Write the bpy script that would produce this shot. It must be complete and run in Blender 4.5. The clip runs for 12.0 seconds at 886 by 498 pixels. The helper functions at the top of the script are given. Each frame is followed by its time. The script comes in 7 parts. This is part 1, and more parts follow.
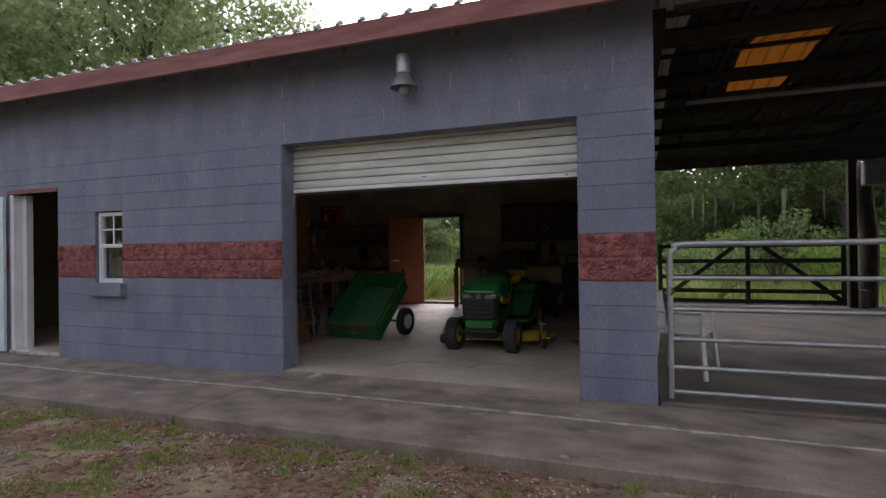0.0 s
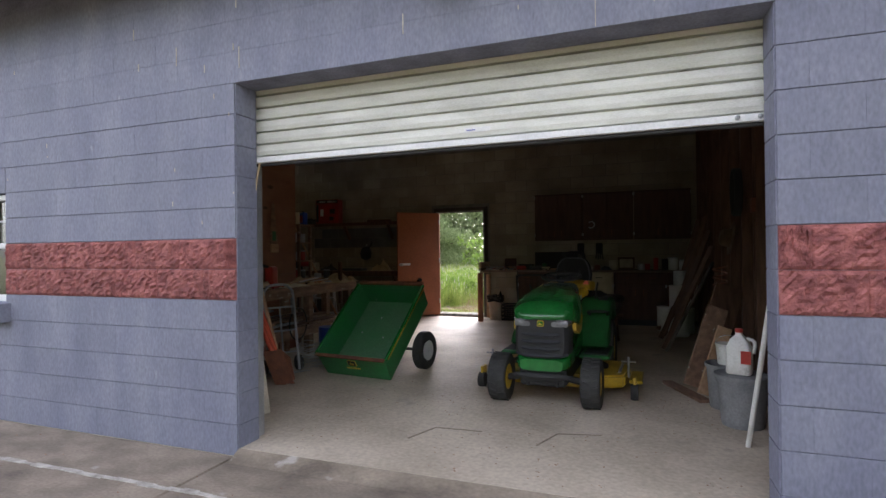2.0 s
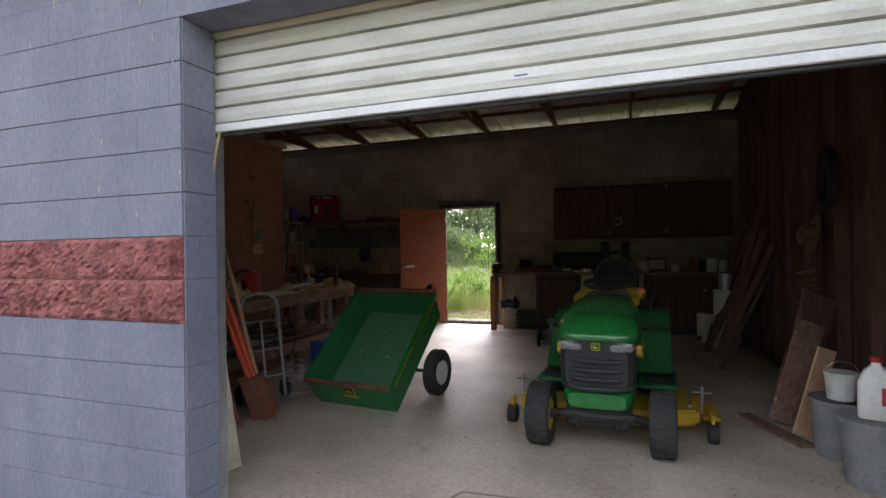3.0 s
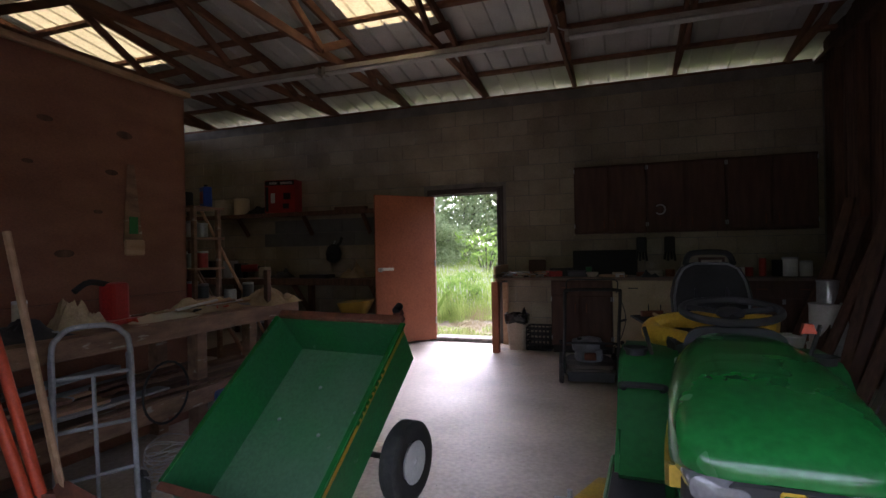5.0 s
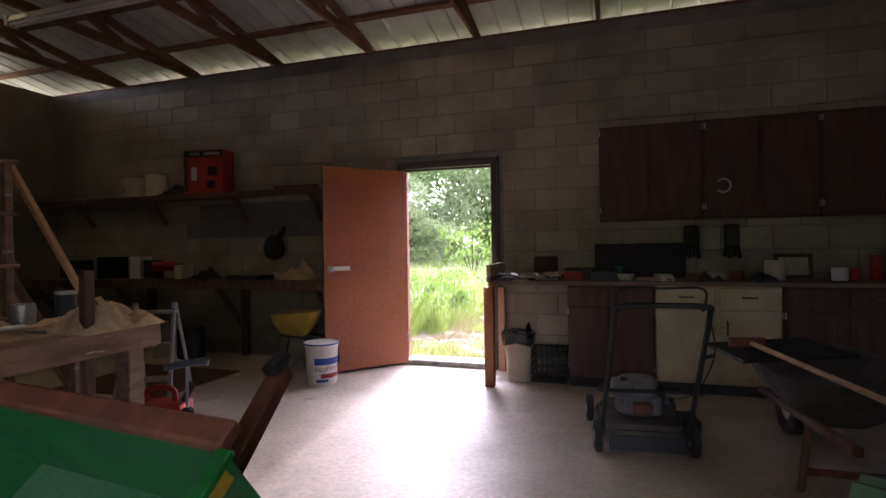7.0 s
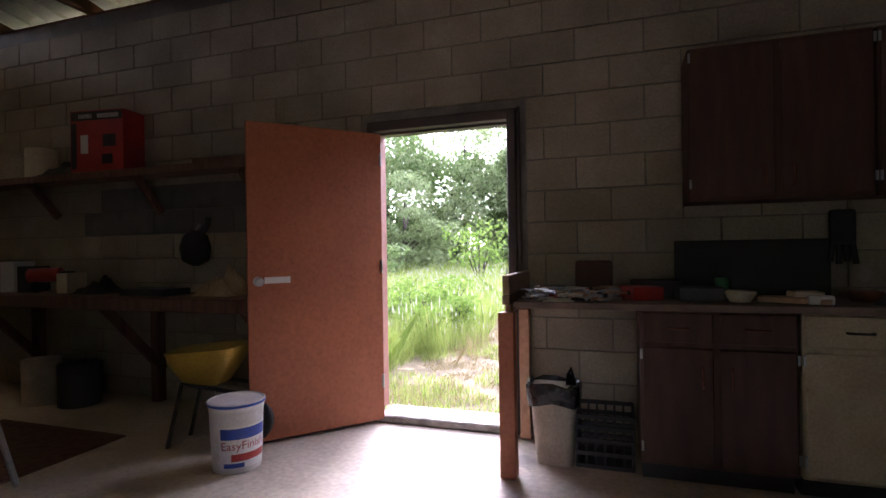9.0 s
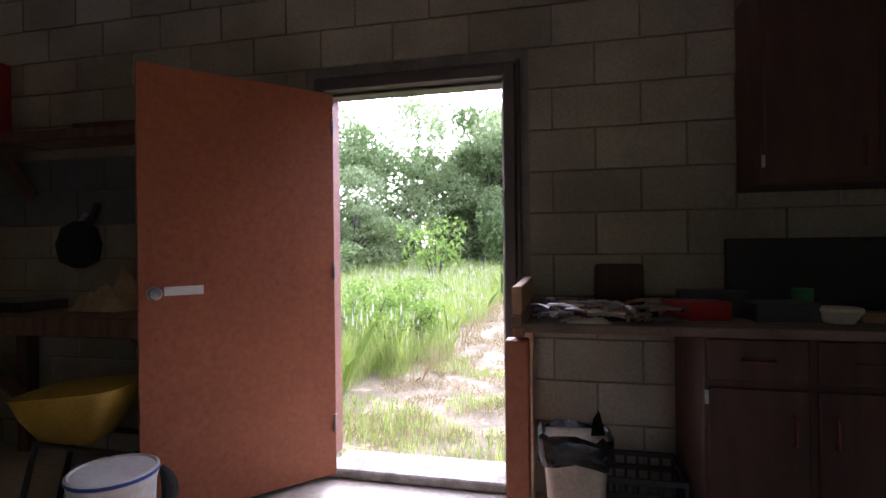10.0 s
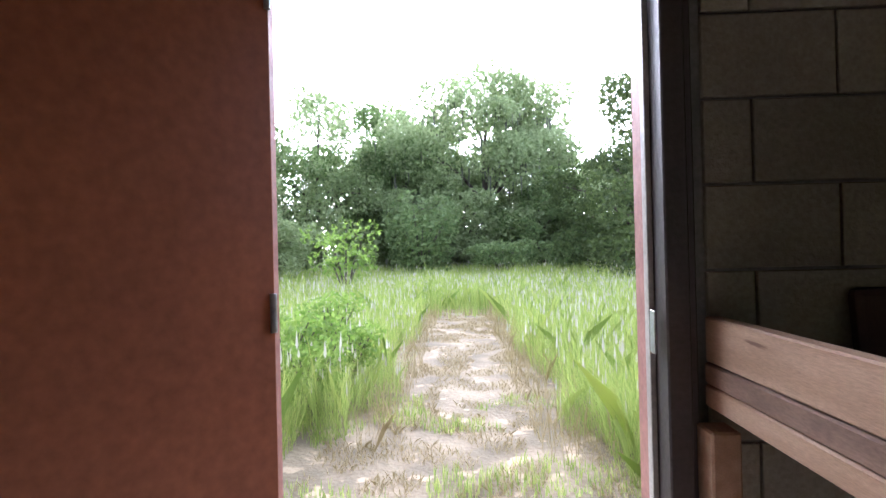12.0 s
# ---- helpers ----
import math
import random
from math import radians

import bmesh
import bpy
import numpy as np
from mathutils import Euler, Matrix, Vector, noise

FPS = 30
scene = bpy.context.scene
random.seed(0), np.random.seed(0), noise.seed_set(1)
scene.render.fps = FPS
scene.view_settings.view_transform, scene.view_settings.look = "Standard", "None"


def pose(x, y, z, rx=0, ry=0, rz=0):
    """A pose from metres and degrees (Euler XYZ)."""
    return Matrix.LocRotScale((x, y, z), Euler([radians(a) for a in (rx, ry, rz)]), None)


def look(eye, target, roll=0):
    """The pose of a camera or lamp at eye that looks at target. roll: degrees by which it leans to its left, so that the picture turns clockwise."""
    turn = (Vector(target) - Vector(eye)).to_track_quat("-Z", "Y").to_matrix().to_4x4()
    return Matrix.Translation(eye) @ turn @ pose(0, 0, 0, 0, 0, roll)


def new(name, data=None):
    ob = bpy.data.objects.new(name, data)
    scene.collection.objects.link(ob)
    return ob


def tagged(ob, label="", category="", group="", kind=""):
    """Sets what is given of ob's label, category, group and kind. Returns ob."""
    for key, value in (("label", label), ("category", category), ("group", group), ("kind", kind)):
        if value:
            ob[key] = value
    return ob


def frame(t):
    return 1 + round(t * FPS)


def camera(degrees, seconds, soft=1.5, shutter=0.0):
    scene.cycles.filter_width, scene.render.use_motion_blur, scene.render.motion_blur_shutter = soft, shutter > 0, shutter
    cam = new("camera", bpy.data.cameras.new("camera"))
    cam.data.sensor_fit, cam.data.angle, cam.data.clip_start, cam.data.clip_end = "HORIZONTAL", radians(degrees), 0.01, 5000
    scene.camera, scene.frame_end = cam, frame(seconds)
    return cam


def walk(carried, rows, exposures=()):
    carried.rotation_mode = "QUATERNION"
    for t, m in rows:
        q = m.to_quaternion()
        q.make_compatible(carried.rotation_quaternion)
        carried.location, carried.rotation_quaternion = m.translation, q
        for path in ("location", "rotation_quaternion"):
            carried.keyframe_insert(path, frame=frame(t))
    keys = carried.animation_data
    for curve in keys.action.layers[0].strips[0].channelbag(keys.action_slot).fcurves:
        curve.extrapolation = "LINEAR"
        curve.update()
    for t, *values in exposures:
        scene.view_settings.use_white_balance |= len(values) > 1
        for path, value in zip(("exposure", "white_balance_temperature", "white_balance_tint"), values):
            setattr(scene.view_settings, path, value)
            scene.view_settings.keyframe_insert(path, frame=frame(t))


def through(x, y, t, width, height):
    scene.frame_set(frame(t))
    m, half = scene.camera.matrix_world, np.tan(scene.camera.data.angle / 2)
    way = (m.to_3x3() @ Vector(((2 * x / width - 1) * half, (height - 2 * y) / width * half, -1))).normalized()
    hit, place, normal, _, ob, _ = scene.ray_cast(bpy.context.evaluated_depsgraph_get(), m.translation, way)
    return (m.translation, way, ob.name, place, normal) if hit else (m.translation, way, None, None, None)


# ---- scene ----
cam = camera(80.8, 12.0)
# seconds, place, yaw, pitch, roll
PATH = [
    (0.0, 3.461, -4.613, 1.289, 19.73, 0.24, 0.74),
    (0.5, 3.193, -4.137, 1.292, 19.92, 0.32, 0.60),
    (1.0, 2.936, -3.642, 1.303, 20.05, 0.36, 0.60),
    (1.5, 2.691, -3.178, 1.313, 20.22, 0.32, 0.67),
    (2.0, 2.434, -2.731, 1.321, 20.05, 0.26, 0.66),
    (2.5, 2.176, -2.274, 1.325, 19.92, 0.22, 0.72),
    (3.0, 1.947, -1.857, 1.334, 19.89, 0.23, 0.88),
    (5.0, 1.382, 0.056, 1.334, 19.48, 0.03, 1.05),
    (5.5, 1.233, 0.480, 1.299, 19.41, -0.12, 0.97),
    (6.0, 1.091, 0.932, 1.275, 19.26, -0.10, 0.83),
    (6.5, 0.954, 1.387, 1.269, 19.17, -0.13, 0.79),
    (7.0, 0.862, 1.849, 1.269, 17.86, -0.13, 0.77),
    (9.0, 0.403, 3.602, 1.254, 18.57, 0.11, 0.89),
    (9.5, 0.225, 4.017, 1.250, 17.16, 0.04, 0.83),
    (10.0, 0.015, 4.391, 1.257, 13.15, -0.10, 0.62),
    (10.5, -0.181, 4.731, 1.259, 9.37, -0.37, 0.60),
    (11.0, -0.389, 5.054, 1.271, 7.25, -0.20, 0.57),
    (11.5, -0.580, 5.415, 1.262, 6.00, 0.12, 1.40),
    (12.0, -0.735, 5.735, 1.278, 1.85, 0.30, 1.35),
]
EXPOSURES = [(0.0, 1.52, 6300, 22), (0.5, 1.85, 6300, 21), (1.0, 2.3, 6300, 20), (1.5, 2.65, 6250, 19), (3.0, 2.9, 6200, 17), (5.0, 3.35, 5700, 27), (5.5, 3.42, 5700, 28), (6.5, 3.85, 5750, 30), (7.0, 4.08, 5800, 31), (9.0, 3.75, 5700, 30), (9.5, 3.65, 5600, 30), (10.5, 3.5, 5500, 28), (12.0, 3.2, 5450, 22)]
walk(cam, [(t, pose(x, y, z, 90 + pitch, roll, yaw)) for t, x, y, z, yaw, pitch, roll in PATH], EXPOSURES)

# ---- daylight: low veiled sun behind the building, pale sky ----
world = bpy.data.worlds.new("overcast_sky")
scene.world = world
world.use_nodes = True
wn, wl = world.node_tree.nodes, world.node_tree.links
sky = wn.new("ShaderNodeTexSky")
sky.sky_type = "NISHITA"
sky.sun_disc = False
sky.sun_elevation, sky.sun_rotation = radians(28), radians(354.5)
sky.dust_density, sky.air_density = 1.9, 1.0
pale = wn.new("ShaderNodeHueSaturation")
pale.inputs["Saturation"].default_value = 0.25
wl.new(sky.outputs[0], pale.inputs["Color"])
wl.new(pale.outputs[0], wn["Background"].inputs["Color"])
wn["Background"].inputs["Strength"].default_value = 0.15
sun = new("sun", bpy.data.lights.new("sun", "SUN"))
sun.data.energy, sun.data.angle, sun.data.color = 0.09, radians(2), (1.0, 0.97, 0.92)
sun.matrix_world = look((-0.96, 9.95, 5.3), (0, 0, 0))

# ---- materials ----
def mat(name, a, b=None, rough=0.8, metal=0.0, scale=5.0, fine=70.0, bump=0.25, depth=0.004, vary=0.0, speck=None, stretch=None, coat=0.0, lo=0.35, hi=0.65):
    m = bpy.data.materials.new(name)
    m.use_nodes = True
    n, l = m.node_tree.nodes, m.node_tree.links
    p = n["Principled BSDF"]
    p.inputs["Metallic"].default_value = metal
    p.inputs["Coat Weight"].default_value = coat
    g = n.new("ShaderNodeNewGeometry")
    where = g.outputs["Position"]
    if stretch:
        mp = n.new("ShaderNodeMapping")
        mp.inputs["Scale"].default_value = stretch
        l.new(where, mp.inputs["Vector"])
        where = mp.outputs[0]
    def tex(s, detail=4):
        t = n.new("ShaderNodeTexNoise")
        t.inputs["Scale"].default_value, t.inputs["Detail"].default_value = s, detail
        l.new(where, t.inputs["Vector"])
        return t.outputs["Fac"]
    def mixed(fac, c0, c1):
        x = n.new("ShaderNodeMix")
        x.data_type = "RGBA"
        if isinstance(fac, float):
            x.inputs[0].default_value = fac
        else:
            l.new(fac, x.inputs[0])
        for c, k in ((c0, 6), (c1, 7)):
            if isinstance(c, tuple):
                x.inputs[k].default_value = (*c, 1)
            else:
                l.new(c, x.inputs[k])
        return x.outputs[2]
    def ramp(v, x0, x1):
        r = n.new("ShaderNodeMapRange")
        r.inputs["From Min"].default_value, r.inputs["From Max"].default_value = x0, x1
        l.new(v, r.inputs["Value"])
        return r.outputs[0]
    b = b or tuple(c * 0.7 for c in a)
    big, small = tex(scale), tex(fine, 3)
    colour = mixed(ramp(big, lo, hi), a, b)
    dark = n.new("ShaderNodeMix")
    dark.data_type, dark.blend_type = "RGBA", "OVERLAY"
    dark.inputs[0].default_value = 0.35
    l.new(colour, dark.inputs[6])
    l.new(small, dark.inputs[7])
    colour = dark.outputs[2]
    if speck:
        colour = mixed(ramp(tex(speck[1], 6), speck[2], speck[2] + 0.06), colour, speck[0])
    if vary:
        o = n.new("ShaderNodeObjectInfo")
        h = n.new("ShaderNodeHueSaturation")
        l.new(colour, h.inputs["Color"])
        r = n.new("ShaderNodeMapRange")
        r.inputs["To Min"].default_value, r.inputs["To Max"].default_value = 1 - vary, 1 + vary
        l.new(o.outputs["Random"], r.inputs["Value"])
        l.new(r.outputs[0], h.inputs["Value"])
        colour = h.outputs[0]
    l.new(colour, p.inputs["Base Color"])
    rr = n.new("ShaderNodeMapRange")
    rr.inputs["To Min"].default_value, rr.inputs["To Max"].default_value = max(rough - 0.12, 0.02), min(rough + 0.1, 1)
    l.new(big, rr.inputs["Value"])
    l.new(rr.outputs[0], p.inputs["Roughness"])
    bp = n.new("ShaderNodeBump")
    bp.inputs["Strength"].default_value, bp.inputs["Distance"].default_value = bump, depth
    l.new(small, bp.inputs["Height"])
    l.new(bp.outputs[0], p.inputs["Normal"])
    return m

def leafy(name, a, b, through=0.58, rough=0.6):
    m = bpy.data.materials.new(name)
    m.use_nodes = True
    n, l = m.node_tree.nodes, m.node_tree.links
    p = n["Principled BSDF"]
    g = n.new("ShaderNodeNewGeometry")
    x = n.new("ShaderNodeMix")
    x.data_type = "RGBA"
    x.inputs[6].default_value, x.inputs[7].default_value = (*a, 1), (*b, 1)
    l.new(g.outputs["Random Per Island"], x.inputs[0])
    l.new(x.outputs[2], p.inputs["Base Color"])
    p.inputs["Roughness"].default_value = rough
    t = n.new("ShaderNodeBsdfTranslucent")
    l.new(x.outputs[2], t.inputs["Color"])
    s = n.new("ShaderNodeMixShader")
    s.inputs[0].default_value = through
    l.new(p.outputs[0], s.inputs[1])
    l.new(t.outputs[0], s.inputs[2])
    l.new(s.outputs[0], n["Material Output"].inputs["Surface"])
    return m

def fibreglass(name, col):
    m = bpy.data.materials.new(name)
    m.use_nodes = True
    n, l = m.node_tree.nodes, m.node_tree.links
    t = n.new("ShaderNodeBsdfTranslucent")
    ns = n.new("ShaderNodeTexNoise")
    ns.inputs["Scale"].default_value, ns.inputs["Detail"].default_value = 30, 6
    g = n.new("ShaderNodeNewGeometry")
    l.new(g.outputs["Position"], ns.inputs["Vector"])
    x = n.new("ShaderNodeMix")
    x.data_type = "RGBA"
    x.inputs[6].default_value, x.inputs[7].default_value = (*(c * 0.55 for c in col), 1), (*col, 1)
    l.new(ns.outputs["Fac"], x.inputs[0])
    l.new(x.outputs[2], t.inputs["Color"])
    s = n.new("ShaderNodeMixShader")
    s.inputs[0].default_value = 0.85
    l.new(n["Principled BSDF"].outputs[0], s.inputs[1])
    l.new(x.outputs[2], n["Principled BSDF"].inputs["Base Color"])
    l.new(t.outputs[0], s.inputs[2])
    l.new(s.outputs[0], n["Material Output"].inputs["Surface"])
    return m

def glassy(name, col=(0.9, 0.95, 0.95), rough=0.02, alpha=0.25):
    m = bpy.data.materials.new(name)
    m.use_nodes = True
    p = m.node_tree.nodes["Principled BSDF"]
    p.inputs["Base Color"].default_value = (*col, 1)
    p.inputs["Roughness"].default_value = rough
    p.inputs["Transmission Weight"].default_value = 1.0
    p.inputs["IOR"].default_value = 1.45
    return m

BLUE = mat("painted_block_slate_blue", (0.145, 0.152, 0.212), (0.210, 0.218, 0.276), rough=0.75, scale=2.0, fine=45, bump=0.45, vary=0.05, speck=((0.29, 0.30, 0.35), 5, 0.71), stretch=(1.6, 1, 0.7), lo=0.3, hi=0.7)
MORTAR_B = mat("painted_mortar_blue", (0.21, 0.22, 0.29), rough=0.9)
RED = mat("painted_split_block_red", (0.36, 0.125, 0.115), (0.17, 0.052, 0.052), rough=0.85, scale=14, fine=70, bump=1.0, depth=0.014, vary=0.08)
GREYBLOCK = mat("bare_grey_block", (0.36, 0.315, 0.235), (0.255, 0.220, 0.165), rough=0.95, scale=2.2, fine=90, bump=0.5, vary=0.12, speck=((0.36, 0.33, 0.26), 5, 0.66))
SHADOWBLOCK = mat("shelf_shadow_block", (0.12, 0.12, 0.12), (0.16, 0.16, 0.155), rough=0.95, scale=4, vary=0.1)
MORTAR_G = mat("grey_mortar", (0.24, 0.225, 0.205), rough=1.0)
SLAB = mat("floor_concrete", (0.54, 0.465, 0.375), (0.38, 0.32, 0.25), rough=0.62, scale=1.3, fine=35, bump=0.12, speck=((0.34, 0.29, 0.24), 2.4, 0.64))
APRON = mat("weathered_apron_concrete", (0.29, 0.238, 0.185), (0.125, 0.100, 0.078), rough=0.9, scale=3.0, fine=50, bump=0.45, speck=((0.34, 0.31, 0.28), 4.6, 0.66), stretch=(0.8, 1.25, 1), lo=0.3, hi=0.7)
# apron concrete darkened, with shade under the carport roof put into the colour
CARFLOOR = mat("shaded_carport_concrete", (0.165, 0.135, 0.108), (0.085, 0.070, 0.058), rough=0.9, scale=1.6, fine=50, bump=0.3)
APRON_PALE = mat("scoured_pale_concrete", (0.50, 0.465, 0.42), (0.26, 0.235, 0.205), rough=0.95, scale=9, fine=70, bump=0.5)
SOIL = mat("sandy_leaf_litter_ground", (0.150, 0.108, 0.062), (0.32, 0.245, 0.150), rough=1.0, scale=3.2, fine=55, bump=0.9, depth=0.02, speck=((0.10, 0.045, 0.030), 14, 0.55))
SAND = mat("sandy_path", (0.30, 0.238, 0.150), (0.165, 0.132, 0.080), rough=1.0, scale=2.2, fine=30, bump=0.8, depth=0.02, speck=((0.44, 0.34, 0.22), 6, 0.60))
FIELD = mat("field_soil", (0.15, 0.17, 0.06), (0.25, 0.21, 0.12), rough=1.0, scale=0.8, fine=20)
FASCIA = mat("weathered_fascia_red", (0.30, 0.125, 0.11), (0.20, 0.075, 0.07), rough=0.8, scale=3, stretch=(0.5, 3, 3))
TIN = mat("galvanised_roof_sheet", (0.42, 0.42, 0.41), (0.34, 0.34, 0.34), rough=0.5, metal=0.5, scale=3, bump=0.05)
# dark carport roof boards, with the shade of the underside put into the colour
TIN_SHADED = mat("shaded_dark_roof_boards", (0.055, 0.047, 0.040), (0.030, 0.025, 0.022), rough=0.9, scale=3, bump=0.2)
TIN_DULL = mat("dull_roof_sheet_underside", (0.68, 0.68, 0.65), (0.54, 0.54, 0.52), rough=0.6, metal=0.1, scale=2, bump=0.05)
SKYLIGHT_OLD = fibreglass("browned_fibreglass", (0.40, 0.23, 0.07))
# truss timber darkened: the shade inside the carport is put into the colour
TIMBER_SHADED = mat("shaded_carport_timber", (0.045, 0.033, 0.027), (0.026, 0.020, 0.017), rough=0.95, scale=4, stretch=(2, 2, 2), vary=0.2)
STRAW = mat("darkened_straw", (0.15, 0.095, 0.05), (0.09, 0.055, 0.03), rough=0.95, scale=8, bump=0.5)
GRILLE = mat("dark_grille_plastic", (0.014, 0.015, 0.020), (0.020, 0.021, 0.027), rough=0.62, bump=0.05)
SKYLIGHT = fibreglass("yellowed_fibreglass", (0.70, 0.61, 0.41))
TIMBER = mat("rough_truss_timber", (0.24, 0.115, 0.062), (0.16, 0.075, 0.045), rough=0.85, scale=3, fine=60, stretch=(6, 1.5, 6), vary=0.12)
STUD = mat("aged_brown_stud_timber", (0.15, 0.078, 0.05), (0.085, 0.045, 0.032), rough=0.9, scale=4, stretch=(5, 5, 0.8), vary=0.15)
PLY = mat("reddish_plywood", (0.28, 0.125, 0.075), (0.22, 0.095, 0.058), rough=0.75, scale=2.5, fine=60, bump=0.1, stretch=(1, 1, 2.5), speck=((0.10, 0.045, 0.03), 3.2, 0.72))
BENCHWOOD = mat("worn_bench_timber", (0.27, 0.16, 0.105), (0.16, 0.095, 0.066), rough=0.85, scale=5, fine=70, stretch=(4, 1, 4), vary=0.15, speck=((0.40, 0.36, 0.31), 6, 0.64))
PALEWOOD = mat("pale_sawn_timber", (0.50, 0.32, 0.20), (0.40, 0.24, 0.14), rough=0.7, scale=3, fine=60, stretch=(9, 1.2, 9), speck=((0.20, 0.10, 0.06), 4, 0.70))
DOORBROWN = mat("painted_door_red_brown", (0.37, 0.118, 0.050), (0.32, 0.100, 0.044), rough=0.6, scale=2, fine=40, bump=0.04)
FRAMEPINK = mat("pink_red_frame_paint", (0.42, 0.20, 0.16), (0.34, 0.15, 0.12), rough=0.6, scale=6)
FRAMEBROWN = mat("dark_door_frame_paint", (0.085, 0.065, 0.06), (0.065, 0.055, 0.052), rough=0.5)
WHITE = mat("white_paint", (0.72, 0.72, 0.71), (0.62, 0.62, 0.62), rough=0.5, bump=0.05)
ROLLWHITE = mat("aged_white_roll_door", (0.66, 0.66, 0.60), (0.52, 0.52, 0.47), rough=0.5, scale=2.5, bump=0.04, stretch=(1, 1, 4), speck=((0.36, 0.33, 0.27), 5, 0.70))
CREAM = mat("cream_cabinet_paint", (0.50, 0.41, 0.25), (0.40, 0.32, 0.19), rough=0.5, scale=4, bump=0.05, speck=((0.25, 0.18, 0.12), 8, 0.72))
CABBROWN = mat("dark_brown_cabinet_wood", (0.088, 0.040, 0.026), (0.062, 0.028, 0.019), rough=0.7, scale=3, stretch=(6, 6, 0.8))
COUNTER = mat("grimy_counter_timber", (0.20, 0.14, 0.105), (0.12, 0.085, 0.066), rough=0.8, scale=5, stretch=(1, 4, 4), speck=((0.33, 0.28, 0.22), 12, 0.68))
GREEN = mat("glossy_tractor_green", (0.010, 0.150, 0.028), (0.012, 0.125, 0.026), rough=0.26, scale=4, fine=30, bump=0.02, coat=0.3)
GREENMATT = mat("satin_tractor_green", (0.010, 0.125, 0.026), (0.012, 0.105, 0.024), rough=0.62, scale=4, fine=30, bump=0.03, speck=((0.045, 0.12, 0.05), 4, 0.70))
GREENBED = mat("dusty_cart_bed_green", (0.060, 0.205, 0.085), (0.095, 0.215, 0.115), rough=0.55, scale=3, fine=50, bump=0.05, speck=((0.24, 0.30, 0.23), 12, 0.70))
GREENIN = mat("scratched_cart_green", (0.014, 0.165, 0.040), (0.028, 0.150, 0.055), rough=0.40, scale=3, fine=50, bump=0.05, speck=((0.16, 0.26, 0.17), 11, 0.72))
YELLOW = mat("implement_yellow", (0.55, 0.36, 0.02), (0.40, 0.26, 0.03), rough=0.4, scale=5, bump=0.03, speck=((0.12, 0.09, 0.05), 8, 0.66))
HOSE = mat("yellow_corrugated_plastic", (0.62, 0.37, 0.025), (0.52, 0.30, 0.02), rough=0.45, bump=0.03)
RUBBER = mat("black_rubber", (0.022, 0.022, 0.023), (0.035, 0.034, 0.032), rough=0.8, scale=20)
BLACK = mat("black_plastic", (0.016, 0.016, 0.017), (0.024, 0.024, 0.025), rough=0.72, bump=0.05)
SEATBLACK = mat("worn_black_vinyl", (0.008, 0.008, 0.009), (0.013, 0.013, 0.013), rough=0.88)
CHARCOAL = mat("charcoal_plastic", (0.050, 0.052, 0.060), (0.036, 0.037, 0.043), rough=0.5, bump=0.05)
STEEL = mat("dull_galvanised_steel", (0.46, 0.47, 0.49), (0.36, 0.37, 0.38), rough=0.42, metal=0.75, scale=9, bump=0.06)
GREYMETAL = mat("grey_painted_steel", (0.30, 0.31, 0.34), (0.24, 0.25, 0.27), rough=0.5, metal=0.2, speck=((0.17, 0.10, 0.07), 7, 0.68))
RUST = mat("rusted_steel", (0.20, 0.070, 0.035), (0.12, 0.045, 0.028), rough=0.8, scale=12)
ENGINE = mat("dusty_engine_grey", (0.16, 0.16, 0.17), (0.10, 0.10, 0.105), rough=0.6, scale=10)
DUSTY = mat("dust_covered_black_steel", (0.10, 0.085, 0.07), (0.045, 0.04, 0.036), rough=0.8, scale=6)
GLASS = glassy("window_glass")
LAMPGLASS = mat("cloudy_headlight_lens", (0.24, 0.24, 0.25), (0.14, 0.14, 0.15), rough=0.15, bump=0.02, coat=0.6)
BUCKET = mat("white_bucket_plastic", (0.68, 0.68, 0.66), (0.56, 0.55, 0.52), rough=0.45, bump=0.04, speck=((0.30, 0.28, 0.25), 10, 0.70))
TUBGREY = mat("cement_stained_tub_plastic", (0.15, 0.155, 0.165), (0.23, 0.23, 0.235), rough=0.8, scale=6, bump=0.2)
BINBEIGE = mat("stained_beige_bin", (0.50, 0.45, 0.36), (0.36, 0.31, 0.24), rough=0.6, scale=6, speck=((0.16, 0.12, 0.08), 14, 0.68))
REDP = mat("bright_red_paint", (0.38, 0.026, 0.022), (0.30, 0.022, 0.018), rough=0.4)
ORANGE = mat("orange_red_handle", (0.62, 0.085, 0.030), (0.50, 0.065, 0.025), rough=0.5)
BLUEP = mat("deep_blue_print", (0.020, 0.060, 0.33), (0.018, 0.05, 0.28), rough=0.4)
DULLBLUE = mat("dull_blue_grey_plastic", (0.10, 0.13, 0.20), (0.07, 0.09, 0.14), rough=0.6)
DARKGREENP = mat("dark_green_gate_paint", (0.018, 0.035, 0.020), (0.012, 0.022, 0.014), rough=0.6)
BARK = mat("grey_bark", (0.13, 0.105, 0.085), (0.07, 0.056, 0.045), rough=1.0, scale=6, fine=30, bump=0.9, depth=0.03, stretch=(3, 3, 0.7))
CLOTH = mat("soiled_tan_cloth", (0.50, 0.38, 0.23), (0.38, 0.28, 0.17), rough=0.95, scale=7, bump=0.4)
PAPER = mat("cream_paper", (0.66, 0.60, 0.46), (0.56, 0.50, 0.37), rough=0.8, bump=0.05)
BAG = mat("black_bin_liner", (0.012, 0.012, 0.013), (0.02, 0.02, 0.02), rough=0.28, bump=0.5, fine=25, depth=0.01)
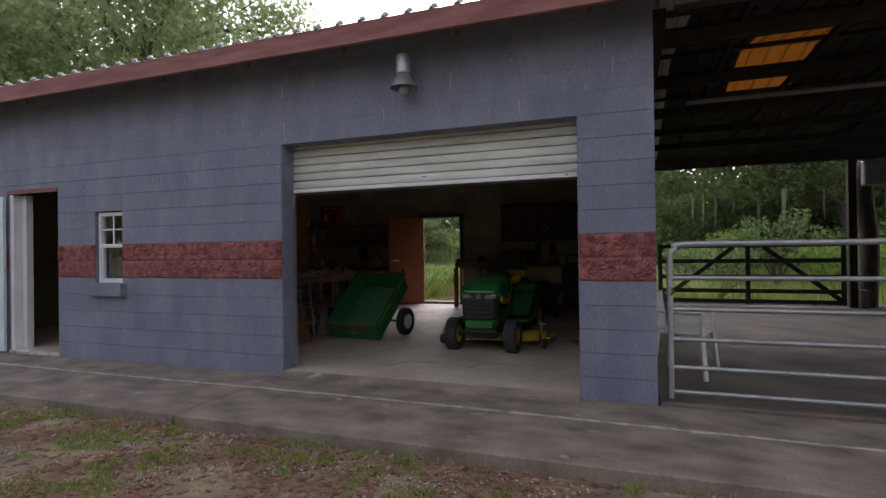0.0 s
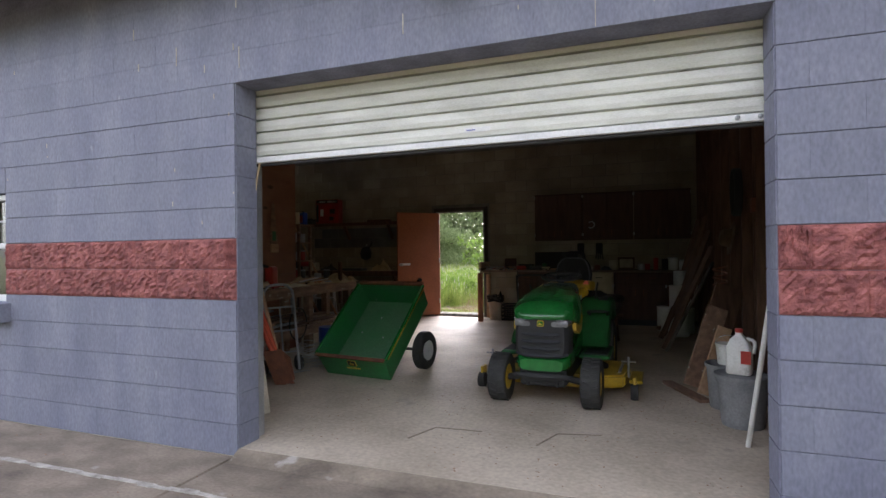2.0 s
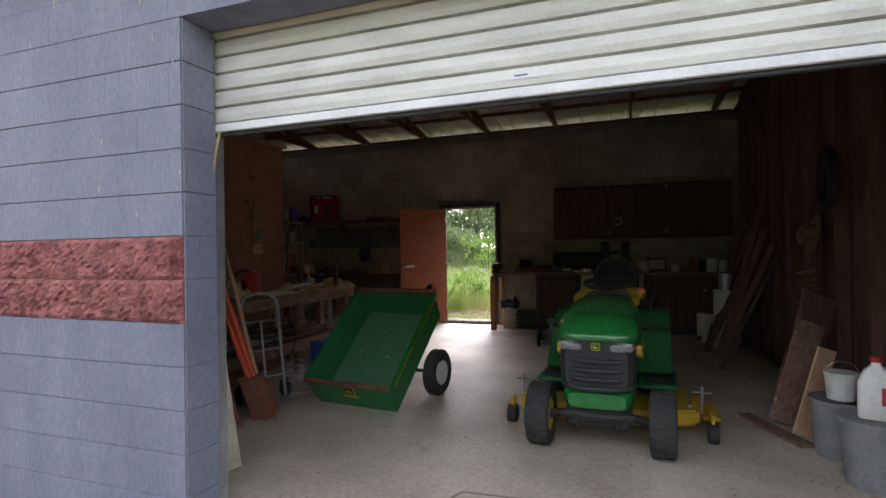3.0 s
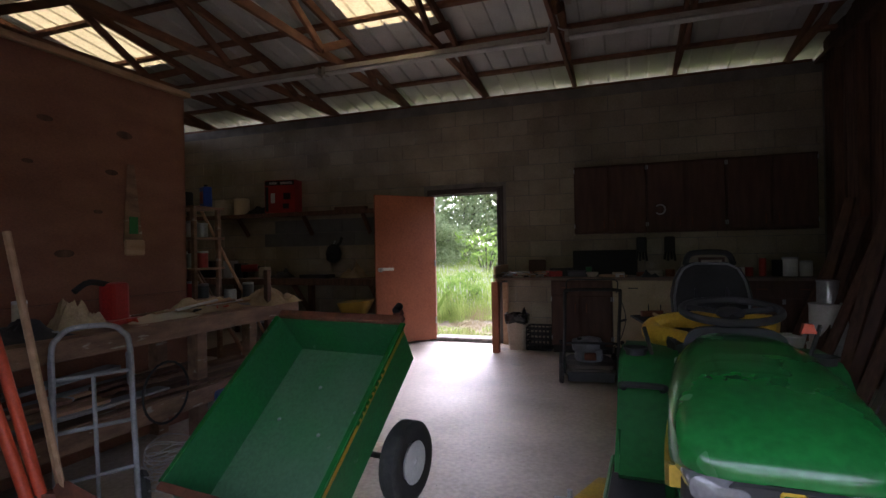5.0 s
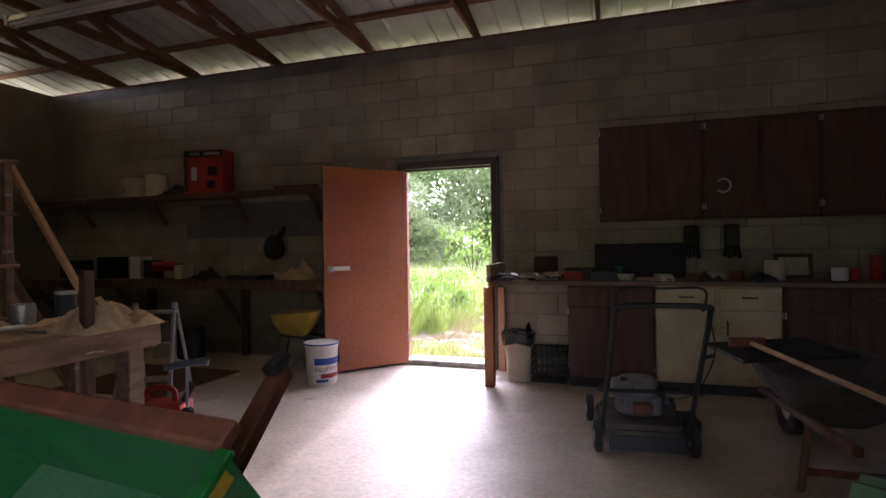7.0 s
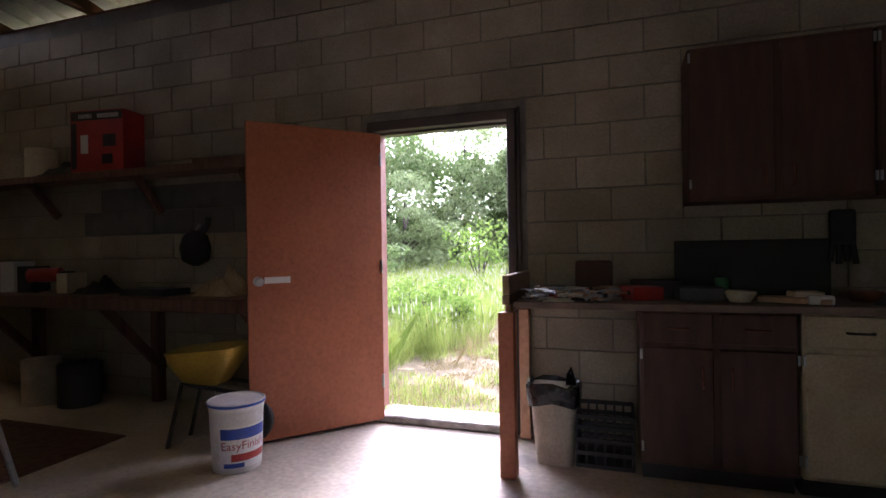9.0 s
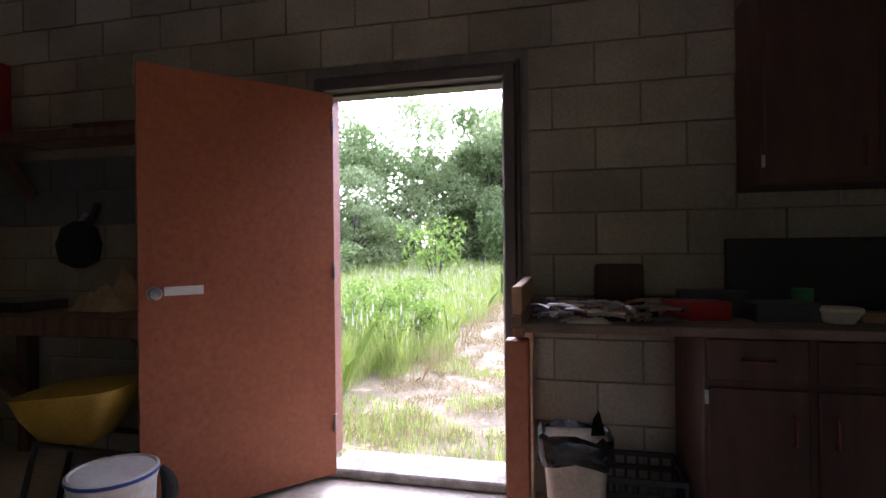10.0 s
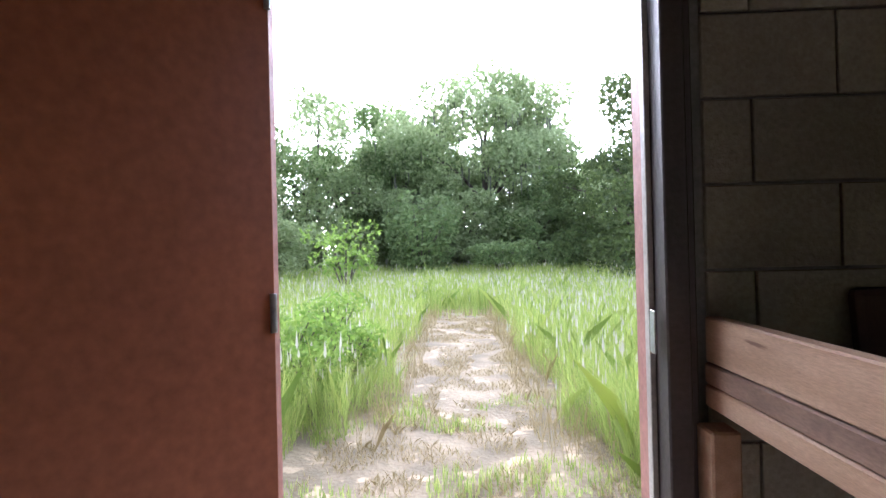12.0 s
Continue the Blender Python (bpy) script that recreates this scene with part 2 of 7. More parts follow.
TUBEWHITE = mat("dusty_white_lamp_housing", (0.52, 0.49, 0.44), (0.40, 0.36, 0.31), rough=0.5, bump=0.05)
YELLOWTUB = mat("dull_yellow_plastic", (0.46, 0.30, 0.03), (0.36, 0.23, 0.03), rough=0.5)
TILEBLUE = mat("pale_blue_door_paint", (0.60, 0.66, 0.72), (0.52, 0.58, 0.64), rough=0.5, bump=0.03)
LEAF = leafy("oak_leaf", (0.120, 0.190, 0.060), (0.250, 0.330, 0.130))
LEAF_PALE = leafy("pale_oak_leaf", (0.20, 0.270, 0.115), (0.38, 0.45, 0.22))
# oak leaf again, its colour darkened so trees behind the carport look shaded
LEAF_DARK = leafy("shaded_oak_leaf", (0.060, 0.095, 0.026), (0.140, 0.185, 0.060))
LEAF_BRIGHT = leafy("young_leaf", (0.15, 0.26, 0.040), (0.28, 0.40, 0.085))
MOSS = leafy("hanging_moss", (0.10, 0.11, 0.075), (0.16, 0.165, 0.115), 0.3)
GRASS = leafy("tall_grass", (0.20, 0.31, 0.055), (0.48, 0.54, 0.16), 0.55)
GRASS_LAWN = leafy("short_lawn_grass", (0.17, 0.24, 0.045), (0.36, 0.42, 0.11), 0.4)
GRASS_DRY = leafy("dry_grass", (0.32, 0.26, 0.12), (0.46, 0.38, 0.21), 0.3)
SEED = leafy("pale_seed_heads", (0.40, 0.39, 0.29), (0.56, 0.54, 0.44), 0.4)
LITTER = leafy("fallen_leaves", (0.16, 0.060, 0.030), (0.30, 0.15, 0.075), 0.1)
SHELL = leafy("pale_gravel", (0.22, 0.19, 0.155), (0.48, 0.44, 0.38), 0.0, 0.95)

# ---- mesh helpers ----
def put(name, bm, material, parent=None, label="", smooth=False):
    me = bpy.data.meshes.new(name)
    bmesh.ops.recalc_face_normals(bm, faces=bm.faces)
    bm.to_mesh(me)
    bm.free()
    for m in material if isinstance(material, (list, tuple)) else [material]:
        me.materials.append(m)
    if smooth:
        for p in me.polygons:
            p.use_smooth = True
        me.set_sharp_from_angle(angle=radians(40))
    ob = new(name, me)
    if parent:
        ob.parent = parent
    if label:
        ob["label"] = label
    return ob

def part(name, bm, material, parent, label="", smooth=False):
    return put(name, bm, material, parent, label, smooth)

def thing(name, label, category, group="", m=None, kind=""):
    ob = new(name)
    if m is not None:
        ob.matrix_world = m
    return tagged(ob, label, category, group, kind)

def box(x0, x1, y0, y1, z0, z1, bevel=0.0, bm=None, m=None, seg=1):
    bm = bm or bmesh.new()
    r = bmesh.ops.create_cube(bm, size=1.0)
    vs = r["verts"]
    bmesh.ops.transform(bm, matrix=Matrix.Translation(((x0 + x1) / 2, (y0 + y1) / 2, (z0 + z1) / 2)) @ Matrix.Diagonal((x1 - x0, y1 - y0, z1 - z0, 1)), verts=vs)
    if bevel:
        es = {e for v in vs for e in v.link_edges}
        res = bmesh.ops.bevel(bm, geom=list(es), offset=bevel, segments=seg, affect="EDGES", profile=0.6)
        vs = list({v for f in res["faces"] for v in f.verts} | {v for v in vs if v.is_valid})
    if m is not None:
        bmesh.ops.transform(bm, matrix=m, verts=vs)
    return bm

def tube(points, r, bm=None, seg=10, closed=False, r2=None, flat=1.0):
    """A round bar along points."""
    bm = bm or bmesh.new()
    pts = [Vector(p) for p in points]
    n = len(pts)
    rings = []
    side = None
    for i, p in enumerate(pts):
        if closed:
            d = pts[(i + 1) % n] - pts[i - 1]
        else:
            d = pts[min(i + 1, n - 1)] - pts[max(i - 1, 0)]
        d.normalize()
        if side is None:
            side = d.orthogonal().normalized()
        side = (side - d * side.dot(d)).normalized()
        up = d.cross(side)
        rr = r if r2 is None else r + (r2 - r) * i / max(n - 1, 1)
        rings.append([bm.verts.new(p + rr * (math.cos(a) * side + flat * math.sin(a) * up)) for a in (2 * math.pi * k / seg for k in range(seg))])
    for i in range(n if closed else n - 1):
        a, b = rings[i], rings[(i + 1) % n]
        for k in range(seg):
            bm.faces.new((a[k], a[(k + 1) % seg], b[(k + 1) % seg], b[k]))
    if not closed:
        bm.faces.new(rings[0])
        bm.faces.new(rings[-1][::-1])
    return bm

def lathe(profile, seg=28, bm=None, m=None, cap=True):
    """A body turned about z from (radius, height) pairs."""
    bm = bm or bmesh.new()
    rings = [[bm.verts.new((r * math.cos(a), r * math.sin(a), z)) for a in (2 * math.pi * k / seg for k in range(seg))] for r, z in profile]
    for a, b in zip(rings, rings[1:]):
        for k in range(seg):
            bm.faces.new((a[k], a[(k + 1) % seg], b[(k + 1) % seg], b[k]))
    if cap:
        bm.faces.new(rings[0][::-1])
        bm.faces.new(rings[-1])
    if m is not None:
        bmesh.ops.transform(bm, matrix=m, verts=[v for r in rings for v in r])
    return bm

def prism(outline, a0, a1, axis="x", bm=None, m=None):
    """An outline of (u, v) pairs drawn out along an axis."""
    bm = bm or bmesh.new()
    def at(u, v, w):
        return {"x": (w, u, v), "y": (u, w, v), "z": (u, v, w)}[axis]
    lo = [bm.verts.new(at(u, v, a0)) for u, v in outline]
    hi = [bm.verts.new(at(u, v, a1)) for u, v in outline]
    k = len(lo)
    bm.faces.new(lo)
    bm.faces.new(hi[::-1])
    for i in range(k):
        bm.faces.new((lo[i], hi[i], hi[(i + 1) % k], lo[(i + 1) % k]))
    if m is not None:
        bmesh.ops.transform(bm, matrix=m, verts=lo + hi)
    return bm

def beam(p, q, w, h, bm=None, bevel=0.004):
    """A sawn timber from p to q, w across and h deep."""
    p, q = Vector(p), Vector(q)
    d = q - p
    turn = d.to_track_quat("Y", "Z").to_matrix().to_4x4()
    return box(-w / 2, w / 2, 0, d.length, -h / 2, h / 2, bevel, bm, Matrix.Translation(p) @ turn)

def smooth_path(points, n=8):
    """Points glided over a coarse line."""
    pts = [Vector(p) for p in points]
    out = []
    for i in range(len(pts) - 1):
        a, b, c, d = pts[max(i - 1, 0)], pts[i], pts[i + 1], pts[min(i + 2, len(pts) - 1)]
        for k in range(n):
            t = k / n
            out.append(0.5 * ((2 * b) + (c - a) * t + (2 * a - 5 * b + 4 * c - d) * t * t + (3 * b - a - 3 * c + d) * t ** 3))
    return out + [pts[-1]]

def cells(x0, x1, z0, z1, holes):
    """What is left of a rectangle without the holes, as rectangles."""
    rects = [(x0, x1, z0, z1)]
    for a, b, c, d in holes:
        rest = []
        for p, q, r, s in rects:
            if b <= p or a >= q or d <= r or c >= s:
                rest.append((p, q, r, s))
                continue
            if p < a: rest.append((p, a, r, s))
            if q > b: rest.append((b, q, r, s))
            m0, m1 = max(p, a), min(q, b)
            if r < c: rest.append((m0, m1, r, c))
            if s > d: rest.append((m0, m1, d, s))
        rects = rest
    return rects

def wall_core(name, u0, u1, w0, w1, z0, z1, holes, material, axis="x", label=""):
    """A wall with thickness along x (or y), with openings that go through it."""
    us = sorted({u0, u1, *(c for h in holes for c in h[:2])})
    zs = sorted({z0, z1, *(c for h in holes for c in h[2:])})
    def solid(i, j):
        if not (0 <= i < len(us) - 1 and 0 <= j < len(zs) - 1):
            return False
        u, z = (us[i] + us[i + 1]) / 2, (zs[j] + zs[j + 1]) / 2
        return not any(a < u < b and c < z < d for a, b, c, d in holes)
    bm = bmesh.new()
    def face(*ps):
        bm.faces.new([bm.verts.new((u, w, z) if axis == "x" else (w, u, z)) for u, w, z in ps])
    for i in range(len(us) - 1):
        for j in range(len(zs) - 1):
            if not solid(i, j):
                continue
            a, b, c, d = us[i], us[i + 1], zs[j], zs[j + 1]
            for w in (w0, w1):
                face((a, w, c), (b, w, c), (b, w, d), (a, w, d))
            for ok, u in ((solid(i - 1, j), a), (solid(i + 1, j), b)):
                if not ok:
                    face((u, w0, c), (u, w1, c), (u, w1, d), (u, w0, d))
            for ok, z in ((solid(i, j - 1), c), (solid(i, j + 1), d)):
                if not ok:
                    face((a, w0, z), (b, w0, z), (b, w1, z), (a, w1, z))
    bmesh.ops.remove_doubles(bm, verts=bm.verts, dist=0.0001)
    return tagged(put(name, bm, material), label, "wall", kind="structure")

def sheet(name, verts, faces, material, label="", category="", kind="stuff", parent=None):
    me = bpy.data.meshes.new(name)
    me.from_pydata([tuple(v) for v in verts], [], [tuple(f) for f in faces])
    me.materials.append(material)
    ob = new(name, me)
    if parent:
        ob.parent = parent
    return tagged(ob, label, category, kind=kind)

# ---- ground, apron, floor ----
C = 0.2032          # one course of block
FLOOR = 0.05
def grid_sheet(name, x0, x1, y0, y1, nx, ny, height, material, label, category, skip=None):
    xs, ys = np.linspace(x0, x1, nx), np.linspace(y0, y1, ny)
    vs = [(x, y, height(x, y)) for y in ys for x in xs]
    fs = [(j * nx + i, j * nx + i + 1, (j + 1) * nx + i + 1, (j + 1) * nx + i) for j in range(ny - 1) for i in range(nx - 1)]
    ob = sheet(name, vs, fs, material, label, category, "structure")
    for p in ob.data.polygons:
        p.use_smooth = True
    return ob

def lump(x, y):
    return 0.02 * noise.noise((x * 1.7, y * 1.7, 0)) + 0.012 * noise.noise((x * 6, y * 6, 3))

bm = bmesh.new()
ring = [(-3000, -3000), (3000, -3000), (3000, 3000), (-3000, 3000)]
inner = [(-14, -12), (16, -12), (16, 60), (-14, 60)]
ov = [bm.verts.new((x, y, -0.10)) for x, y in ring]
iv = [bm.verts.new((x, y, -0.10)) for x, y in inner]
for i in range(4):
    bm.faces.new((ov[i], ov[(i + 1) % 4], iv[(i + 1) % 4], iv[i]))
tagged(put("ground", bm, FIELD), "wide grassy ground round the building", "ground", kind="structure")
grid_sheet("ground_front", -14, 16, -12, -1.40, 150, 60, lambda x, y: -0.075 + lump(x, y) if y < -1.41 and -13.9 < x < 15.9 and y > -11.9 else -0.10, SOIL, "sandy ground with leaf litter and sparse grass before the apron", "ground")
grid_sheet("ground_field", -14, 16, 7.15, 60, 150, 250, lambda x, y: -0.055 + lump(x, y) if -13.9 < x < 15.9 and y < 59.8 else -0.10, SAND, "sandy path and field soil behind the building", "ground")
put("ground_under", box(-14, 16, -1.5, 7.2, -0.4, -0.16), FIELD)["kind"] = "structure"

apron = tagged(new("apron"), "stained grey concrete apron along the block wall", "pavement", kind="structure")
edges = [-14.0, -8.2, -5.1, -0.02, 6.3, 10.0, 16.0]
for a, b in zip(edges, edges[1:]):
    part("slab", box(a + 0.004, b - 0.004, -1.40, -0.004, -0.16, 0.0, 0.008), APRON, apron)
bm = bmesh.new()
for k in range(150):
    x = -7 + k * 0.1
    y = -0.50 + 0.02 * math.sin(x * 0.9) + 0.015 * noise.noise((x * 4, 0, 0)) - 0.09 * max(0, x) / 5
    w = 0.018 + 0.015 * noise.noise((x * 7, 5, 0))
    bmesh.ops.create_cube(bm, size=1, matrix=Matrix.Translation((x, y, 0.0005)) @ Matrix.Diagonal((0.105, 2 * w, 0.007, 1)))
part("drip_line", bm, APRON_PALE, apron, "pale scoured drip line")
put("floor", box(-6.4, 3.66, 0.0, 7.2, -0.16, FLOOR, 0.012), SLAB)
part("threshold_fillet", prism([(-0.11, -0.01), (-0.11, 0.002), (-0.07, 0.014), (0.006, 0.0515), (0.006, -0.01)], 0.004, 3.046, "x"), APRON, apron, "worn sloping mortar at the threshold")
tagged(bpy.data.objects["floor"], "worn dusty concrete floor slab", "floor", kind="structure")
for x0, y0, x1, y1 in ((0.98, 0.52, 1.42, 0.80), (1.83, 0.66, 2.22, 0.98)):
    bm = bmesh.new()
    for p, q in (((x0, y0), (x0 + 0.1, y0 + 0.26)), ((x0 + 0.1, y0 + 0.26), (x1, y1))):
        beam((*p, FLOOR), (*q, FLOOR), 0.012, 0.006, bm, 0)
    put("saw_cut", bm, APRON)
    tagged(bpy.data.objects["saw_cut"] if x0 < 1 else bpy.data.objects["saw_cut.001"], "dark saw cut in the concrete floor", "floor", kind="structure")
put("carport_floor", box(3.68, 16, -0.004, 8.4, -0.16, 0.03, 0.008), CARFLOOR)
tagged(bpy.data.objects["carport_floor"], "mottled concrete carport floor with shade in its colour", "floor", kind="structure")

# ---- walls ----
OPEN = (0.0, 3.05, -0.2, 12 * C)
LDOOR = (-4.36, -3.42, -0.2, 2.17)
WIN = (-2.76, -2.30, 0.955, 1.83)
BDOOR = (-1.28, -0.21, -0.2, 2.15)
front = wall_core("wall_front", -6.54, 3.665, 0.008, 0.195, -0.16, 3.40, [OPEN, LDOOR, WIN], MORTAR_B, label="slate-blue painted concrete block wall with a red split-face band")
back = wall_core("wall_back", -6.54, 3.665, 6.998, 7.18, -0.16, 3.38, [BDOOR], MORTAR_G, label="bare grey concrete block wall, two courses coloured as the shelf's shadow")
wall_core("wall_left", 0.195, 6.998, -6.54, -6.34, -0.16, 3.40, [], GREYBLOCK, "y", "grey block end wall")
# jamb returns of the big opening, block by block
for k in range(12):
    for x0, x1 in ((-0.002, 0.006), (3.044, 3.052)):
        part("jamb_block", box(x0, x1, 0.002, 0.198, k * C + 0.003, (k + 1) * C - 0.003, 0.002), BLUE, front)

# ---- roof ----
RIDGE_Y, RIDGE_Z, PITCH = 3.83, 4.08, 0.167
def roof_z(y):
    return RIDGE_Z - PITCH * abs(y - RIDGE_Y)
roof = tagged(new("roof"), "low ribbed sheet-metal roof with yellowed fibreglass skylights", "roof", kind="structure")
def ribbed(x0, x1, ya, yb):
    bm = bmesh.new()
    prof = []
    n = 4
    w = (x1 - x0) / n
    for k in range(n):
        a = x0 + k * w
        prof += [(a, 0), (a + w * 0.40, 0), (a + w * 0.44, 0.028), (a + w * 0.56, 0.028), (a + w * 0.60, 0)]
    prof.append((x1, 0))
    rows = []
    for y in (ya, yb):
        for dz in (0.0, 0.003):
            rows.append([bm.verts.new((x, y, roof_z(y) + h + dz)) for x, h in prof])
    for i in range(len(prof) - 1):
        for a, b in ((0, 2), (1, 3)):
            bm.faces.new((rows[a][i], rows[a][i + 1], rows[b][i + 1], rows[b][i]))
        bm.faces.new((rows[0][i], rows[0][i + 1], rows[1][i + 1], rows[1][i]))
        bm.faces.new((rows[2][i], rows[2][i + 1], rows[3][i + 1], rows[3][i]))
    return bm
W = 0.92
LIGHTS = {(-4, 1): (3.83, 5.28), (0, 1): (3.83, 5.30), (7, 0): (2.80, 3.83), (7, 1): (3.83, 5.19)}
for k in range(-7, 11):
    a, b = -1.45 + k * W, -1.45 + (k + 1) * W
    for side, (ya, yb) in enumerate(((-0.45, RIDGE_Y), (RIDGE_Y, 7.5 if b < 4 else 8.5))):
        lit = LIGHTS.get((k, side))
        if lit:
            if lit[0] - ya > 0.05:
                part("roof_panel", ribbed(a, b, ya, lit[0]), TIN_SHADED if a > 3.5 else TIN_DULL, roof)
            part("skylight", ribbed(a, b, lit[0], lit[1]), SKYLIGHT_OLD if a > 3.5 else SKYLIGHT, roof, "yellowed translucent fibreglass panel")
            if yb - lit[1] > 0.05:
                part("roof_panel", ribbed(a, b, lit[1], yb), TIN_SHADED if a > 3.5 else TIN_DULL, roof)
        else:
            part("roof_panel", ribbed(a, b, ya, yb), TIN_SHADED if a > 3.5 else TIN_DULL, roof)
part("fascia", box(-7.85, 3.80, -0.445, -0.40, 3.185, 3.372, 0.004), FASCIA, roof, "faded red wooden fascia board")
part("fascia", box(3.80, 8.6, -0.445, -0.40, 3.185, 3.372, 0.004), FASCIA, roof, "faded red wooden fascia board")
for k in range(int(16.4 / 0.23)):
    x = -7.85 + 0.115 + k * 0.23
    part("rib_end", prism([(x - 0.035, 3.372), (x + 0.035, 3.372), (x + 0.018, 3.402), (x - 0.018, 3.402)], -0.475, -0.45, "y"), TIN, roof)
for i, y in enumerate((0.15, 0.9, 1.7, 2.5, 3.3, 4.3, 5.1, 5.85, 6.6, 7.4)):
    for xa, xb in ((-7.8, 3.5), (3.5, 8.6)):
        part("purlin", box(xa, xb - 0.004, y - 0.045, y + 0.045, roof_z(y) - 0.045, roof_z(y) - 0.004, 0.003), TIMBER_SHADED if xa > 3 else TIMBER, roof)

def truss(x, name="roof_truss"):
    t = thing(name, "rough reddish timber roof truss under the sheet metal", "truss", "roof trusses")
    low = 3.39
    part("bottom_chord", box(x - 0.02, x + 0.02, 0.2, 6.99, low, low + 0.09, 0.004), TIMBER, t)
    for y0 in (0.0, 7.45):
        part("top_chord", beam((x, y0, roof_z(y0) - 0.095), (x, RIDGE_Y, RIDGE_Z - 0.095), 0.04, 0.09), TIMBER, t)
    for ya, yb in ((1.45, 2.45), (2.95, 2.45), (2.95, RIDGE_Y), (4.75, RIDGE_Y), (4.75, 5.3), (6.0, 5.3)):
        za = low + 0.05
        zb = roof_z(yb) - 0.12
        part("web", beam((x + 0.042, ya, za), (x + 0.042, yb, zb), 0.038, 0.085), TIMBER, t)
for k in range(8):
    truss(-5.2 + 1.195 * k)

# eave plate on the back wall and beam over the carport
tagged(put("wall_plate", box(-6.4, 3.4, 7.02, 7.16, 3.381, 3.42, 0.004), TIMBER), "timber wall plate on the block wall", "trim", kind="structure")

# ---- partition of the front room ----
part_wall = tagged(put("partition", box(-1.965, -1.89, 0.2, 3.2, FLOOR, 2.56), STUD), "plywood-faced partition wall beside the workbench", "wall", kind="structure")
for y0, y1, z0, z1 in ((0.2, 1.05, FLOOR, 2.555), (1.056, 3.23, FLOOR, 1.045), (1.056, 3.23, 1.05, 2.555)):
    part("plywood_sheet", box(-1.888, -1.87, y0, y1, z0, z1, 0.002), PLY, part_wall, "reddish knotty plywood sheet")
part("plywood_sheet", box(-3.2, -1.87, 3.205, 3.225, FLOOR, 2.555, 0.002), PLY, part_wall, "reddish plywood sheet")
part("top_plate", box(-2.0, -1.84, 0.2, 3.27, 2.56, 2.60, 0.004), PALEWOOD, part_wall, "pale sawn top plate")
tagged(put("partition_return", box(-6.34, -1.97, 3.12, 3.2, FLOOR, 2.56), STUD), "stud and board back wall of the front room", "wall", kind="structure")

# ---- right wall of studs and boards ----
rightwall = tagged(put("wall_right", box(3.52, 3.55, 0.2, 6.998, -0.02, 3.75), STUD), "dark brown board wall with bare studs", "wall", kind="structure")
for k in range(34):
    y = 0.21 + k * 0.2
    part("board", box(3.500 - 0.006 * (k % 2), 3.519, y + 0.003, min(y + 0.196, 6.99), FLOOR, 3.6 + 0.1 * ((k * 7) % 3) / 3, 0.003), STUD, rightwall)
for k in range(12):
    y = 0.45 + k * 0.6
    if y < 6.95:
        part("stud", box(3.40, 3.492, y, y + 0.04, FLOOR + 0.04, 3.34, 0.004), STUD, rightwall)
part("sole_plate", box(3.40, 3.492, 0.25, 6.98, FLOOR, FLOOR + 0.04, 0.004), STUD, rightwall)
part("top_plate", box(3.40, 3.492, 0.25, 6.98, 3.34, 3.38, 0.004), STUD, rightwall)
part("outer_sheathing", box(3.556, 3.60, 0.2, 7.19, 0.03, 3.7), STUD, rightwall)

# ---- back door ----
door = tagged(new("door_back"), "open red-brown flush door in a dark frame", "door", kind="structure")
for a, b in ((-1.275, -1.225), (-0.27, -0.215)):
    part("jamb", box(a, b, 6.93, 7.06, FLOOR, 2.15, 0.004), FRAMEBROWN, door)
part("head", box(-1.225, -0.27, 6.93, 7.06, 2.096, 2.15, 0.004), FRAMEBROWN, door)
part("stop", box(-0.285, -0.271, 7.0, 7.03, FLOOR + 0.051, 2.09, 0.002), TUBEWHITE, door, "worn pale door stop")
for a, b in ((-1.278, -1.247), (-0.252, -0.213)):
    part("outer_jamb", box(a, b, 7.063, 7.19, FLOOR + 0.051, 2.15, 0.004), FRAMEPINK, door, "pink-red outer jamb")
part("outer_head", box(-1.246, -0.253, 7.063, 7.19, 2.105, 2.148, 0.004), FRAMEBROWN, door, "dark outer head")
part("head_stop", box(-1.22, -0.285, 7.0, 7.05, 2.08, 2.095, 0.002), FRAMEBROWN, door)
part("casing", box(-0.212, -0.190, 6.955, 6.99, FLOOR, 2.18, 0.004), FRAMEBROWN, door)
part("casing_head", box(-1.28, -0.190, 6.95, 6.988, 2.152, 2.170, 0.004), FRAMEBROWN, door)
part("threshold", box(-1.222, -0.272, 6.93, 7.2, FLOOR, 0.10, 0.008), APRON_PALE, door, "scuffed pale threshold")
part("strike_plate", box(-0.291, -0.286, 6.95, 6.98, 1.03, 1.13, 0.001), STEEL, door, "steel strike plate")
LEAFM = pose(-1.180, 6.945, 0, 0, 0, 180 + 48.5)
leaf = part("door_leaf", box(0.0, 0.90, -0.018, 0.018, 0.075, 2.075, 0.003, m=LEAFM), DOORBROWN, door, "glossy red-brown flush door leaf")
for s in (-1, 1):
    part("knob", lathe([(0.030, 0), (0.030, 0.006), (0.011, 0.01), (0.010, 0.035), (0.024, 0.042), (0.028, 0.055), (0.022, 0.068), (0.008, 0.072)], 20, m=LEAFM @ pose(0.84, 0.019 * s, 1.075, -90 * s, 0, 0)), STEEL, leaf, "round steel knob", True)
part("tape_plate", box(0.64, 0.80, 0.0185, 0.021, 1.06, 1.10, 0.001, m=LEAFM), WHITE, leaf, "white latch guard strip")
part("tape_plate", box(0.64, 0.80, -0.021, -0.0185, 1.06, 1.10, 0.001, m=LEAFM), WHITE, leaf, "white latch guard strip")
for z in (0.3, 1.1, 1.85):
    part("hinge", tube([(-1.168, 6.925, z), (-1.168, 6.925, z + 0.09)], 0.008), STEEL, door)

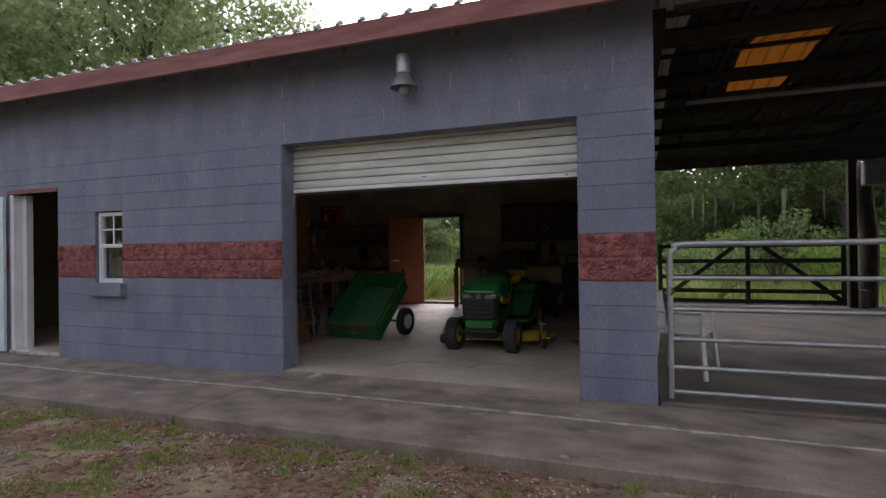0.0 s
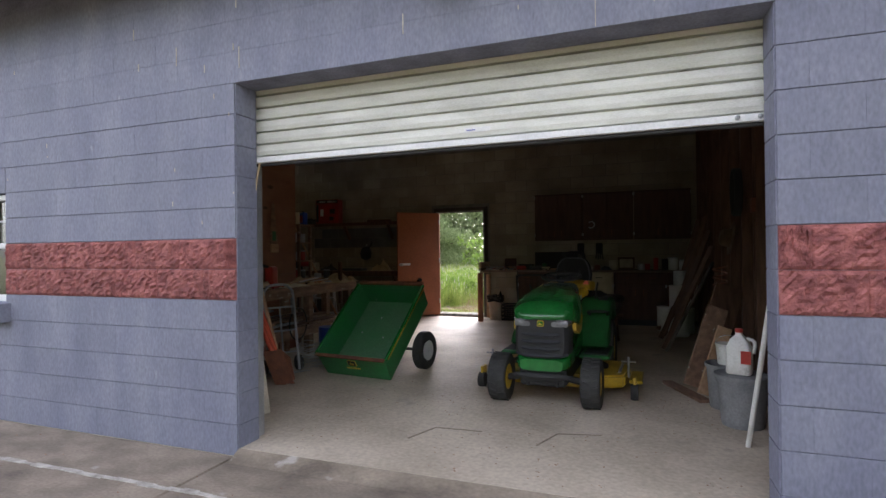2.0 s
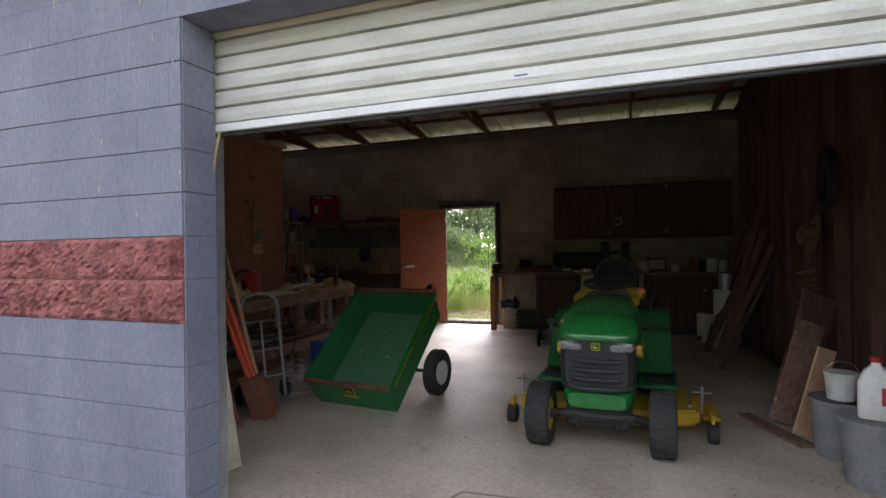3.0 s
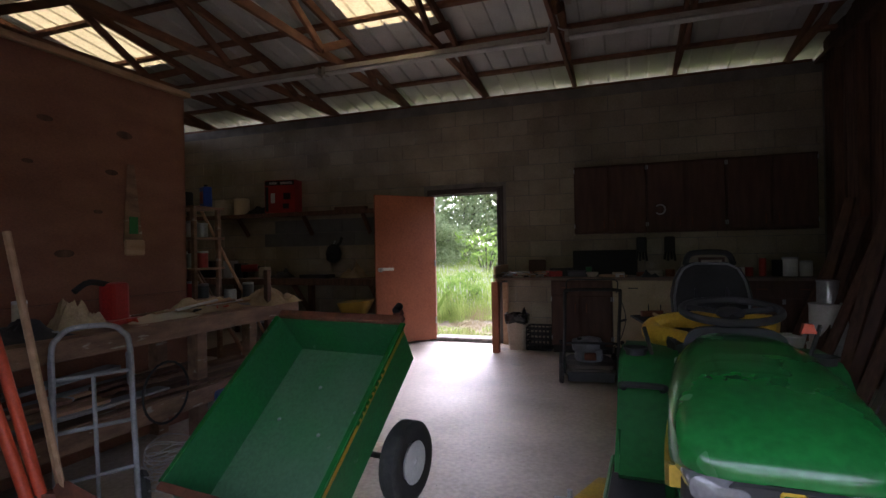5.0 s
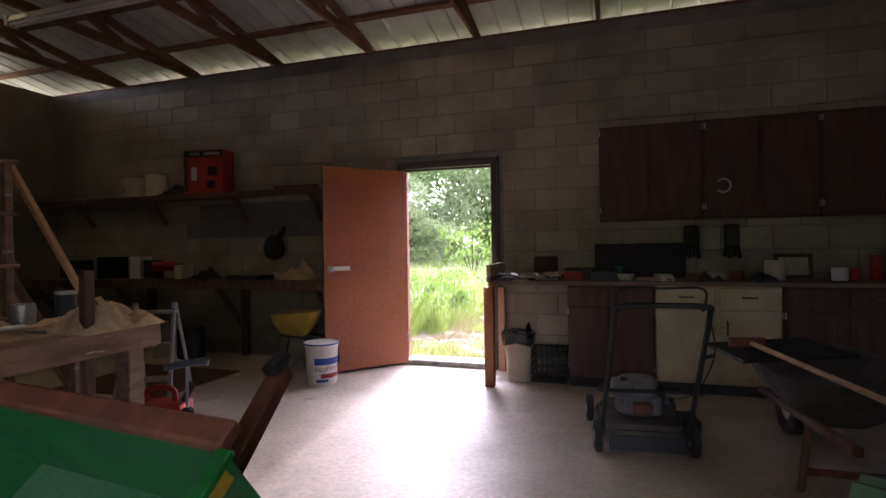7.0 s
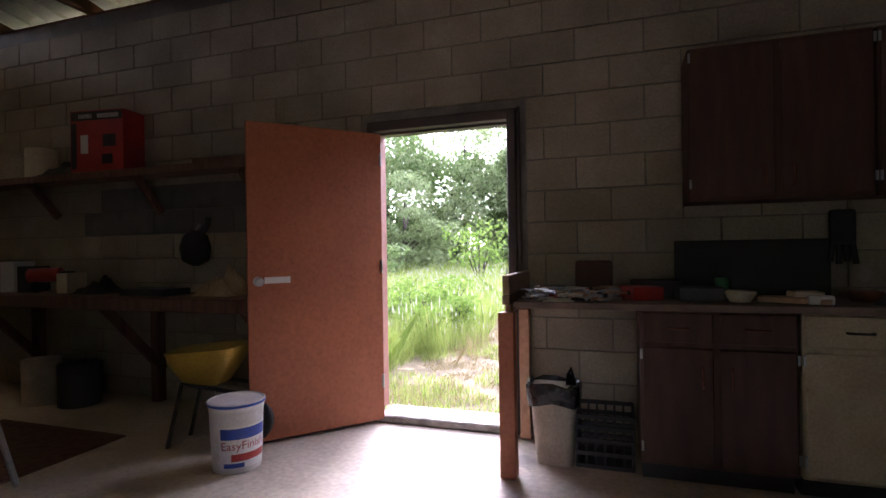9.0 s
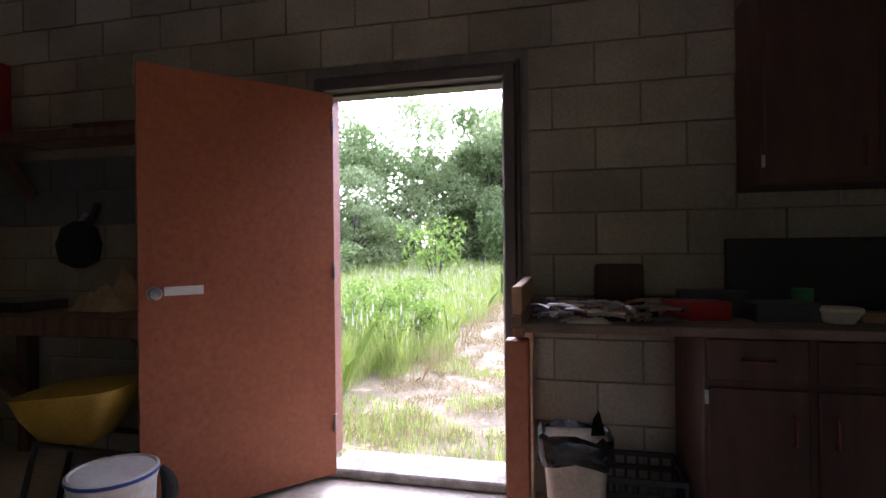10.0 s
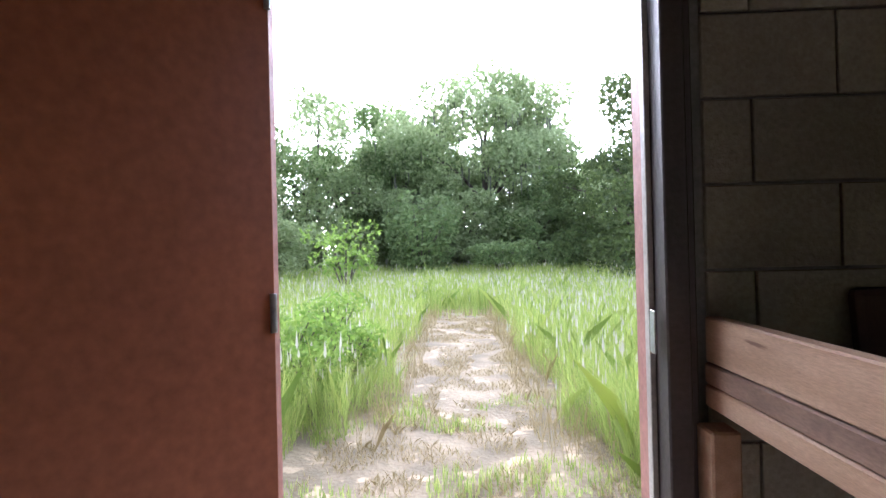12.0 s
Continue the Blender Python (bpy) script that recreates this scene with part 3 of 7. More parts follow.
# ---- front room door ----
ldoor = tagged(new("door_front"), "pale blue-white door folded open against the block wall", "door", kind="structure")
part("header_strip", box(-4.40, -3.42, -0.012, 0.02, 2.12, 2.17, 0.002), FASCIA, ldoor, "red painted lintel strip")
part("jamb", box(-4.36, -4.29, 0.0, 0.19, 0.02, 2.115, 0.004), WHITE, ldoor)
part("jamb_return", box(-4.285, -4.20, 0.10, 0.19, 0.02, 2.115, 0.004), WHITE, ldoor)
part("sill", box(-4.36, -3.42, -0.01, 0.19, 0.001, 0.03, 0.004), APRON_PALE, ldoor)
lleaf = part("door_leaf", box(-5.27, -4.385, -0.07, -0.03, 0.03, 2.09, 0.003), TILEBLUE, ldoor, "pale painted steel door leaf")
for z in (0.25, 1.05, 1.8):
    part("hinge", tube([(-4.372, -0.045, z), (-4.372, -0.045, z + 0.11)], 0.009), STEEL, ldoor)

# ---- window ----
win = tagged(new("window_front"), "small white four-over-one sash window in the block wall", "window", kind="structure")
x0, x1, z0, z1 = WIN
ym = 0.05
for a, b, c, d, y0, y1 in ((x0 + 0.012, x0 + 0.05, z0, z1 - 0.01, 0.03, 0.11), (x1 - 0.038, x1, z0, z1 - 0.01, 0.03, 0.11), (x0 + 0.05, x1 - 0.038, z1 - 0.055, z1 - 0.01, 0.03, 0.11), (x0 + 0.05, x1 - 0.038, z0, z0 + 0.05, 0.03, 0.11), (x0 + 0.05, x1 - 0.038, 1.385, 1.43, 0.02, 0.10)):
    part("frame", box(a, b, y0, y1, c, d, 0.004), WHITE, win)
xm = (x0 + x1) / 2 + 0.006
part("muntin", box(xm - 0.008, xm + 0.008, 0.055, 0.07, 1.43, z1 - 0.055, 0.002), WHITE, win)
part("muntin", box(x0 + 0.05, xm - 0.008, 0.055, 0.07, 1.60, 1.616, 0.002), WHITE, win)
part("muntin", box(xm + 0.008, x1 - 0.038, 0.055, 0.07, 1.60, 1.616, 0.002), WHITE, win)
for c, d, y in ((z0 + 0.05, 1.385, 0.085), (1.43, z1 - 0.055, 0.075)):
    pane = part("pane", box(x0 + 0.05, x1 - 0.038, y, y + 0.004, c, d), GLASS, win)
    pane.visible_shadow = False
part("sash_rail", box(x0 + 0.052, x0 + 0.075, 0.04, 0.08, z0 + 0.05, 1.385, 0.002), WHITE, win)
part("sill", box(x0 - 0.05, x1 + 0.06, -0.09, 0.10, 0.795, 0.95, 0.008), BLUE, win, "slate-blue block sill")
part("sticker", box(x0 + 0.10, x0 + 0.16, 0.080, 0.083, z0 + 0.055, z0 + 0.10), BLUEP, win, "small blue sticker")

# ---- roll-up door, partly down ----
roll = tagged(new("roll_up_door"), "aged white ribbed steel roll-up door, mostly raised", "garage door")
prof = []
z, zt = 1.985, 2.62
while z < zt:
    prof += [(0.256, z), (0.256, z + 0.010), (0.224, z + 0.013), (0.217, z + 0.040), (0.219, z + 0.080), (0.256, z + 0.083)]
    z += 0.084
outline = prof + [(y + 0.012, q) for y, q in reversed(prof)]
part("curtain", prism(outline, -0.03, 3.08, "x"), ROLLWHITE, roll)
part("bottom_bar", box(-0.03, 3.08, 0.205, 0.26, 1.945, 1.985, 0.004), WHITE, roll, "pale aluminium bottom bar")
part("seal", box(-0.02, 3.07, 0.222, 0.245, 1.925, 1.944, 0.004), RUBBER, roll, "black rubber bottom seal")
for x in (2.93, 3.03):
    part("bolt", lathe([(0.012, 0), (0.012, 0.008), (0.006, 0.012)], 10, m=pose(x, 0.204, 1.968, 90, 0, 0)), STEEL, roll)
part("sticker", box(1.50, 1.66, 0.2135, 0.2155, 2.022, 2.05), WHITE, roll, "white maker's sticker with blue bars")
part("sticker_bar", box(1.515, 1.57, 0.2125, 0.2133, 2.032, 2.038), BLUEP, roll)
part("drum", tube([(-0.1, 0.42, 2.72), (3.15, 0.42, 2.72)], 0.17, seg=20), ROLLWHITE, roll, "rolled-up curtain", True)
for x in (-0.05, 3.10):
    part("guide_rail", box(x - 0.035, x + 0.035, 0.201, 0.28, FLOOR, 2.7, 0.004), STEEL, roll)
part("pull_cord", tube(smooth_path([(0.03, 0.20, 1.94), (0.0, 0.19, 1.75), (-0.01, 0.20, 1.55), (-0.02, 0.20, 1.42)]), 0.007, seg=6), CLOTH, roll, "frayed pull cord")

# ---- trees and grass ----
rng = np.random.default_rng(7)
def leaf_cloud(blobs, n, size, flat=0.5):
    """Small leaf quads in clumps on the shells of blobs (x, y, z, rx, ry, rz)."""
    vol = np.array([b[3] * b[4] + b[4] * b[5] for b in blobs])
    pick = rng.choice(len(blobs), n, p=vol / vol.sum())
    B = np.array(blobs)[pick]
    d = rng.normal(size=(n, 3))
    d /= np.linalg.norm(d, axis=1, keepdims=True)
    # uneven clumps on every blob
    k = np.sin(d[:, 0] * 7 + B[:, 0] * 3) * np.sin(d[:, 1] * 7 + B[:, 1] * 5) * np.sin(d[:, 2] * 8 + B[:, 2] * 4)
    rad = 0.55 + 0.5 * rng.random(n) ** 0.5 + 0.22 * k
    c = B[:, :3] + d * rad[:, None] * B[:, 3:]
    a = rng.normal(size=(n, 3))
    a /= np.linalg.norm(a, axis=1, keepdims=True)
    b = np.cross(a, rng.normal(size=(n, 3)))
    b /= np.linalg.norm(b, axis=1, keepdims=True)
    s = size * (0.6 + 0.8 * rng.random(n))[:, None]
    v = np.stack([c - a * s, c - b * s * flat, c + a * s, c + b * s * flat], 1).reshape(-1, 3)
    return v, np.arange(4 * n).reshape(-1, 4)

def tree(x, y, h, spread, n, material=None, size=0.16, label="broad green oak tree at the field's edge", trunk=0.22, low=0.25, moss=0, lean=0.0, seed=0):
    r = random.Random(seed * 31 + int(x * 10) + int(y * 7))
    t = thing("oak_tree", label, "tree", "trees round the building", m=pose(x, y, -0.08))
    bm = bmesh.new()
    top = Vector((lean, 0, h * 0.72))
    main = smooth_path([(0, 0, -0.1), (0.1 * trunk + lean * 0.2, 0.1, h * 0.2), (lean * 0.6, -0.15, h * 0.45), tuple(top)], 4)
    tube(main, trunk, bm, 9, r2=trunk * 0.25)
    blobs = [(lean, 0, h * 0.82, spread * 0.45, spread * 0.45, h * 0.17)]
    limbs = 9
    for k in range(limbs):
        a = 2 * math.pi * (k + r.random() * 0.6) / limbs
        z0 = h * (low + (0.62 - low) * r.random())
        reach = spread * (0.55 + 0.4 * r.random())
        end = Vector((reach * math.cos(a), reach * math.sin(a), z0 + h * (0.06 + 0.18 * r.random())))
        base = Vector((lean * z0 / h, 0, z0))
        mid = (base + end) / 2 + Vector((0, 0, h * 0.05))
        tube(smooth_path([base, mid, end], 3), trunk * 0.42, bm, 6, r2=0.03)
        for q in range(2):
            e2 = end + Vector((r.uniform(-1, 1), r.uniform(-1, 1), r.uniform(0, 1))) * spread * 0.3
            tube([mid, (mid + e2) / 2 + Vector((0, 0, 0.1)), e2], trunk * 0.16, bm, 5, r2=0.012)
            blobs.append((e2.x, e2.y, e2.z, spread * r.uniform(0.16, 0.26), spread * r.uniform(0.16, 0.26), h * r.uniform(0.05, 0.09)))
        if low < 0.2:
            blobs.append((end.x * 0.9, end.y * 0.9, h * r.uniform(0.08, 0.30), spread * r.uniform(0.22, 0.34), spread * r.uniform(0.22, 0.34), h * r.uniform(0.10, 0.15)))
        blobs.append((end.x, end.y, end.z, spread * r.uniform(0.2, 0.34), spread * r.uniform(0.2, 0.34), h * r.uniform(0.06, 0.12)))
    for k in range(16 if n > 13000 else 0):
        a, q, z = r.uniform(0, 6.28), r.random() ** 0.5, r.uniform(0.30, 0.80)
        reach = spread * 0.72 * q * math.sqrt(max(0.05, 1 - ((z - 0.5) / 0.5) ** 2))
        blobs.append((lean + reach * math.cos(a), reach * math.sin(a), h * z, spread * r.uniform(0.2, 0.3), spread * r.uniform(0.2, 0.3), h * r.uniform(0.07, 0.12)))
    part("trunk", bm, BARK, t, "grey ridged bark", True)
    v, f = leaf_cloud(blobs, int(n * 1.7), size * 0.74)
    sheet("crown", v, f, material or LEAF, kind="stuff", parent=t)
    if moss:
        m = bmesh.new()
        for k in range(moss):
            b = blobs[r.randrange(len(blobs))]
            px, py, pz = b[0] + r.uniform(-1, 1) * b[3], b[1] + r.uniform(-1, 1) * b[4], b[2] - b[5] * 0.6
            ln = r.uniform(0.5, 1.6)
            w = r.uniform(0.03, 0.10)
            a = r.random() * 3
            dx, dy = w * math.cos(a), w * math.sin(a)
            vs = [m.verts.new(p) for p in ((px - dx, py - dy, pz), (px + dx, py + dy, pz), (px + dx * 0.7, py + dy * 0.7 + 0.05, pz - ln * 0.6), (px, py, pz - ln))]
            m.faces.new(vs)
        part("moss", m, MOSS, t, "hanging grey moss")["kind"] = "stuff"
    return t

# behind the field, through the back door
tree(0.9, 41, 14.2, 6.6, 42000, LEAF_PALE, 0.17, "big spreading oak with hanging grey moss behind the field", 0.36, 0.12, 340, 0.3, 1)
tree(-4.6, 42.5, 12.4, 5.0, 24000, LEAF, 0.17, "dense dark oak behind the field", 0.28, 0.08, 120, seed=2)
tree(5.6, 43, 10.4, 4.2, 16000, LEAF_PALE, 0.16, "mossy oak behind the field", 0.22, 0.08, 90, seed=32)
tree(-1.8, 37.5, 6.6, 3.0, 9000, LEAF_PALE, 0.14, "low dense oak thicket behind the field", 0.14, 0.04, seed=31)
tree(4.2, 38.0, 5.4, 2.8, 8000, LEAF, 0.14, "low dense oak thicket behind the field", 0.14, 0.04, seed=33)
tree(-9.5, 38, 10.8, 4.8, 16000, LEAF_PALE, 0.16, low=0.06, seed=3)
tree(-13.5, 34, 10.4, 4.8, 14000, LEAF, 0.15, low=0.05, seed=4)
tree(-18, 32, 11.0, 5.5, 9000, LEAF_PALE, 0.18, low=0.05, seed=5)
tree(-9.8, 28, 5.4, 3.0, 10000, LEAF_PALE, 0.11, "dense grey-green oak thicket beside the field", 0.14, 0.05, seed=6)
tree(-14.5, 25, 7.5, 3.6, 9000, LEAF, 0.13, low=0.05, seed=7)
tree(11.0, 50, 8.6, 4.6, 12000, LEAF, 0.17, low=0.06, moss=60, seed=8)
tree(15.5, 47, 10.0, 4.8, 12000, LEAF_PALE, 0.18, low=0.06, moss=40, seed=9)
tree(-6.5, 52, 14.0, 5.5, 9000, LEAF_PALE, 0.22, low=0.06, seed=11)
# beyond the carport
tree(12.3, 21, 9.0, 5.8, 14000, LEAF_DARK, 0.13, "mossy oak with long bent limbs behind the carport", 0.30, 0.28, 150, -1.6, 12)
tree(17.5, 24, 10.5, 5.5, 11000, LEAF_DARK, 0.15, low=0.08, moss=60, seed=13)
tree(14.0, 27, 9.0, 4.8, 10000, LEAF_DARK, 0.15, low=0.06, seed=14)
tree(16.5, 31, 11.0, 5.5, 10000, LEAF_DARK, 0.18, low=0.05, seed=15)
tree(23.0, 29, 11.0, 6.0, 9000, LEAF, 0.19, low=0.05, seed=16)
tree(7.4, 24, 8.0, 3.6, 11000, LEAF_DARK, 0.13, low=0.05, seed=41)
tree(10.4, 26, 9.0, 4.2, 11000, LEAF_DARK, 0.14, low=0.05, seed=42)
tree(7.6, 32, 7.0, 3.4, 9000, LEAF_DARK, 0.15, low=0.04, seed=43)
# unseen oaks added across the yard, blocking low sky before the big opening
for k, (x, y, h) in enumerate(((-17, -17, 10.5), (-10.5, -19, 11), (-4, -18, 10), (2.5, -20, 11), (9, -18.5, 10.5), (15.5, -17, 11), (21, -13, 10))):
    tree(x, y, h, 5.4, 7500, LEAF, 0.20, "unseen dense oak added across the yard to block low sky", 0.28, 0.06, seed=50 + k)
# tall ones over the roof
tree(-13.0, 9.5, 13.5, 5.8, 17000, LEAF_PALE, 0.15, "tall pale-leaved oak rising over the roof", 0.34, 0.35, seed=17)
tree(-20.5, 11.0, 15.0, 6.0, 14000, LEAF_PALE, 0.17, "tall pale-leaved oak rising over the roof", 0.36, 0.35, seed=18)
tree(-11.5, 19.5, 13.5, 4.2, 6500, LEAF_PALE, 0.15, "thin-crowned oak rising over the roof", 0.26, 0.4, seed=19)
tree(-17.5, 3.0, 13.0, 5.0, 9000, LEAF_PALE, 0.16, "tall pale-leaved oak rising over the roof", 0.3, 0.35, seed=20)

def shrub(name, x, y, h, w, n, material, size, label, stems=7):
    t = thing(name, label, "shrub", m=pose(x, y, -0.06))
    r = random.Random(int(x * 13 + y * 7))
    bm = bmesh.new()
    blobs = []
    for k in range(stems):
        a = 2 * math.pi * k / stems + r.random()
        e = (w * 0.7 * math.cos(a) * r.uniform(0.5, 1), w * 0.7 * math.sin(a) * r.uniform(0.5, 1), h * r.uniform(0.6, 0.95))
        tube([(0, 0, 0), (e[0] * 0.4, e[1] * 0.4, e[2] * 0.55), e], 0.018 * h, bm, 5, r2=0.006)
        for q in (0.22, 0.5, 0.75, 1.0) if h > 3 else (0.6, 1.0):
            blobs.append((e[0] * (0.5 + 0.5 * q), e[1] * (0.5 + 0.5 * q), e[2] * q, w * 0.32, w * 0.32, h * 0.14))
    part("stem_cluster", bm, BARK, t)["kind"] = "stuff"
    v, f = leaf_cloud(blobs, n, size)
    sheet("leaves", v, f, material, kind="stuff", parent=t)
shrub("bush", -4.0, 20.5, 2.2, 1.3, 1000, LEAF_BRIGHT, 0.065, "young light-green bush standing in the tall grass")
for x, y, h, w in ((-2.05, 10.1, 0.62, 0.42), (-2.45, 10.7, 0.78, 0.5), (-1.85, 11.0, 0.70, 0.42), (-2.9, 10.2, 0.72, 0.5), (-2.3, 11.9, 0.82, 0.5), (-3.1, 11.4, 0.85, 0.55)):
    shrub("weed_clump", x, y, h, w, 1500, LEAF_BRIGHT, 0.030, "bright green leafy weed clump beside the sandy path", 13)
shrub("bush", -7.2, 18.5, 1.5, 1.5, 1500, LEAF, 0.07, "dark green bush in the tall grass")
shrub("bush", 1.5, 33.0, 1.9, 2.4, 2200, LEAF, 0.10, "low green scrub at the wood's edge", 9)
shrub("bush", 5.2, 33.5, 1.6, 2.2, 1800, LEAF, 0.10, "low green scrub at the wood's edge", 9)
for k in range(9):
    shrub("bush", 5.6 + k * 1.3, 13.5 + 2.5 * ((k * 5) % 3), 1.5 + 0.5 * ((k * 7) % 3), 1.6, 1300, LEAF_BRIGHT if k % 2 else LEAF, 0.08, "leafy green scrub behind the carport", 8)

for k in range(18):
    x = -22 + 2.4 * k
    shrub("thicket", x, 33 + 3.0 * ((k * 5) % 4) + (6 if -1 < x < 8 else 0), 4.2 + 1.3 * ((k * 7) % 4) / 3, 2.6, 4200, (LEAF, LEAF_PALE)[k % 2], 0.12, "leafy thicket along the wood's edge", 10)
def grass(name, n, xs, ys, h, w, material, label, keep=lambda x, y: True, bend=0.35, heads=False, z=-0.06, fade=None):
    x = rng.uniform(*xs, n * 2)
    y = ys[0] + (ys[1] - ys[0]) * rng.random(n * 2) ** (fade or 1.0)
    ok = np.array([keep(a, b) for a, b in zip(x, y)])
    x, y = x[ok][:n], y[ok][:n]
    n = len(x)
    a = rng.uniform(0, 2 * np.pi, n)
    hh = h * (0.40 + 0.75 * rng.random(n)) * (0.88 + 0.30 * np.sin(2.3 * x + 1.3 * np.sin(1.7 * y)) * np.sin(2.1 * y + 1.1 * np.sin(2.9 * x)))
    wide = w * (0.7 + 0.6 * rng.random(n)) * (1 + np.maximum(y - 12, 0) * 0.045)
    lean = bend * hh * rng.random(n)
    b = rng.uniform(0, 2 * np.pi, n)
    ca, sa, cb, sb = np.cos(a) * wide, np.sin(a) * wide, np.cos(b) * lean, np.sin(b) * lean
    zz = np.full(n, z)
    P = [np.stack(p, 1) for p in ((x - ca, y - sa, zz), (x + ca, y + sa, zz), (x + ca * 0.7 + cb * 0.35, y + sa * 0.7 + sb * 0.35, zz + hh * 0.6), (x + cb, y + sb, zz + hh), (x - ca * 0.7 + cb * 0.35, y - sa * 0.7 + sb * 0.35, zz + hh * 0.6))]
    v = np.stack(P, 1).reshape(-1, 3)
    f = np.arange(5 * n).reshape(-1, 5)
    tagged(sheet(name, v, f, material), label, "grass", kind="stuff")
    if heads:
        pick = rng.random(n) < 0.06
        c = np.stack([x + cb, y + sb, zz + hh], 1)[pick]
        k = len(c)
        s = (0.006 + 0.007 * rng.random(k)) * (1 + np.maximum(c[:, 1] - 12, 0) * 0.05)
        ang = rng.uniform(0, np.pi, k)
        o = np.stack([np.cos(ang) * s, np.sin(ang) * s, np.zeros(k)], 1)
        up = np.stack([np.zeros(k), np.zeros(k), 0.05 + 0.07 * rng.random(k)], 1)
        v = np.stack([c - up * 0.3, c + o, c + up, c - o], 1).reshape(-1, 3)
        tagged(sheet("seed_heads", v, np.arange(4 * k).reshape(-1, 4), SEED), "pale feathery seed heads over the tall grass", "grass", kind="stuff")

def off_path(x, y):
    edge = 0.12 * math.sin(y * 1.9) + 0.08 * math.sin(y * 4.3)
    return not (-1.50 + edge < x < 0.06 + edge * 0.7 and y < 17.4 + edge) and (y > 9.5 + edge or x < -1.9 or (x > 0.2 and y > 8.7 + edge))
grass("tall_grass", 120000, (-6.0, 5.5), (8.6, 22), 0.62, 0.0022, GRASS, "tall light-green grass along the sandy path", off_path, 1.0, heads=True, fade=1.3)
grass("field_grass", 70000, (-13.8, 15.8), (16, 48), 0.72, 0.0045, GRASS, "tall light-green field grass", lambda x, y: True, heads=True)
grass("short_grass", 12000, (-3, 3), (7.25, 10.5), 0.09, 0.0035, GRASS, "short bright grass by the back door", lambda x, y: y < 8.35 + 0.3 * math.sin(x * 3) or noise.noise((x * 2, y * 2, 7)) > 0.15)
grass("dry_grass", 22000, (-1.7, 0.7), (7.6, 17.5), 0.06, 0.003, GRASS_DRY, "dry mown stubble on the sandy path", lambda x, y: noise.noise((x * 3, y * 3, 1)) > -0.08, 1.4)
grass("dead_grass", 2500, (-1.5, 0.9), (9, 17), 0.34, 0.0028, GRASS_DRY, "straw-coloured grass along the path's edge", lambda x, y: abs(x + 1.42) < 0.22 or abs(x - 0.02) < 0.25, 0.7)
grass("lawn_tufts", 130000, (-8, 4), (-4.6, -1.43), 0.030, 0.0040, GRASS_LAWN, "thin green grass tufts on the sandy ground", lambda x, y: noise.noise((x * 1.6, y * 1.6, 4)) + 0.9 * noise.noise((x * 6, y * 6, 2)) - 0.07 * x + 0.15 * max(0, -2.0 - y) > 0.05, 1.2, z=-0.07)
grass("lawn_straw", 6000, (-7, 6), (-4.5, -1.42), 0.035, 0.003, GRASS_DRY, "dry grass blades on the sandy ground", lambda x, y: noise.noise((x * 2.1, y * 2.1, 9)) > -0.1, 1.6, z=-0.07)
grass("carport_grass", 9000, (3.5, 16), (8.6, 14), 0.45, 0.008, GRASS_LAWN, "green grass behind the carport")

def scatter(name, n, xs, ys, size, material, label, keep=lambda x, y: True, z=-0.066, thick=0.35):
    bm_v, bm_f = [], []
    k = 0
    for _ in range(n):
        x, y = rng.uniform(*xs), rng.uniform(*ys)
        if not keep(x, y):
            continue
        s = size * rng.uniform(0.5, 1.4)
        a = rng.uniform(0, 6.28)
        ca, sa = math.cos(a) * s, math.sin(a) * s
        h = s * thick * rng.uniform(0.6, 1.4)
        zz = z + lump(x, y)
        base = len(bm_v)
        bm_v += [(x + ca, y + sa, zz), (x - sa * 0.7, y + ca * 0.7, zz), (x - ca, y - sa, zz), (x + sa * 0.7, y - ca * 0.7, zz), (x + 0.2 * ca, y + 0.2 * sa, zz + h)]
        bm_f += [(base, base + 1, base + 4), (base + 1, base + 2, base + 4), (base + 2, base + 3, base + 4), (base + 3, base, base + 4)]
    tagged(sheet(name, bm_v, bm_f, material), label, "ground cover", kind="stuff")
scatter("gravel", 11000, (-2.6, 6), (-2.9, -1.43), 0.0095, SHELL, "pale shell gravel along the apron's edge", lambda x, y: noise.noise((x * 2.5, y * 2.5, 2)) + 0.6 * noise.noise((x * 8, y * 8, 5)) > 0.05 + 0.5 * max(0, -1.75 - y), thick=0.7)
scatter("leaf_litter", 45000, (-8, 6), (-4.6, -1.43), 0.015, LITTER, "brown fallen leaves on the sandy ground", lambda x, y: noise.noise((x * 1.3, y * 1.3, 12)) > -0.25, thick=0.25)
scatter("floor_chips", 260, (-0.4, 3.2), (0.05, 4.0), 0.006, SHELL, "pale chips on the concrete floor", z=FLOOR + 0.001, thick=0.4)
scatter("floor_debris", 520, (0, 3.2), (0.1, 2.2), 0.007, LITTER, "dry leaf crumbs on the concrete floor", z=FLOOR + 0.001, thick=0.3)
scatter("apron_debris", 160, (-3, 4.5), (-1.35, -0.05), 0.008, LITTER, "dry leaf crumbs on the apron", z=0.002, thick=0.3)

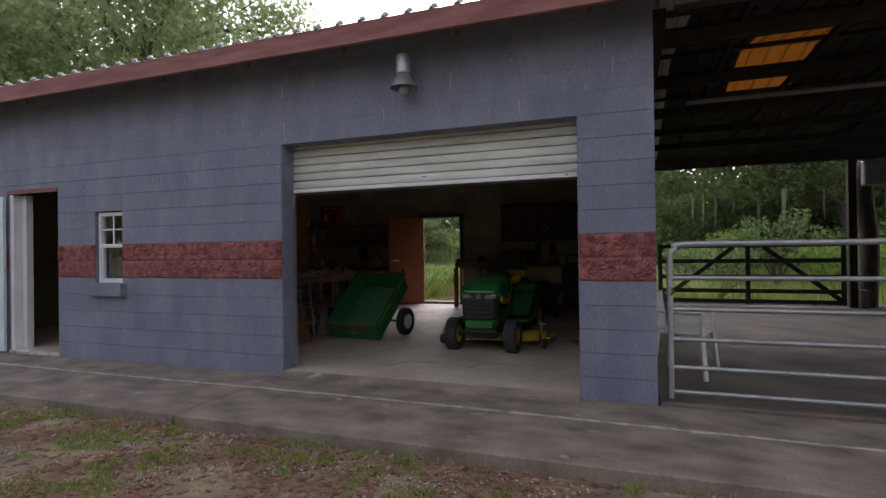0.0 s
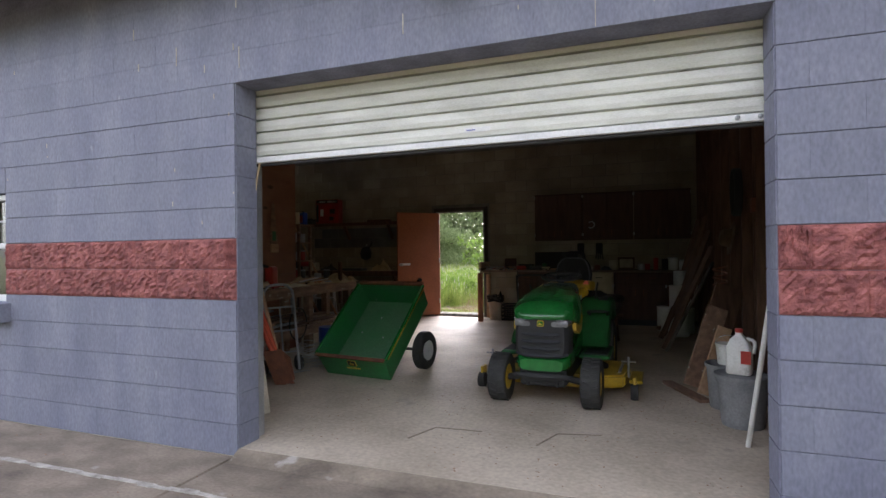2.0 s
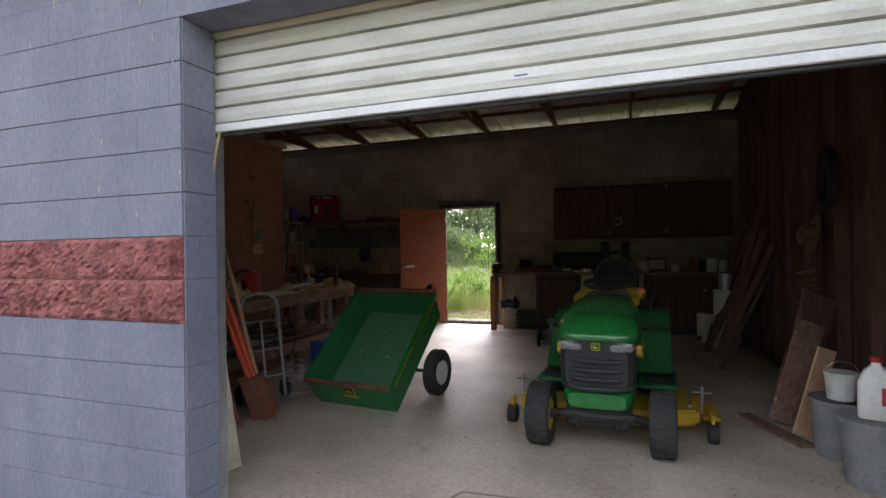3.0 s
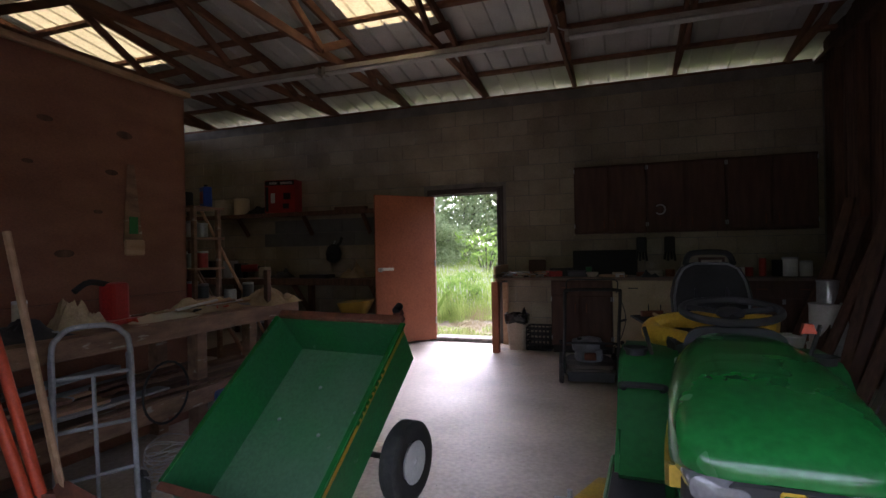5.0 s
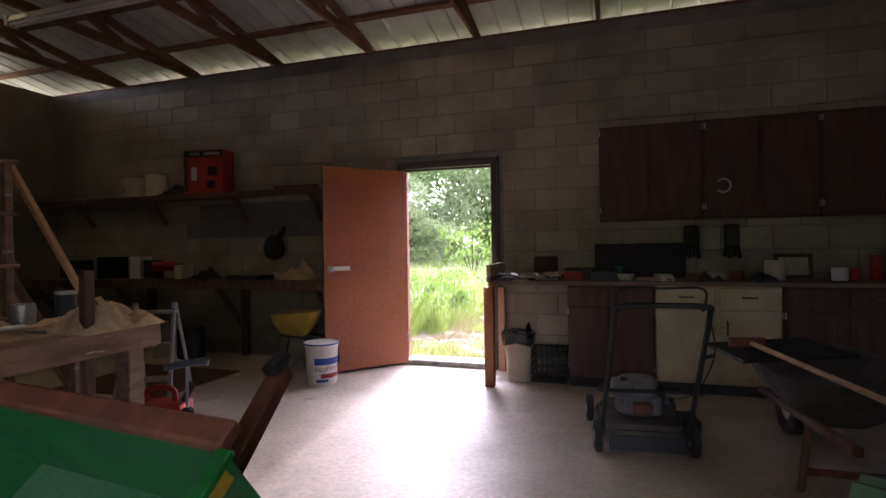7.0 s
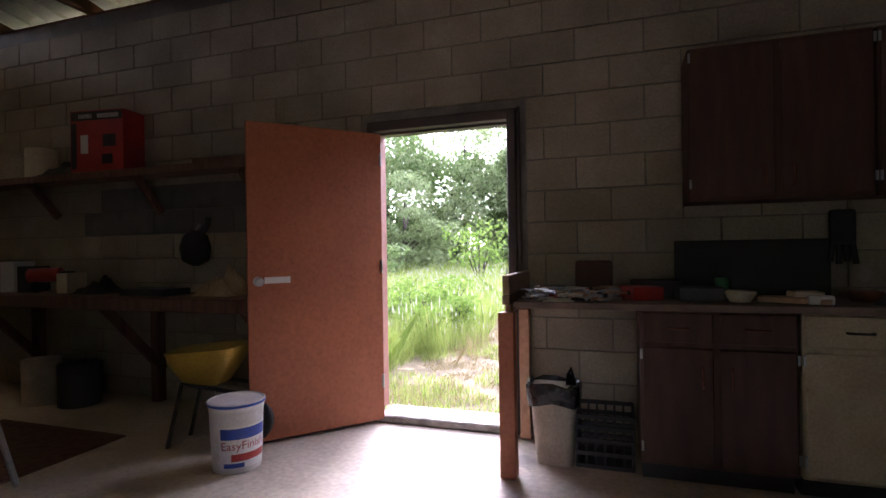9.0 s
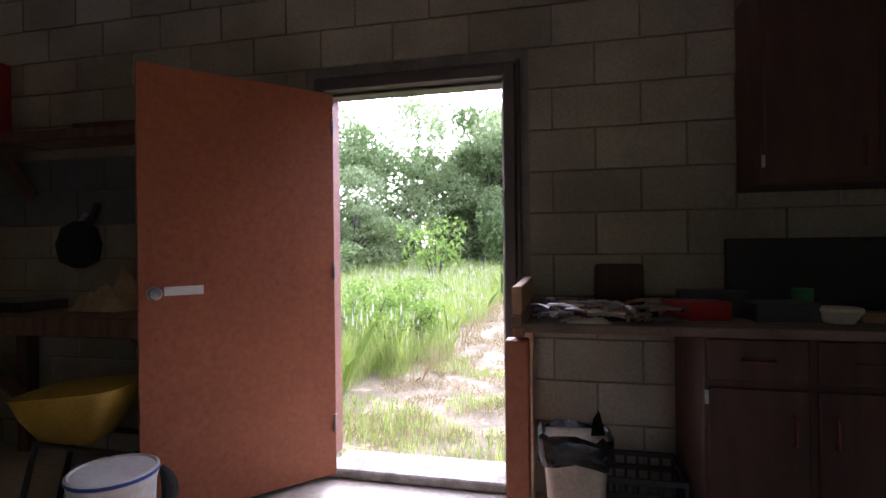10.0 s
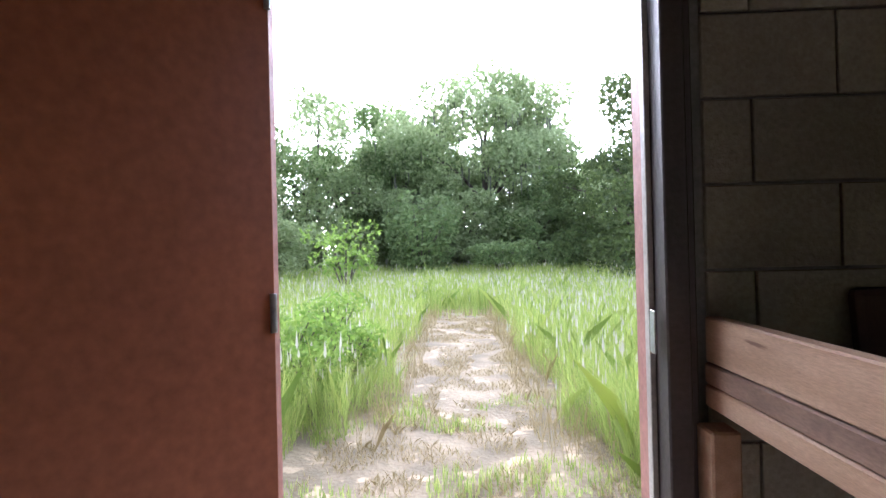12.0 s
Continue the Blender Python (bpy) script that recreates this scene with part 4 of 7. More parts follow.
limb = thing("oak_tree", "oak beside the apron with a limb reaching over it", "tree", "trees round the building", m=pose(8.4, -4.2, -0.08))
bm = bmesh.new()
tube(smooth_path([(0, 0, -0.1), (0.1, 0.1, 1.6), (-0.1, 0.2, 3.2), (0.2, 0.1, 6.5)], 4), 0.24, bm, 10, r2=0.08)
tube(smooth_path([(-0.05, 0.15, 2.9), (-1.6, 0.8, 3.7), (-3.2, 1.4, 3.6), (-4.5, 1.9, 3.4)], 4), 0.09, bm, 7, r2=0.02)
twigs = ((-4.27, 1.70, 2.50), (-4.18, 1.72, 2.53), (-3.40, 1.68, 2.50))
for x, y, z in twigs:
    tube([(x + 0.05, y - 0.02, 3.58), (x + 0.03, y, 2.95), (x, y, z)], 0.008, bm, 5, r2=0.003)
part("trunk", bm, BARK, limb, "grey ridged bark", True)
blobs = [(x + dx, y, z + dz, 0.055, 0.05, 0.035) for x, y, z in twigs for dx, dz in ((0, 0), (0.04, 0.13), (-0.05, 0.2), (0.03, 0.32))]
v, f = leaf_cloud(blobs, 190, 0.020)
sheet("leaves", v, f, LEAF_BRIGHT, kind="stuff", parent=limb)
v, f = leaf_cloud([(0.2, 0, 6.8, 2.6, 2.4, 1.2), (-2.0, 0.9, 5.6, 1.7, 1.6, 0.7), (1.8, -0.5, 5.8, 1.9, 1.8, 0.9)], 4000, 0.09)
sheet("crown", v, f, LEAF, kind="stuff", parent=limb)

# ---- carport ----
cp = tagged(new("carport_frame"), "dark timber beams and posts of the open carport", "carport", kind="structure")
part("back_beam", box(3.66, 8.6, 8.1, 8.25, 3.05, 3.30, 0.006), TIMBER_SHADED, cp)
part("front_beam", box(3.80, 8.6, -0.38, -0.25, 3.10, 3.34, 0.006), TIMBER_SHADED, cp)
part("side_beam", box(3.67, 3.78, 0.2, 8.1, 3.18, 3.34, 0.006), TIMBER_SHADED, cp)
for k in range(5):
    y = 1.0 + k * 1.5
    part("joist", box(3.78, 8.5, y - 0.03, y + 0.03, 3.30, 3.42, 0.004), TIMBER_SHADED, cp)
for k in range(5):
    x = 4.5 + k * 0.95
    part("rafter", box(x - 0.025, x + 0.025, 0.0, 8.1, 3.43, 3.50, 0.004), TIMBER_SHADED, cp)
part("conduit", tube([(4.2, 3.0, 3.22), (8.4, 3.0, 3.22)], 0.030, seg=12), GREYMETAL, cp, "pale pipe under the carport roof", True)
part("post", box(7.66, 7.80, 8.12, 8.26, 0.03, 3.05, 0.006), TIMBER_SHADED, cp)
# wall added out of view to keep light out of the carport
part("side_wall", box(8.5, 8.56, 0.5, 8.3, 0.03, 3.3), TIMBER_SHADED, cp, "unseen dark board wall added to darken the carport")
part("trunk_post", tube(smooth_path([(8.05, 8.4, 0), (8.1, 8.42, 1.4), (8.0, 8.4, 2.4), (8.15, 8.45, 3.2)], 4), 0.17, seg=10), BARK, cp, "rough vine-wrapped post", True)
part("meter_box", box(7.9, 8.3, 8.0, 8.22, 2.5, 3.0, 0.02), GREYMETAL, cp, "grey weathered box on the post")
part("block_pile", box(7.83, 7.97, 8.05, 8.25, 0.031, 0.40, 0.01), MORTAR_G, cp)
part("step_kerb", box(3.7, 8.5, 8.4, 8.52, -0.1, 0.06, 0.01), APRON_PALE, cp)

gate = thing("tube_gate", "galvanised steel tube farm gate closing the carport", "gate", m=pose(3.77, 0.05, 0))
GW = 3.6
for i, z in enumerate((1.32, 1.045, 0.79, 0.545, 0.315, 0.115)):
    if i:
        part("rail", tube([(0.02, 0, z), (GW, 0, z)], 0.019, seg=10), STEEL, gate, smooth=True)
part("frame", tube(smooth_path([(0, 0, 0.06), (0, 0, 0.6), (0, 0, 1.18), (0.035, 0, 1.28), (0.13, 0, 1.32), (1.0, 0, 1.32), (GW, 0, 1.32)], 6), 0.024, seg=12), STEEL, gate, smooth=True)
part("brace", tube([(1.8, 0.0, 0.115), (1.8, 0.0, 1.32)], 0.018, seg=10), STEEL, gate, smooth=True)
part("chain", tube(smooth_path([(-0.02, 0.02, 1.0), (0.02, -0.03, 0.93), (-0.04, 0.02, 0.88)], 5), 0.010, seg=6), RUST, gate)
part("latch_hook", tube([(-0.05, 0.02, 0.95), (-0.02, 0.0, 0.70)], 0.008, seg=6), BLACK, gate)

gg = thing("board_gate", "dark green board gate with diagonal braces at the carport's back", "gate", m=pose(4.1, 8.02, 0))
for z in (1.33, 1.0, 0.66, 0.36, 0.14):
    part("rail", box(0.0, 3.45, -0.012, 0.012, z - 0.045, z + 0.045, 0.003), DARKGREENP, gg)
for x in (0.0, 1.72, 3.42):
    part("stile", box(x - 0.045, x + 0.045, -0.038, -0.013, 0.09, 1.38, 0.003), DARKGREENP, gg)
part("brace", beam((0.05, -0.05, 0.18), (1.45, -0.05, 1.30), 0.024, 0.09), DARKGREENP, gg)
part("brace", beam((2.0, -0.05, 1.30), (3.38, -0.05, 0.18), 0.024, 0.09), DARKGREENP, gg)

chair = thing("plastic_chair", "white plastic garden chair standing in the carport", "chair", m=pose(3.98, 1.15, 0.03, 0, 0, 70))
part("seat", box(-0.22, 0.22, -0.22, 0.22, 0.41, 0.435, 0.012), WHITE, chair)
part("backrest", box(-0.22, 0.22, 0.20, 0.23, 0.43, 0.84, 0.012, m=Matrix.Rotation(radians(-6), 4, "X")), WHITE, chair)
for x in (-0.23, 0.23):
    for y in (-0.22, 0.22):
        part("leg", beam((x * 0.92, y * 0.92, 0.42), (x * 1.08, y * 1.1, 0.0), 0.045, 0.03), WHITE, chair)
    part("armrest", box(x - 0.03, x + 0.03, -0.22, 0.24, 0.62, 0.645, 0.01), WHITE, chair)
    part("arm_post", beam((x, -0.2, 0.42), (x, -0.21, 0.63), 0.04, 0.025), WHITE, chair)

lamp = thing("wall_lamp", "dusty barn lamp with a ribbed clear shade on the block wall", "wall lamp", m=pose(1.51, -0.02, 2.70))
part("bracket", tube([(0, 0.01, 0.30), (0, -0.16, 0.30)], 0.022), STEEL, lamp)
part("housing", lathe([(0.05, 0.22), (0.068, 0.24), (0.072, 0.39), (0.06, 0.41), (0.02, 0.415)], 22, m=pose(0, -0.17, 0)), STEEL, lamp, "grey metal housing", True)
part("shade", lathe([(0.072, 0.22), (0.125, 0.13), (0.13, 0.105), (0.122, 0.105), (0.066, 0.215)], 28, m=pose(0, -0.17, 0)), LAMPGLASS, lamp, "cloudy ribbed shade", True)
part("bulb", lathe([(0.02, 0.20), (0.045, 0.14), (0.05, 0.08), (0.035, 0.04), (0.01, 0.03)], 18, m=pose(0, -0.17, 0)), LAMPGLASS, lamp, "clear bulb", True)

# ---- helpers for things ----
def loft(sections, bm=None, m=None):
    """A skin over closed sections with the same number of points."""
    bm = bm or bmesh.new()
    rings = [[bm.verts.new(p) for p in s] for s in sections]
    k = len(rings[0])
    for a, b in zip(rings, rings[1:]):
        for i in range(k):
            bm.faces.new((a[i], a[(i + 1) % k], b[(i + 1) % k], b[i]))
    bm.faces.new(rings[0][::-1])
    bm.faces.new(rings[-1])
    if m is not None:
        bmesh.ops.transform(bm, matrix=m, verts=[v for r in rings for v in r])
    return bm

def rounded(cx, cz, hw, hh, y, n=28, e=0.45):
    """A rounded rectangle across y."""
    out = []
    for i in range(n):
        a = 2 * math.pi * i / n
        c, s = math.cos(a), math.sin(a)
        out.append((cx + hw * math.copysign(abs(c) ** e, c), y, cz + hh * math.copysign(abs(s) ** e, s)))
    return out

def tyre(r, w, hub, lugs, bm=None):
    """A tyre about the x axis, with raised lugs."""
    bm = bm or bmesh.new()
    prof = [(hub, -w * 0.40), (r * 0.80, -w * 0.5), (r * 0.93, -w * 0.47), (r * 0.985, -w * 0.36), (r * 0.985, w * 0.36), (r * 0.93, w * 0.47), (r * 0.80, w * 0.5), (hub, w * 0.40)]
    turn = Matrix.Rotation(radians(90), 4, "Y")
    lathe(prof, 32, bm, turn, cap=False)
    return bm

def wheel(parent, x, y, r, w, hub, rim_mat, rim_label, lugs=18, name="wheel"):
    m = pose(x, y, FLOOR + r * 1.0)
    t = tyre(r, w, hub, lugs)
    bmesh.ops.transform(t, matrix=m, verts=t.verts)
    ob = part(name, t, RUBBER, parent, "black rubber tyre", True)
    lugs = int(lugs * 1.35)
    for s in (-1, 1):
        share = None
        for i in range(lugs):
            a = 2 * math.pi * (i + 0.25 * s) / lugs
            if share is None:
                lug = part("tread_lug", box(w * 0.05 if s > 0 else -w * 0.44, w * 0.44 if s > 0 else -w * 0.05, -r * 0.038, r * 0.038, r * 0.97, r * 1.008, r * 0.008, m=Matrix.Rotation(radians(14 * s), 4, "Z")), RUBBER, ob)
                share = lug.data
            else:
                lug = new("tread_lug", share)
                lug.parent = ob
            lug.matrix_basis = m @ Matrix.Rotation(a, 4, "X")
    turn = m @ Matrix.Rotation(radians(90), 4, "Y")
    b = lathe([(hub * 1.02, -w * 0.40), (hub * 0.93, -w * 0.42), (hub * 0.86, -w * 0.25), (hub * 0.35, -w * 0.18), (hub * 0.28, -w * 0.32), (0.012, -w * 0.33), (0.012, w * 0.33), (hub * 0.28, w * 0.32), (hub * 0.35, w * 0.18), (hub * 0.86, w * 0.25), (hub * 0.93, w * 0.42), (hub * 1.02, w * 0.40)], 28, m=turn)
    part("rim", b, rim_mat, ob, rim_label, True)
    return ob

def letters(text, size, material, m, parent, name="lettering", label=""):
    cu = bpy.data.curves.new(name, "FONT")
    cu.body, cu.size, cu.extrude, cu.align_x = text, size, 0.0004, "CENTER"
    tmp = bpy.data.objects.new(name, cu)
    scene.collection.objects.link(tmp)
    dg = bpy.context.evaluated_depsgraph_get()
    me = bpy.data.meshes.new_from_object(tmp.evaluated_get(dg))
    bpy.data.objects.remove(tmp)
    me.transform(m)
    me.materials.clear()
    me.materials.append(material)
    ob = new(name, me)
    ob.parent = parent
    if label:
        ob["label"] = label
    return ob

# ---- lawn tractor ----
def tractor():
    t = thing("lawn_tractor", "green and yellow lawn tractor parked on the concrete", "lawn tractor", m=pose(1.738, 1.6, 0, 0, 0, -2.4) @ pose(0, -1.6, 0))
    # hood: sections from nose to dash
    secs = []
    for y, hw, z0, z1, e in ((1.452, 0.12, 0.770, 0.792, 0.6), (1.465, 0.185, 0.755, 0.815, 0.55), (1.50, 0.228, 0.745, 0.850, 0.5), (1.58, 0.250, 0.70, 0.892, 0.5), (1.72, 0.258, 0.62, 0.935, 0.5), (1.90, 0.252, 0.58, 0.968, 0.52), (2.08, 0.235, 0.57, 0.992, 0.54), (2.20, 0.205, 0.58, 1.000, 0.56), (2.30, 0.180, 0.60, 0.993, 0.58), (2.33, 0.165, 0.62, 0.97, 0.6)):
        secs.append(rounded(0, (z0 + z1) / 2, hw, (z1 - z0) / 2, y, 40, e))
    hood = part("hood", loft(secs), GREEN, t, "glossy green bonnet", True)
    for s in (-1, 1):
        part("hood_groove", tube(smooth_path([(s * 0.100, 1.66, 0.903), (s * 0.104, 1.80, 0.938), (s * 0.108, 1.95, 0.960), (s * 0.100, 2.12, 0.980)], 4), 0.010, seg=8, flat=0.6), GREENMATT, hood, smooth=True)
    part("chassis", box(-0.19, 0.19, 1.50, 3.25, 0.22, 0.46, 0.02), BLACK, t)
    # grille
    g = bmesh.new()
    loft([rounded(0, 0.61, 0.185, 0.150, 1.447, 28, 0.45), rounded(0, 0.615, 0.215, 0.163, 1.480, 28, 0.42), rounded(0, 0.615, 0.228, 0.168, 1.535, 28, 0.4), rounded(0, 0.61, 0.232, 0.165, 1.62, 28, 0.4)], g)
    grille = part("grille", g, BLACK, t, "charcoal plastic grille", True)
    for k in range(4):
        z = 0.478 + k * 0.056
        part("grille_slat", tube(smooth_path([(-0.205, 1.487, z + 0.012), (-0.11, 1.443, z), (0, 1.435, z), (0.11, 1.443, z), (0.205, 1.487, z + 0.012)], 4), 0.016, seg=8), GRILLE, grille, smooth=True)
    part("lower_cowl", loft([rounded(0, 0.40, 0.17, 0.045, 1.450, 24, 0.4), rounded(0, 0.41, 0.205, 0.06, 1.495, 24, 0.4), rounded(0, 0.43, 0.22, 0.08, 1.60, 24, 0.4), rounded(0, 0.50, 0.23, 0.13, 2.2, 24, 0.4)]), GREEN, t, "green lower cowl", True)
    for s in (-1, 1):
        part("headlight", loft([rounded(s * 0.130, 0.730, 0.046, 0.020, 1.445, 16, 0.6), rounded(s * 0.150, 0.735, 0.066, 0.032, 1.463, 16, 0.6), rounded(s * 0.172, 0.742, 0.060, 0.030, 1.545, 16, 0.6)], m=None), LAMPGLASS, t, "cloudy clear headlight lens", True)
        band = []
        for y, x, z, hh in ((1.60, 0.252, 0.700, 0.030), (1.72, 0.262, 0.660, 0.034), (1.88, 0.258, 0.665, 0.030), (2.05, 0.240, 0.720, 0.026), (2.18, 0.216, 0.800, 0.020), (2.27, 0.194, 0.870, 0.012)):
            band.append([(s * (x - 0.03), y, z - hh), (s * (x + 0.006), y, z - hh), (s * (x + 0.006), y, z + hh), (s * (x - 0.03), y, z + hh)])
        part("side_panel", loft(band), YELLOW, t, "yellow band along the bonnet")
        part("hood_latch", box(s * 0.206 - 0.012, s * 0.206 + 0.012, 2.20, 2.25, 0.86, 0.90, 0.004), STEEL, t, "small steel bonnet latch")
    part("emblem", box(-0.027, 0.027, 1.437, 1.447, 0.712, 0.760, 0.006), YELLOW, t, "small yellow shield emblem")
    part("emblem_mark", box(-0.021, 0.021, 1.433, 1.438, 0.718, 0.754, 0.004), GREEN, t)
    part("emblem_bar", prism([(-0.014, 0.726), (0.014, 0.726), (0.010, 0.736), (0.0, 0.735), (-0.006, 0.746), (-0.011, 0.735)], 1.430, 1.434, "y"), YELLOW, t)
    # front axle and bumper
    part("bumper", tube(smooth_path([(-0.20, 1.50, 0.30), (-0.19, 1.475, 0.31), (0, 1.445, 0.31), (0.19, 1.475, 0.31), (0.20, 1.50, 0.30)], 5), 0.022, seg=8), BLACK, t, "black tube bumper", True)
    part("weight_bracket", box(-0.15, 0.15, 1.460, 1.490, 0.265, 0.335, 0.012), BLACK, t)
    for s in (-1, 1):
        part("frame_horn", box(s * 0.12 - 0.012, s * 0.12 + 0.012, 1.491, 1.60, 0.22, 0.33, 0.006), BLACK, t)
    part("axle", tube([(-0.37, 1.62, 0.24), (0, 1.62, 0.30), (0.37, 1.62, 0.24)], 0.028), BLACK, t)
    for s in (-1, 1):
        wheel(t, s * 0.375, 1.62, 0.20, 0.155, 0.105, YELLOW, "yellow pressed-steel rim", 16, "front_wheel")
        wheel(t, s * 0.36, 2.88, 0.27, 0.21, 0.15, YELLOW, "yellow pressed-steel rim", 18, "rear_wheel")
    # body behind the hood
    part("dash", loft([rounded(0, 0.86, 0.185, 0.15, 2.325, 20), rounded(0, 0.89, 0.17, 0.12, 2.38, 20), rounded(0, 0.90, 0.12, 0.09, 2.46, 20)]), BLACK, t, "black dash console", True)
    part("steering_column", tube([(0, 2.40, 0.98), (0, 2.45, 1.05)], 0.03), BLACK, t)
    ring = [(0.18 * math.cos(a), 2.45 + 0.165 * math.sin(a), 1.062 + 0.028 * math.sin(a)) for a in (2 * math.pi * k / 28 for k in range(28))]
    sw = part("steering_wheel", tube(ring, 0.016, seg=8, closed=True), BLACK, t, "black steering wheel", True)
    part("hub", lathe([(0.05, 0), (0.055, 0.01), (0.045, 0.025), (0.01, 0.03)], 18, m=pose(0, 2.45, 1.042, 10, 0, 0)), BLACK, sw, smooth=True)
    for a in (0.3, 2.8, 4.7):
        part("spoke", tube([(0, 2.45, 1.05), (0.175 * math.cos(a), 2.45 + 0.16 * math.sin(a), 1.060 + 0.027 * math.sin(a))], 0.014, seg=6, flat=0.6), BLACK, sw)
    for s in (-1, 1):
        f = bmesh.new()
        prof = [(2.16, 0.45), (2.20, 0.42), (2.52, 0.42), (2.58, 0.60), (2.72, 0.72), (2.95, 0.74), (3.16, 0.68), (3.26, 0.56), (3.29, 0.60), (3.20, 0.76), (2.98, 0.83), (2.70, 0.84), (2.60, 0.81), (2.50, 0.70), (2.36, 0.56), (2.26, 0.48)]
        prism(prof, s * 0.17, s * 0.445, "x", f)
        bmesh.ops.bevel(f, geom=[e for e in f.edges if abs((e.verts[0].co - e.verts[1].co).x) < 0.01], offset=0.018, segments=2, affect="EDGES")
        fender = part("fender", f, GREENMATT, t, "green rear fender", True)
        part("cup_holder", lathe([(0.055, 0.0), (0.058, 0.014), (0.048, 0.016), (0.046, -0.02)], 18, m=pose(s * 0.37, 2.66, 0.842)), BLACK, fender, "black cup holder", True)
        part("fender_handle", tube(smooth_path([(s * 0.42, 2.50, 0.70), (s * 0.42, 2.44, 0.73), (s * 0.26, 2.44, 0.73), (s * 0.26, 2.50, 0.70)], 4), 0.014, seg=8), BLACK, fender)
        part("footrest", box(min(s * 0.22, s * 0.48), max(s * 0.22, s * 0.48), 1.96, 2.5, 0.37, 0.40, 0.012), GREENMATT, t, "green footrest with dark tread")
        part("tread_mat", box(min(s * 0.26, s * 0.46), max(s * 0.26, s * 0.46), 2.02, 2.38, 0.401, 0.408, 0.002), BLACK, t)
    part("seat_deck", box(-0.26, 0.26, 2.6, 3.22, 0.70, 0.78, 0.03), GREEN, t)
    part("lever", tube([(0.30, 2.60, 0.84), (0.33, 2.54, 1.00)], 0.009, seg=8), BLACK, t)
    part("lever", tube([(-0.30, 2.60, 0.84), (-0.33, 2.52, 0.97)], 0.009, seg=8), BLACK, t)
    part("seat", loft([rounded(0, 0.84, 0.20, 0.035, 2.72, 20), rounded(0, 0.86, 0.235, 0.05, 2.80, 20), rounded(0, 0.86, 0.235, 0.05, 3.10, 20), rounded(0, 0.88, 0.20, 0.05, 3.18, 20)]), SEATBLACK, t, "black vinyl seat cushion", True)
    def backs(k, off):
        """The backrest's outline, wide at the shoulders and narrow at its grip."""
        return [(x * k * 0.90, 3.215 + 0.20 * (z - 0.86) + off, 0.86 + (z - 0.86) * (1 if k > 0.99 else 0.985)) for x, z in ((-0.17, 0.86), (-0.215, 0.93), (-0.225, 1.05), (-0.205, 1.14), (-0.165, 1.205), (-0.10, 1.235), (0.10, 1.235), (0.165, 1.205), (0.205, 1.14), (0.225, 1.05), (0.215, 0.93), (0.17, 0.86))]
    back = part("backrest", loft([backs(0.86, -0.075), backs(0.96, -0.065), backs(1.0, -0.03), backs(1.0, 0.0), backs(0.93, 0.018)]), SEATBLACK, t, "worn black vinyl backrest", True)
    part("piping", tube(backs(0.90, -0.072), 0.008, seg=6, closed=True), CHARCOAL, back, smooth=True)
    for x in (-0.075, 0.075):
        part("seam", box(x - 0.009, x + 0.009, 3.148, 3.172, 1.00, 1.10, 0.008), BLACK, back)
    part("grip", tube(smooth_path([(-0.12, 3.27, 1.22), (-0.10, 3.285, 1.275), (-0.05, 3.29, 1.29), (0.05, 3.29, 1.29), (0.10, 3.285, 1.275), (0.12, 3.27, 1.22)], 5), 0.016, seg=8), SEATBLACK, back, smooth=True)
    # mower deck
    d = bmesh.new()
    outline = [(-0.62, 2.03), (-0.34, 1.90), (0.34, 1.90), (0.60, 2.03), (0.64, 2.35), (0.56, 2.62), (-0.56, 2.62), (-0.65, 2.35)]
    prism(outline, 0.13, 0.24, "z", d)
    bmesh.ops.bevel(d, geom=list(d.edges), offset=0.02, segments=2, affect="EDGES")
    deck = part("mower_deck", d, YELLOW, t, "worn yellow mower deck", True)
    for x, y in ((-0.36, 2.28), (0.36, 2.28), (0.0, 2.2)):
        part("spindle_cover", lathe([(0.085, 0), (0.085, 0.03), (0.04, 0.055), (0.02, 0.06)], 18, m=pose(x, y, 0.24)), BLACK, deck, smooth=True)
    part("deflector", box(0.63, 0.74, 2.10, 2.50, 0.15, 0.18, 0.01, m=None), YELLOW, deck, "yellow side chute")
    part("chute_spring", tube([(0.55, 2.1, 0.24), (0.56, 2.5, 0.25)], 0.014, seg=8), STEEL, deck)
    for x in (-0.66, 0.68):
        wy = 1.96
        w = lathe([(0.02, -0.03), (0.065, -0.03), (0.068, 0), (0.065, 0.03), (0.02, 0.03)], 18, m=pose(x, wy, FLOOR + 0.068) @ Matrix.Rotation(radians(90), 4, "Y"))
        part("gauge_wheel", w, RUBBER, deck, "small black gauge wheel", True)
        part("gauge_arm", box(x - 0.012, x + 0.012, wy - 0.02, wy + 0.09, 0.11, 0.24, 0.004), YELLOW, deck)
        part("lift_rod", tube([(x * 0.92, 2.12, 0.2), (x * 0.92, 2.12, 0.38)], 0.010, seg=8), STEEL, deck)
        part("lift_pin", tube([(x * 0.92 - 0.06, 2.12, 0.34), (x * 0.92 + 0.06, 2.12, 0.34)], 0.008, seg=6), STEEL, deck)
    part("turn_signal", prism([(0, 0), (0.05, 0.0), (0.04, 0.035), (0.01, 0.035)], 2.34, 2.37, "y", m=pose(0.22, 0, 0.995)), ORANGE, t, "orange cap")
    return t
tractor()

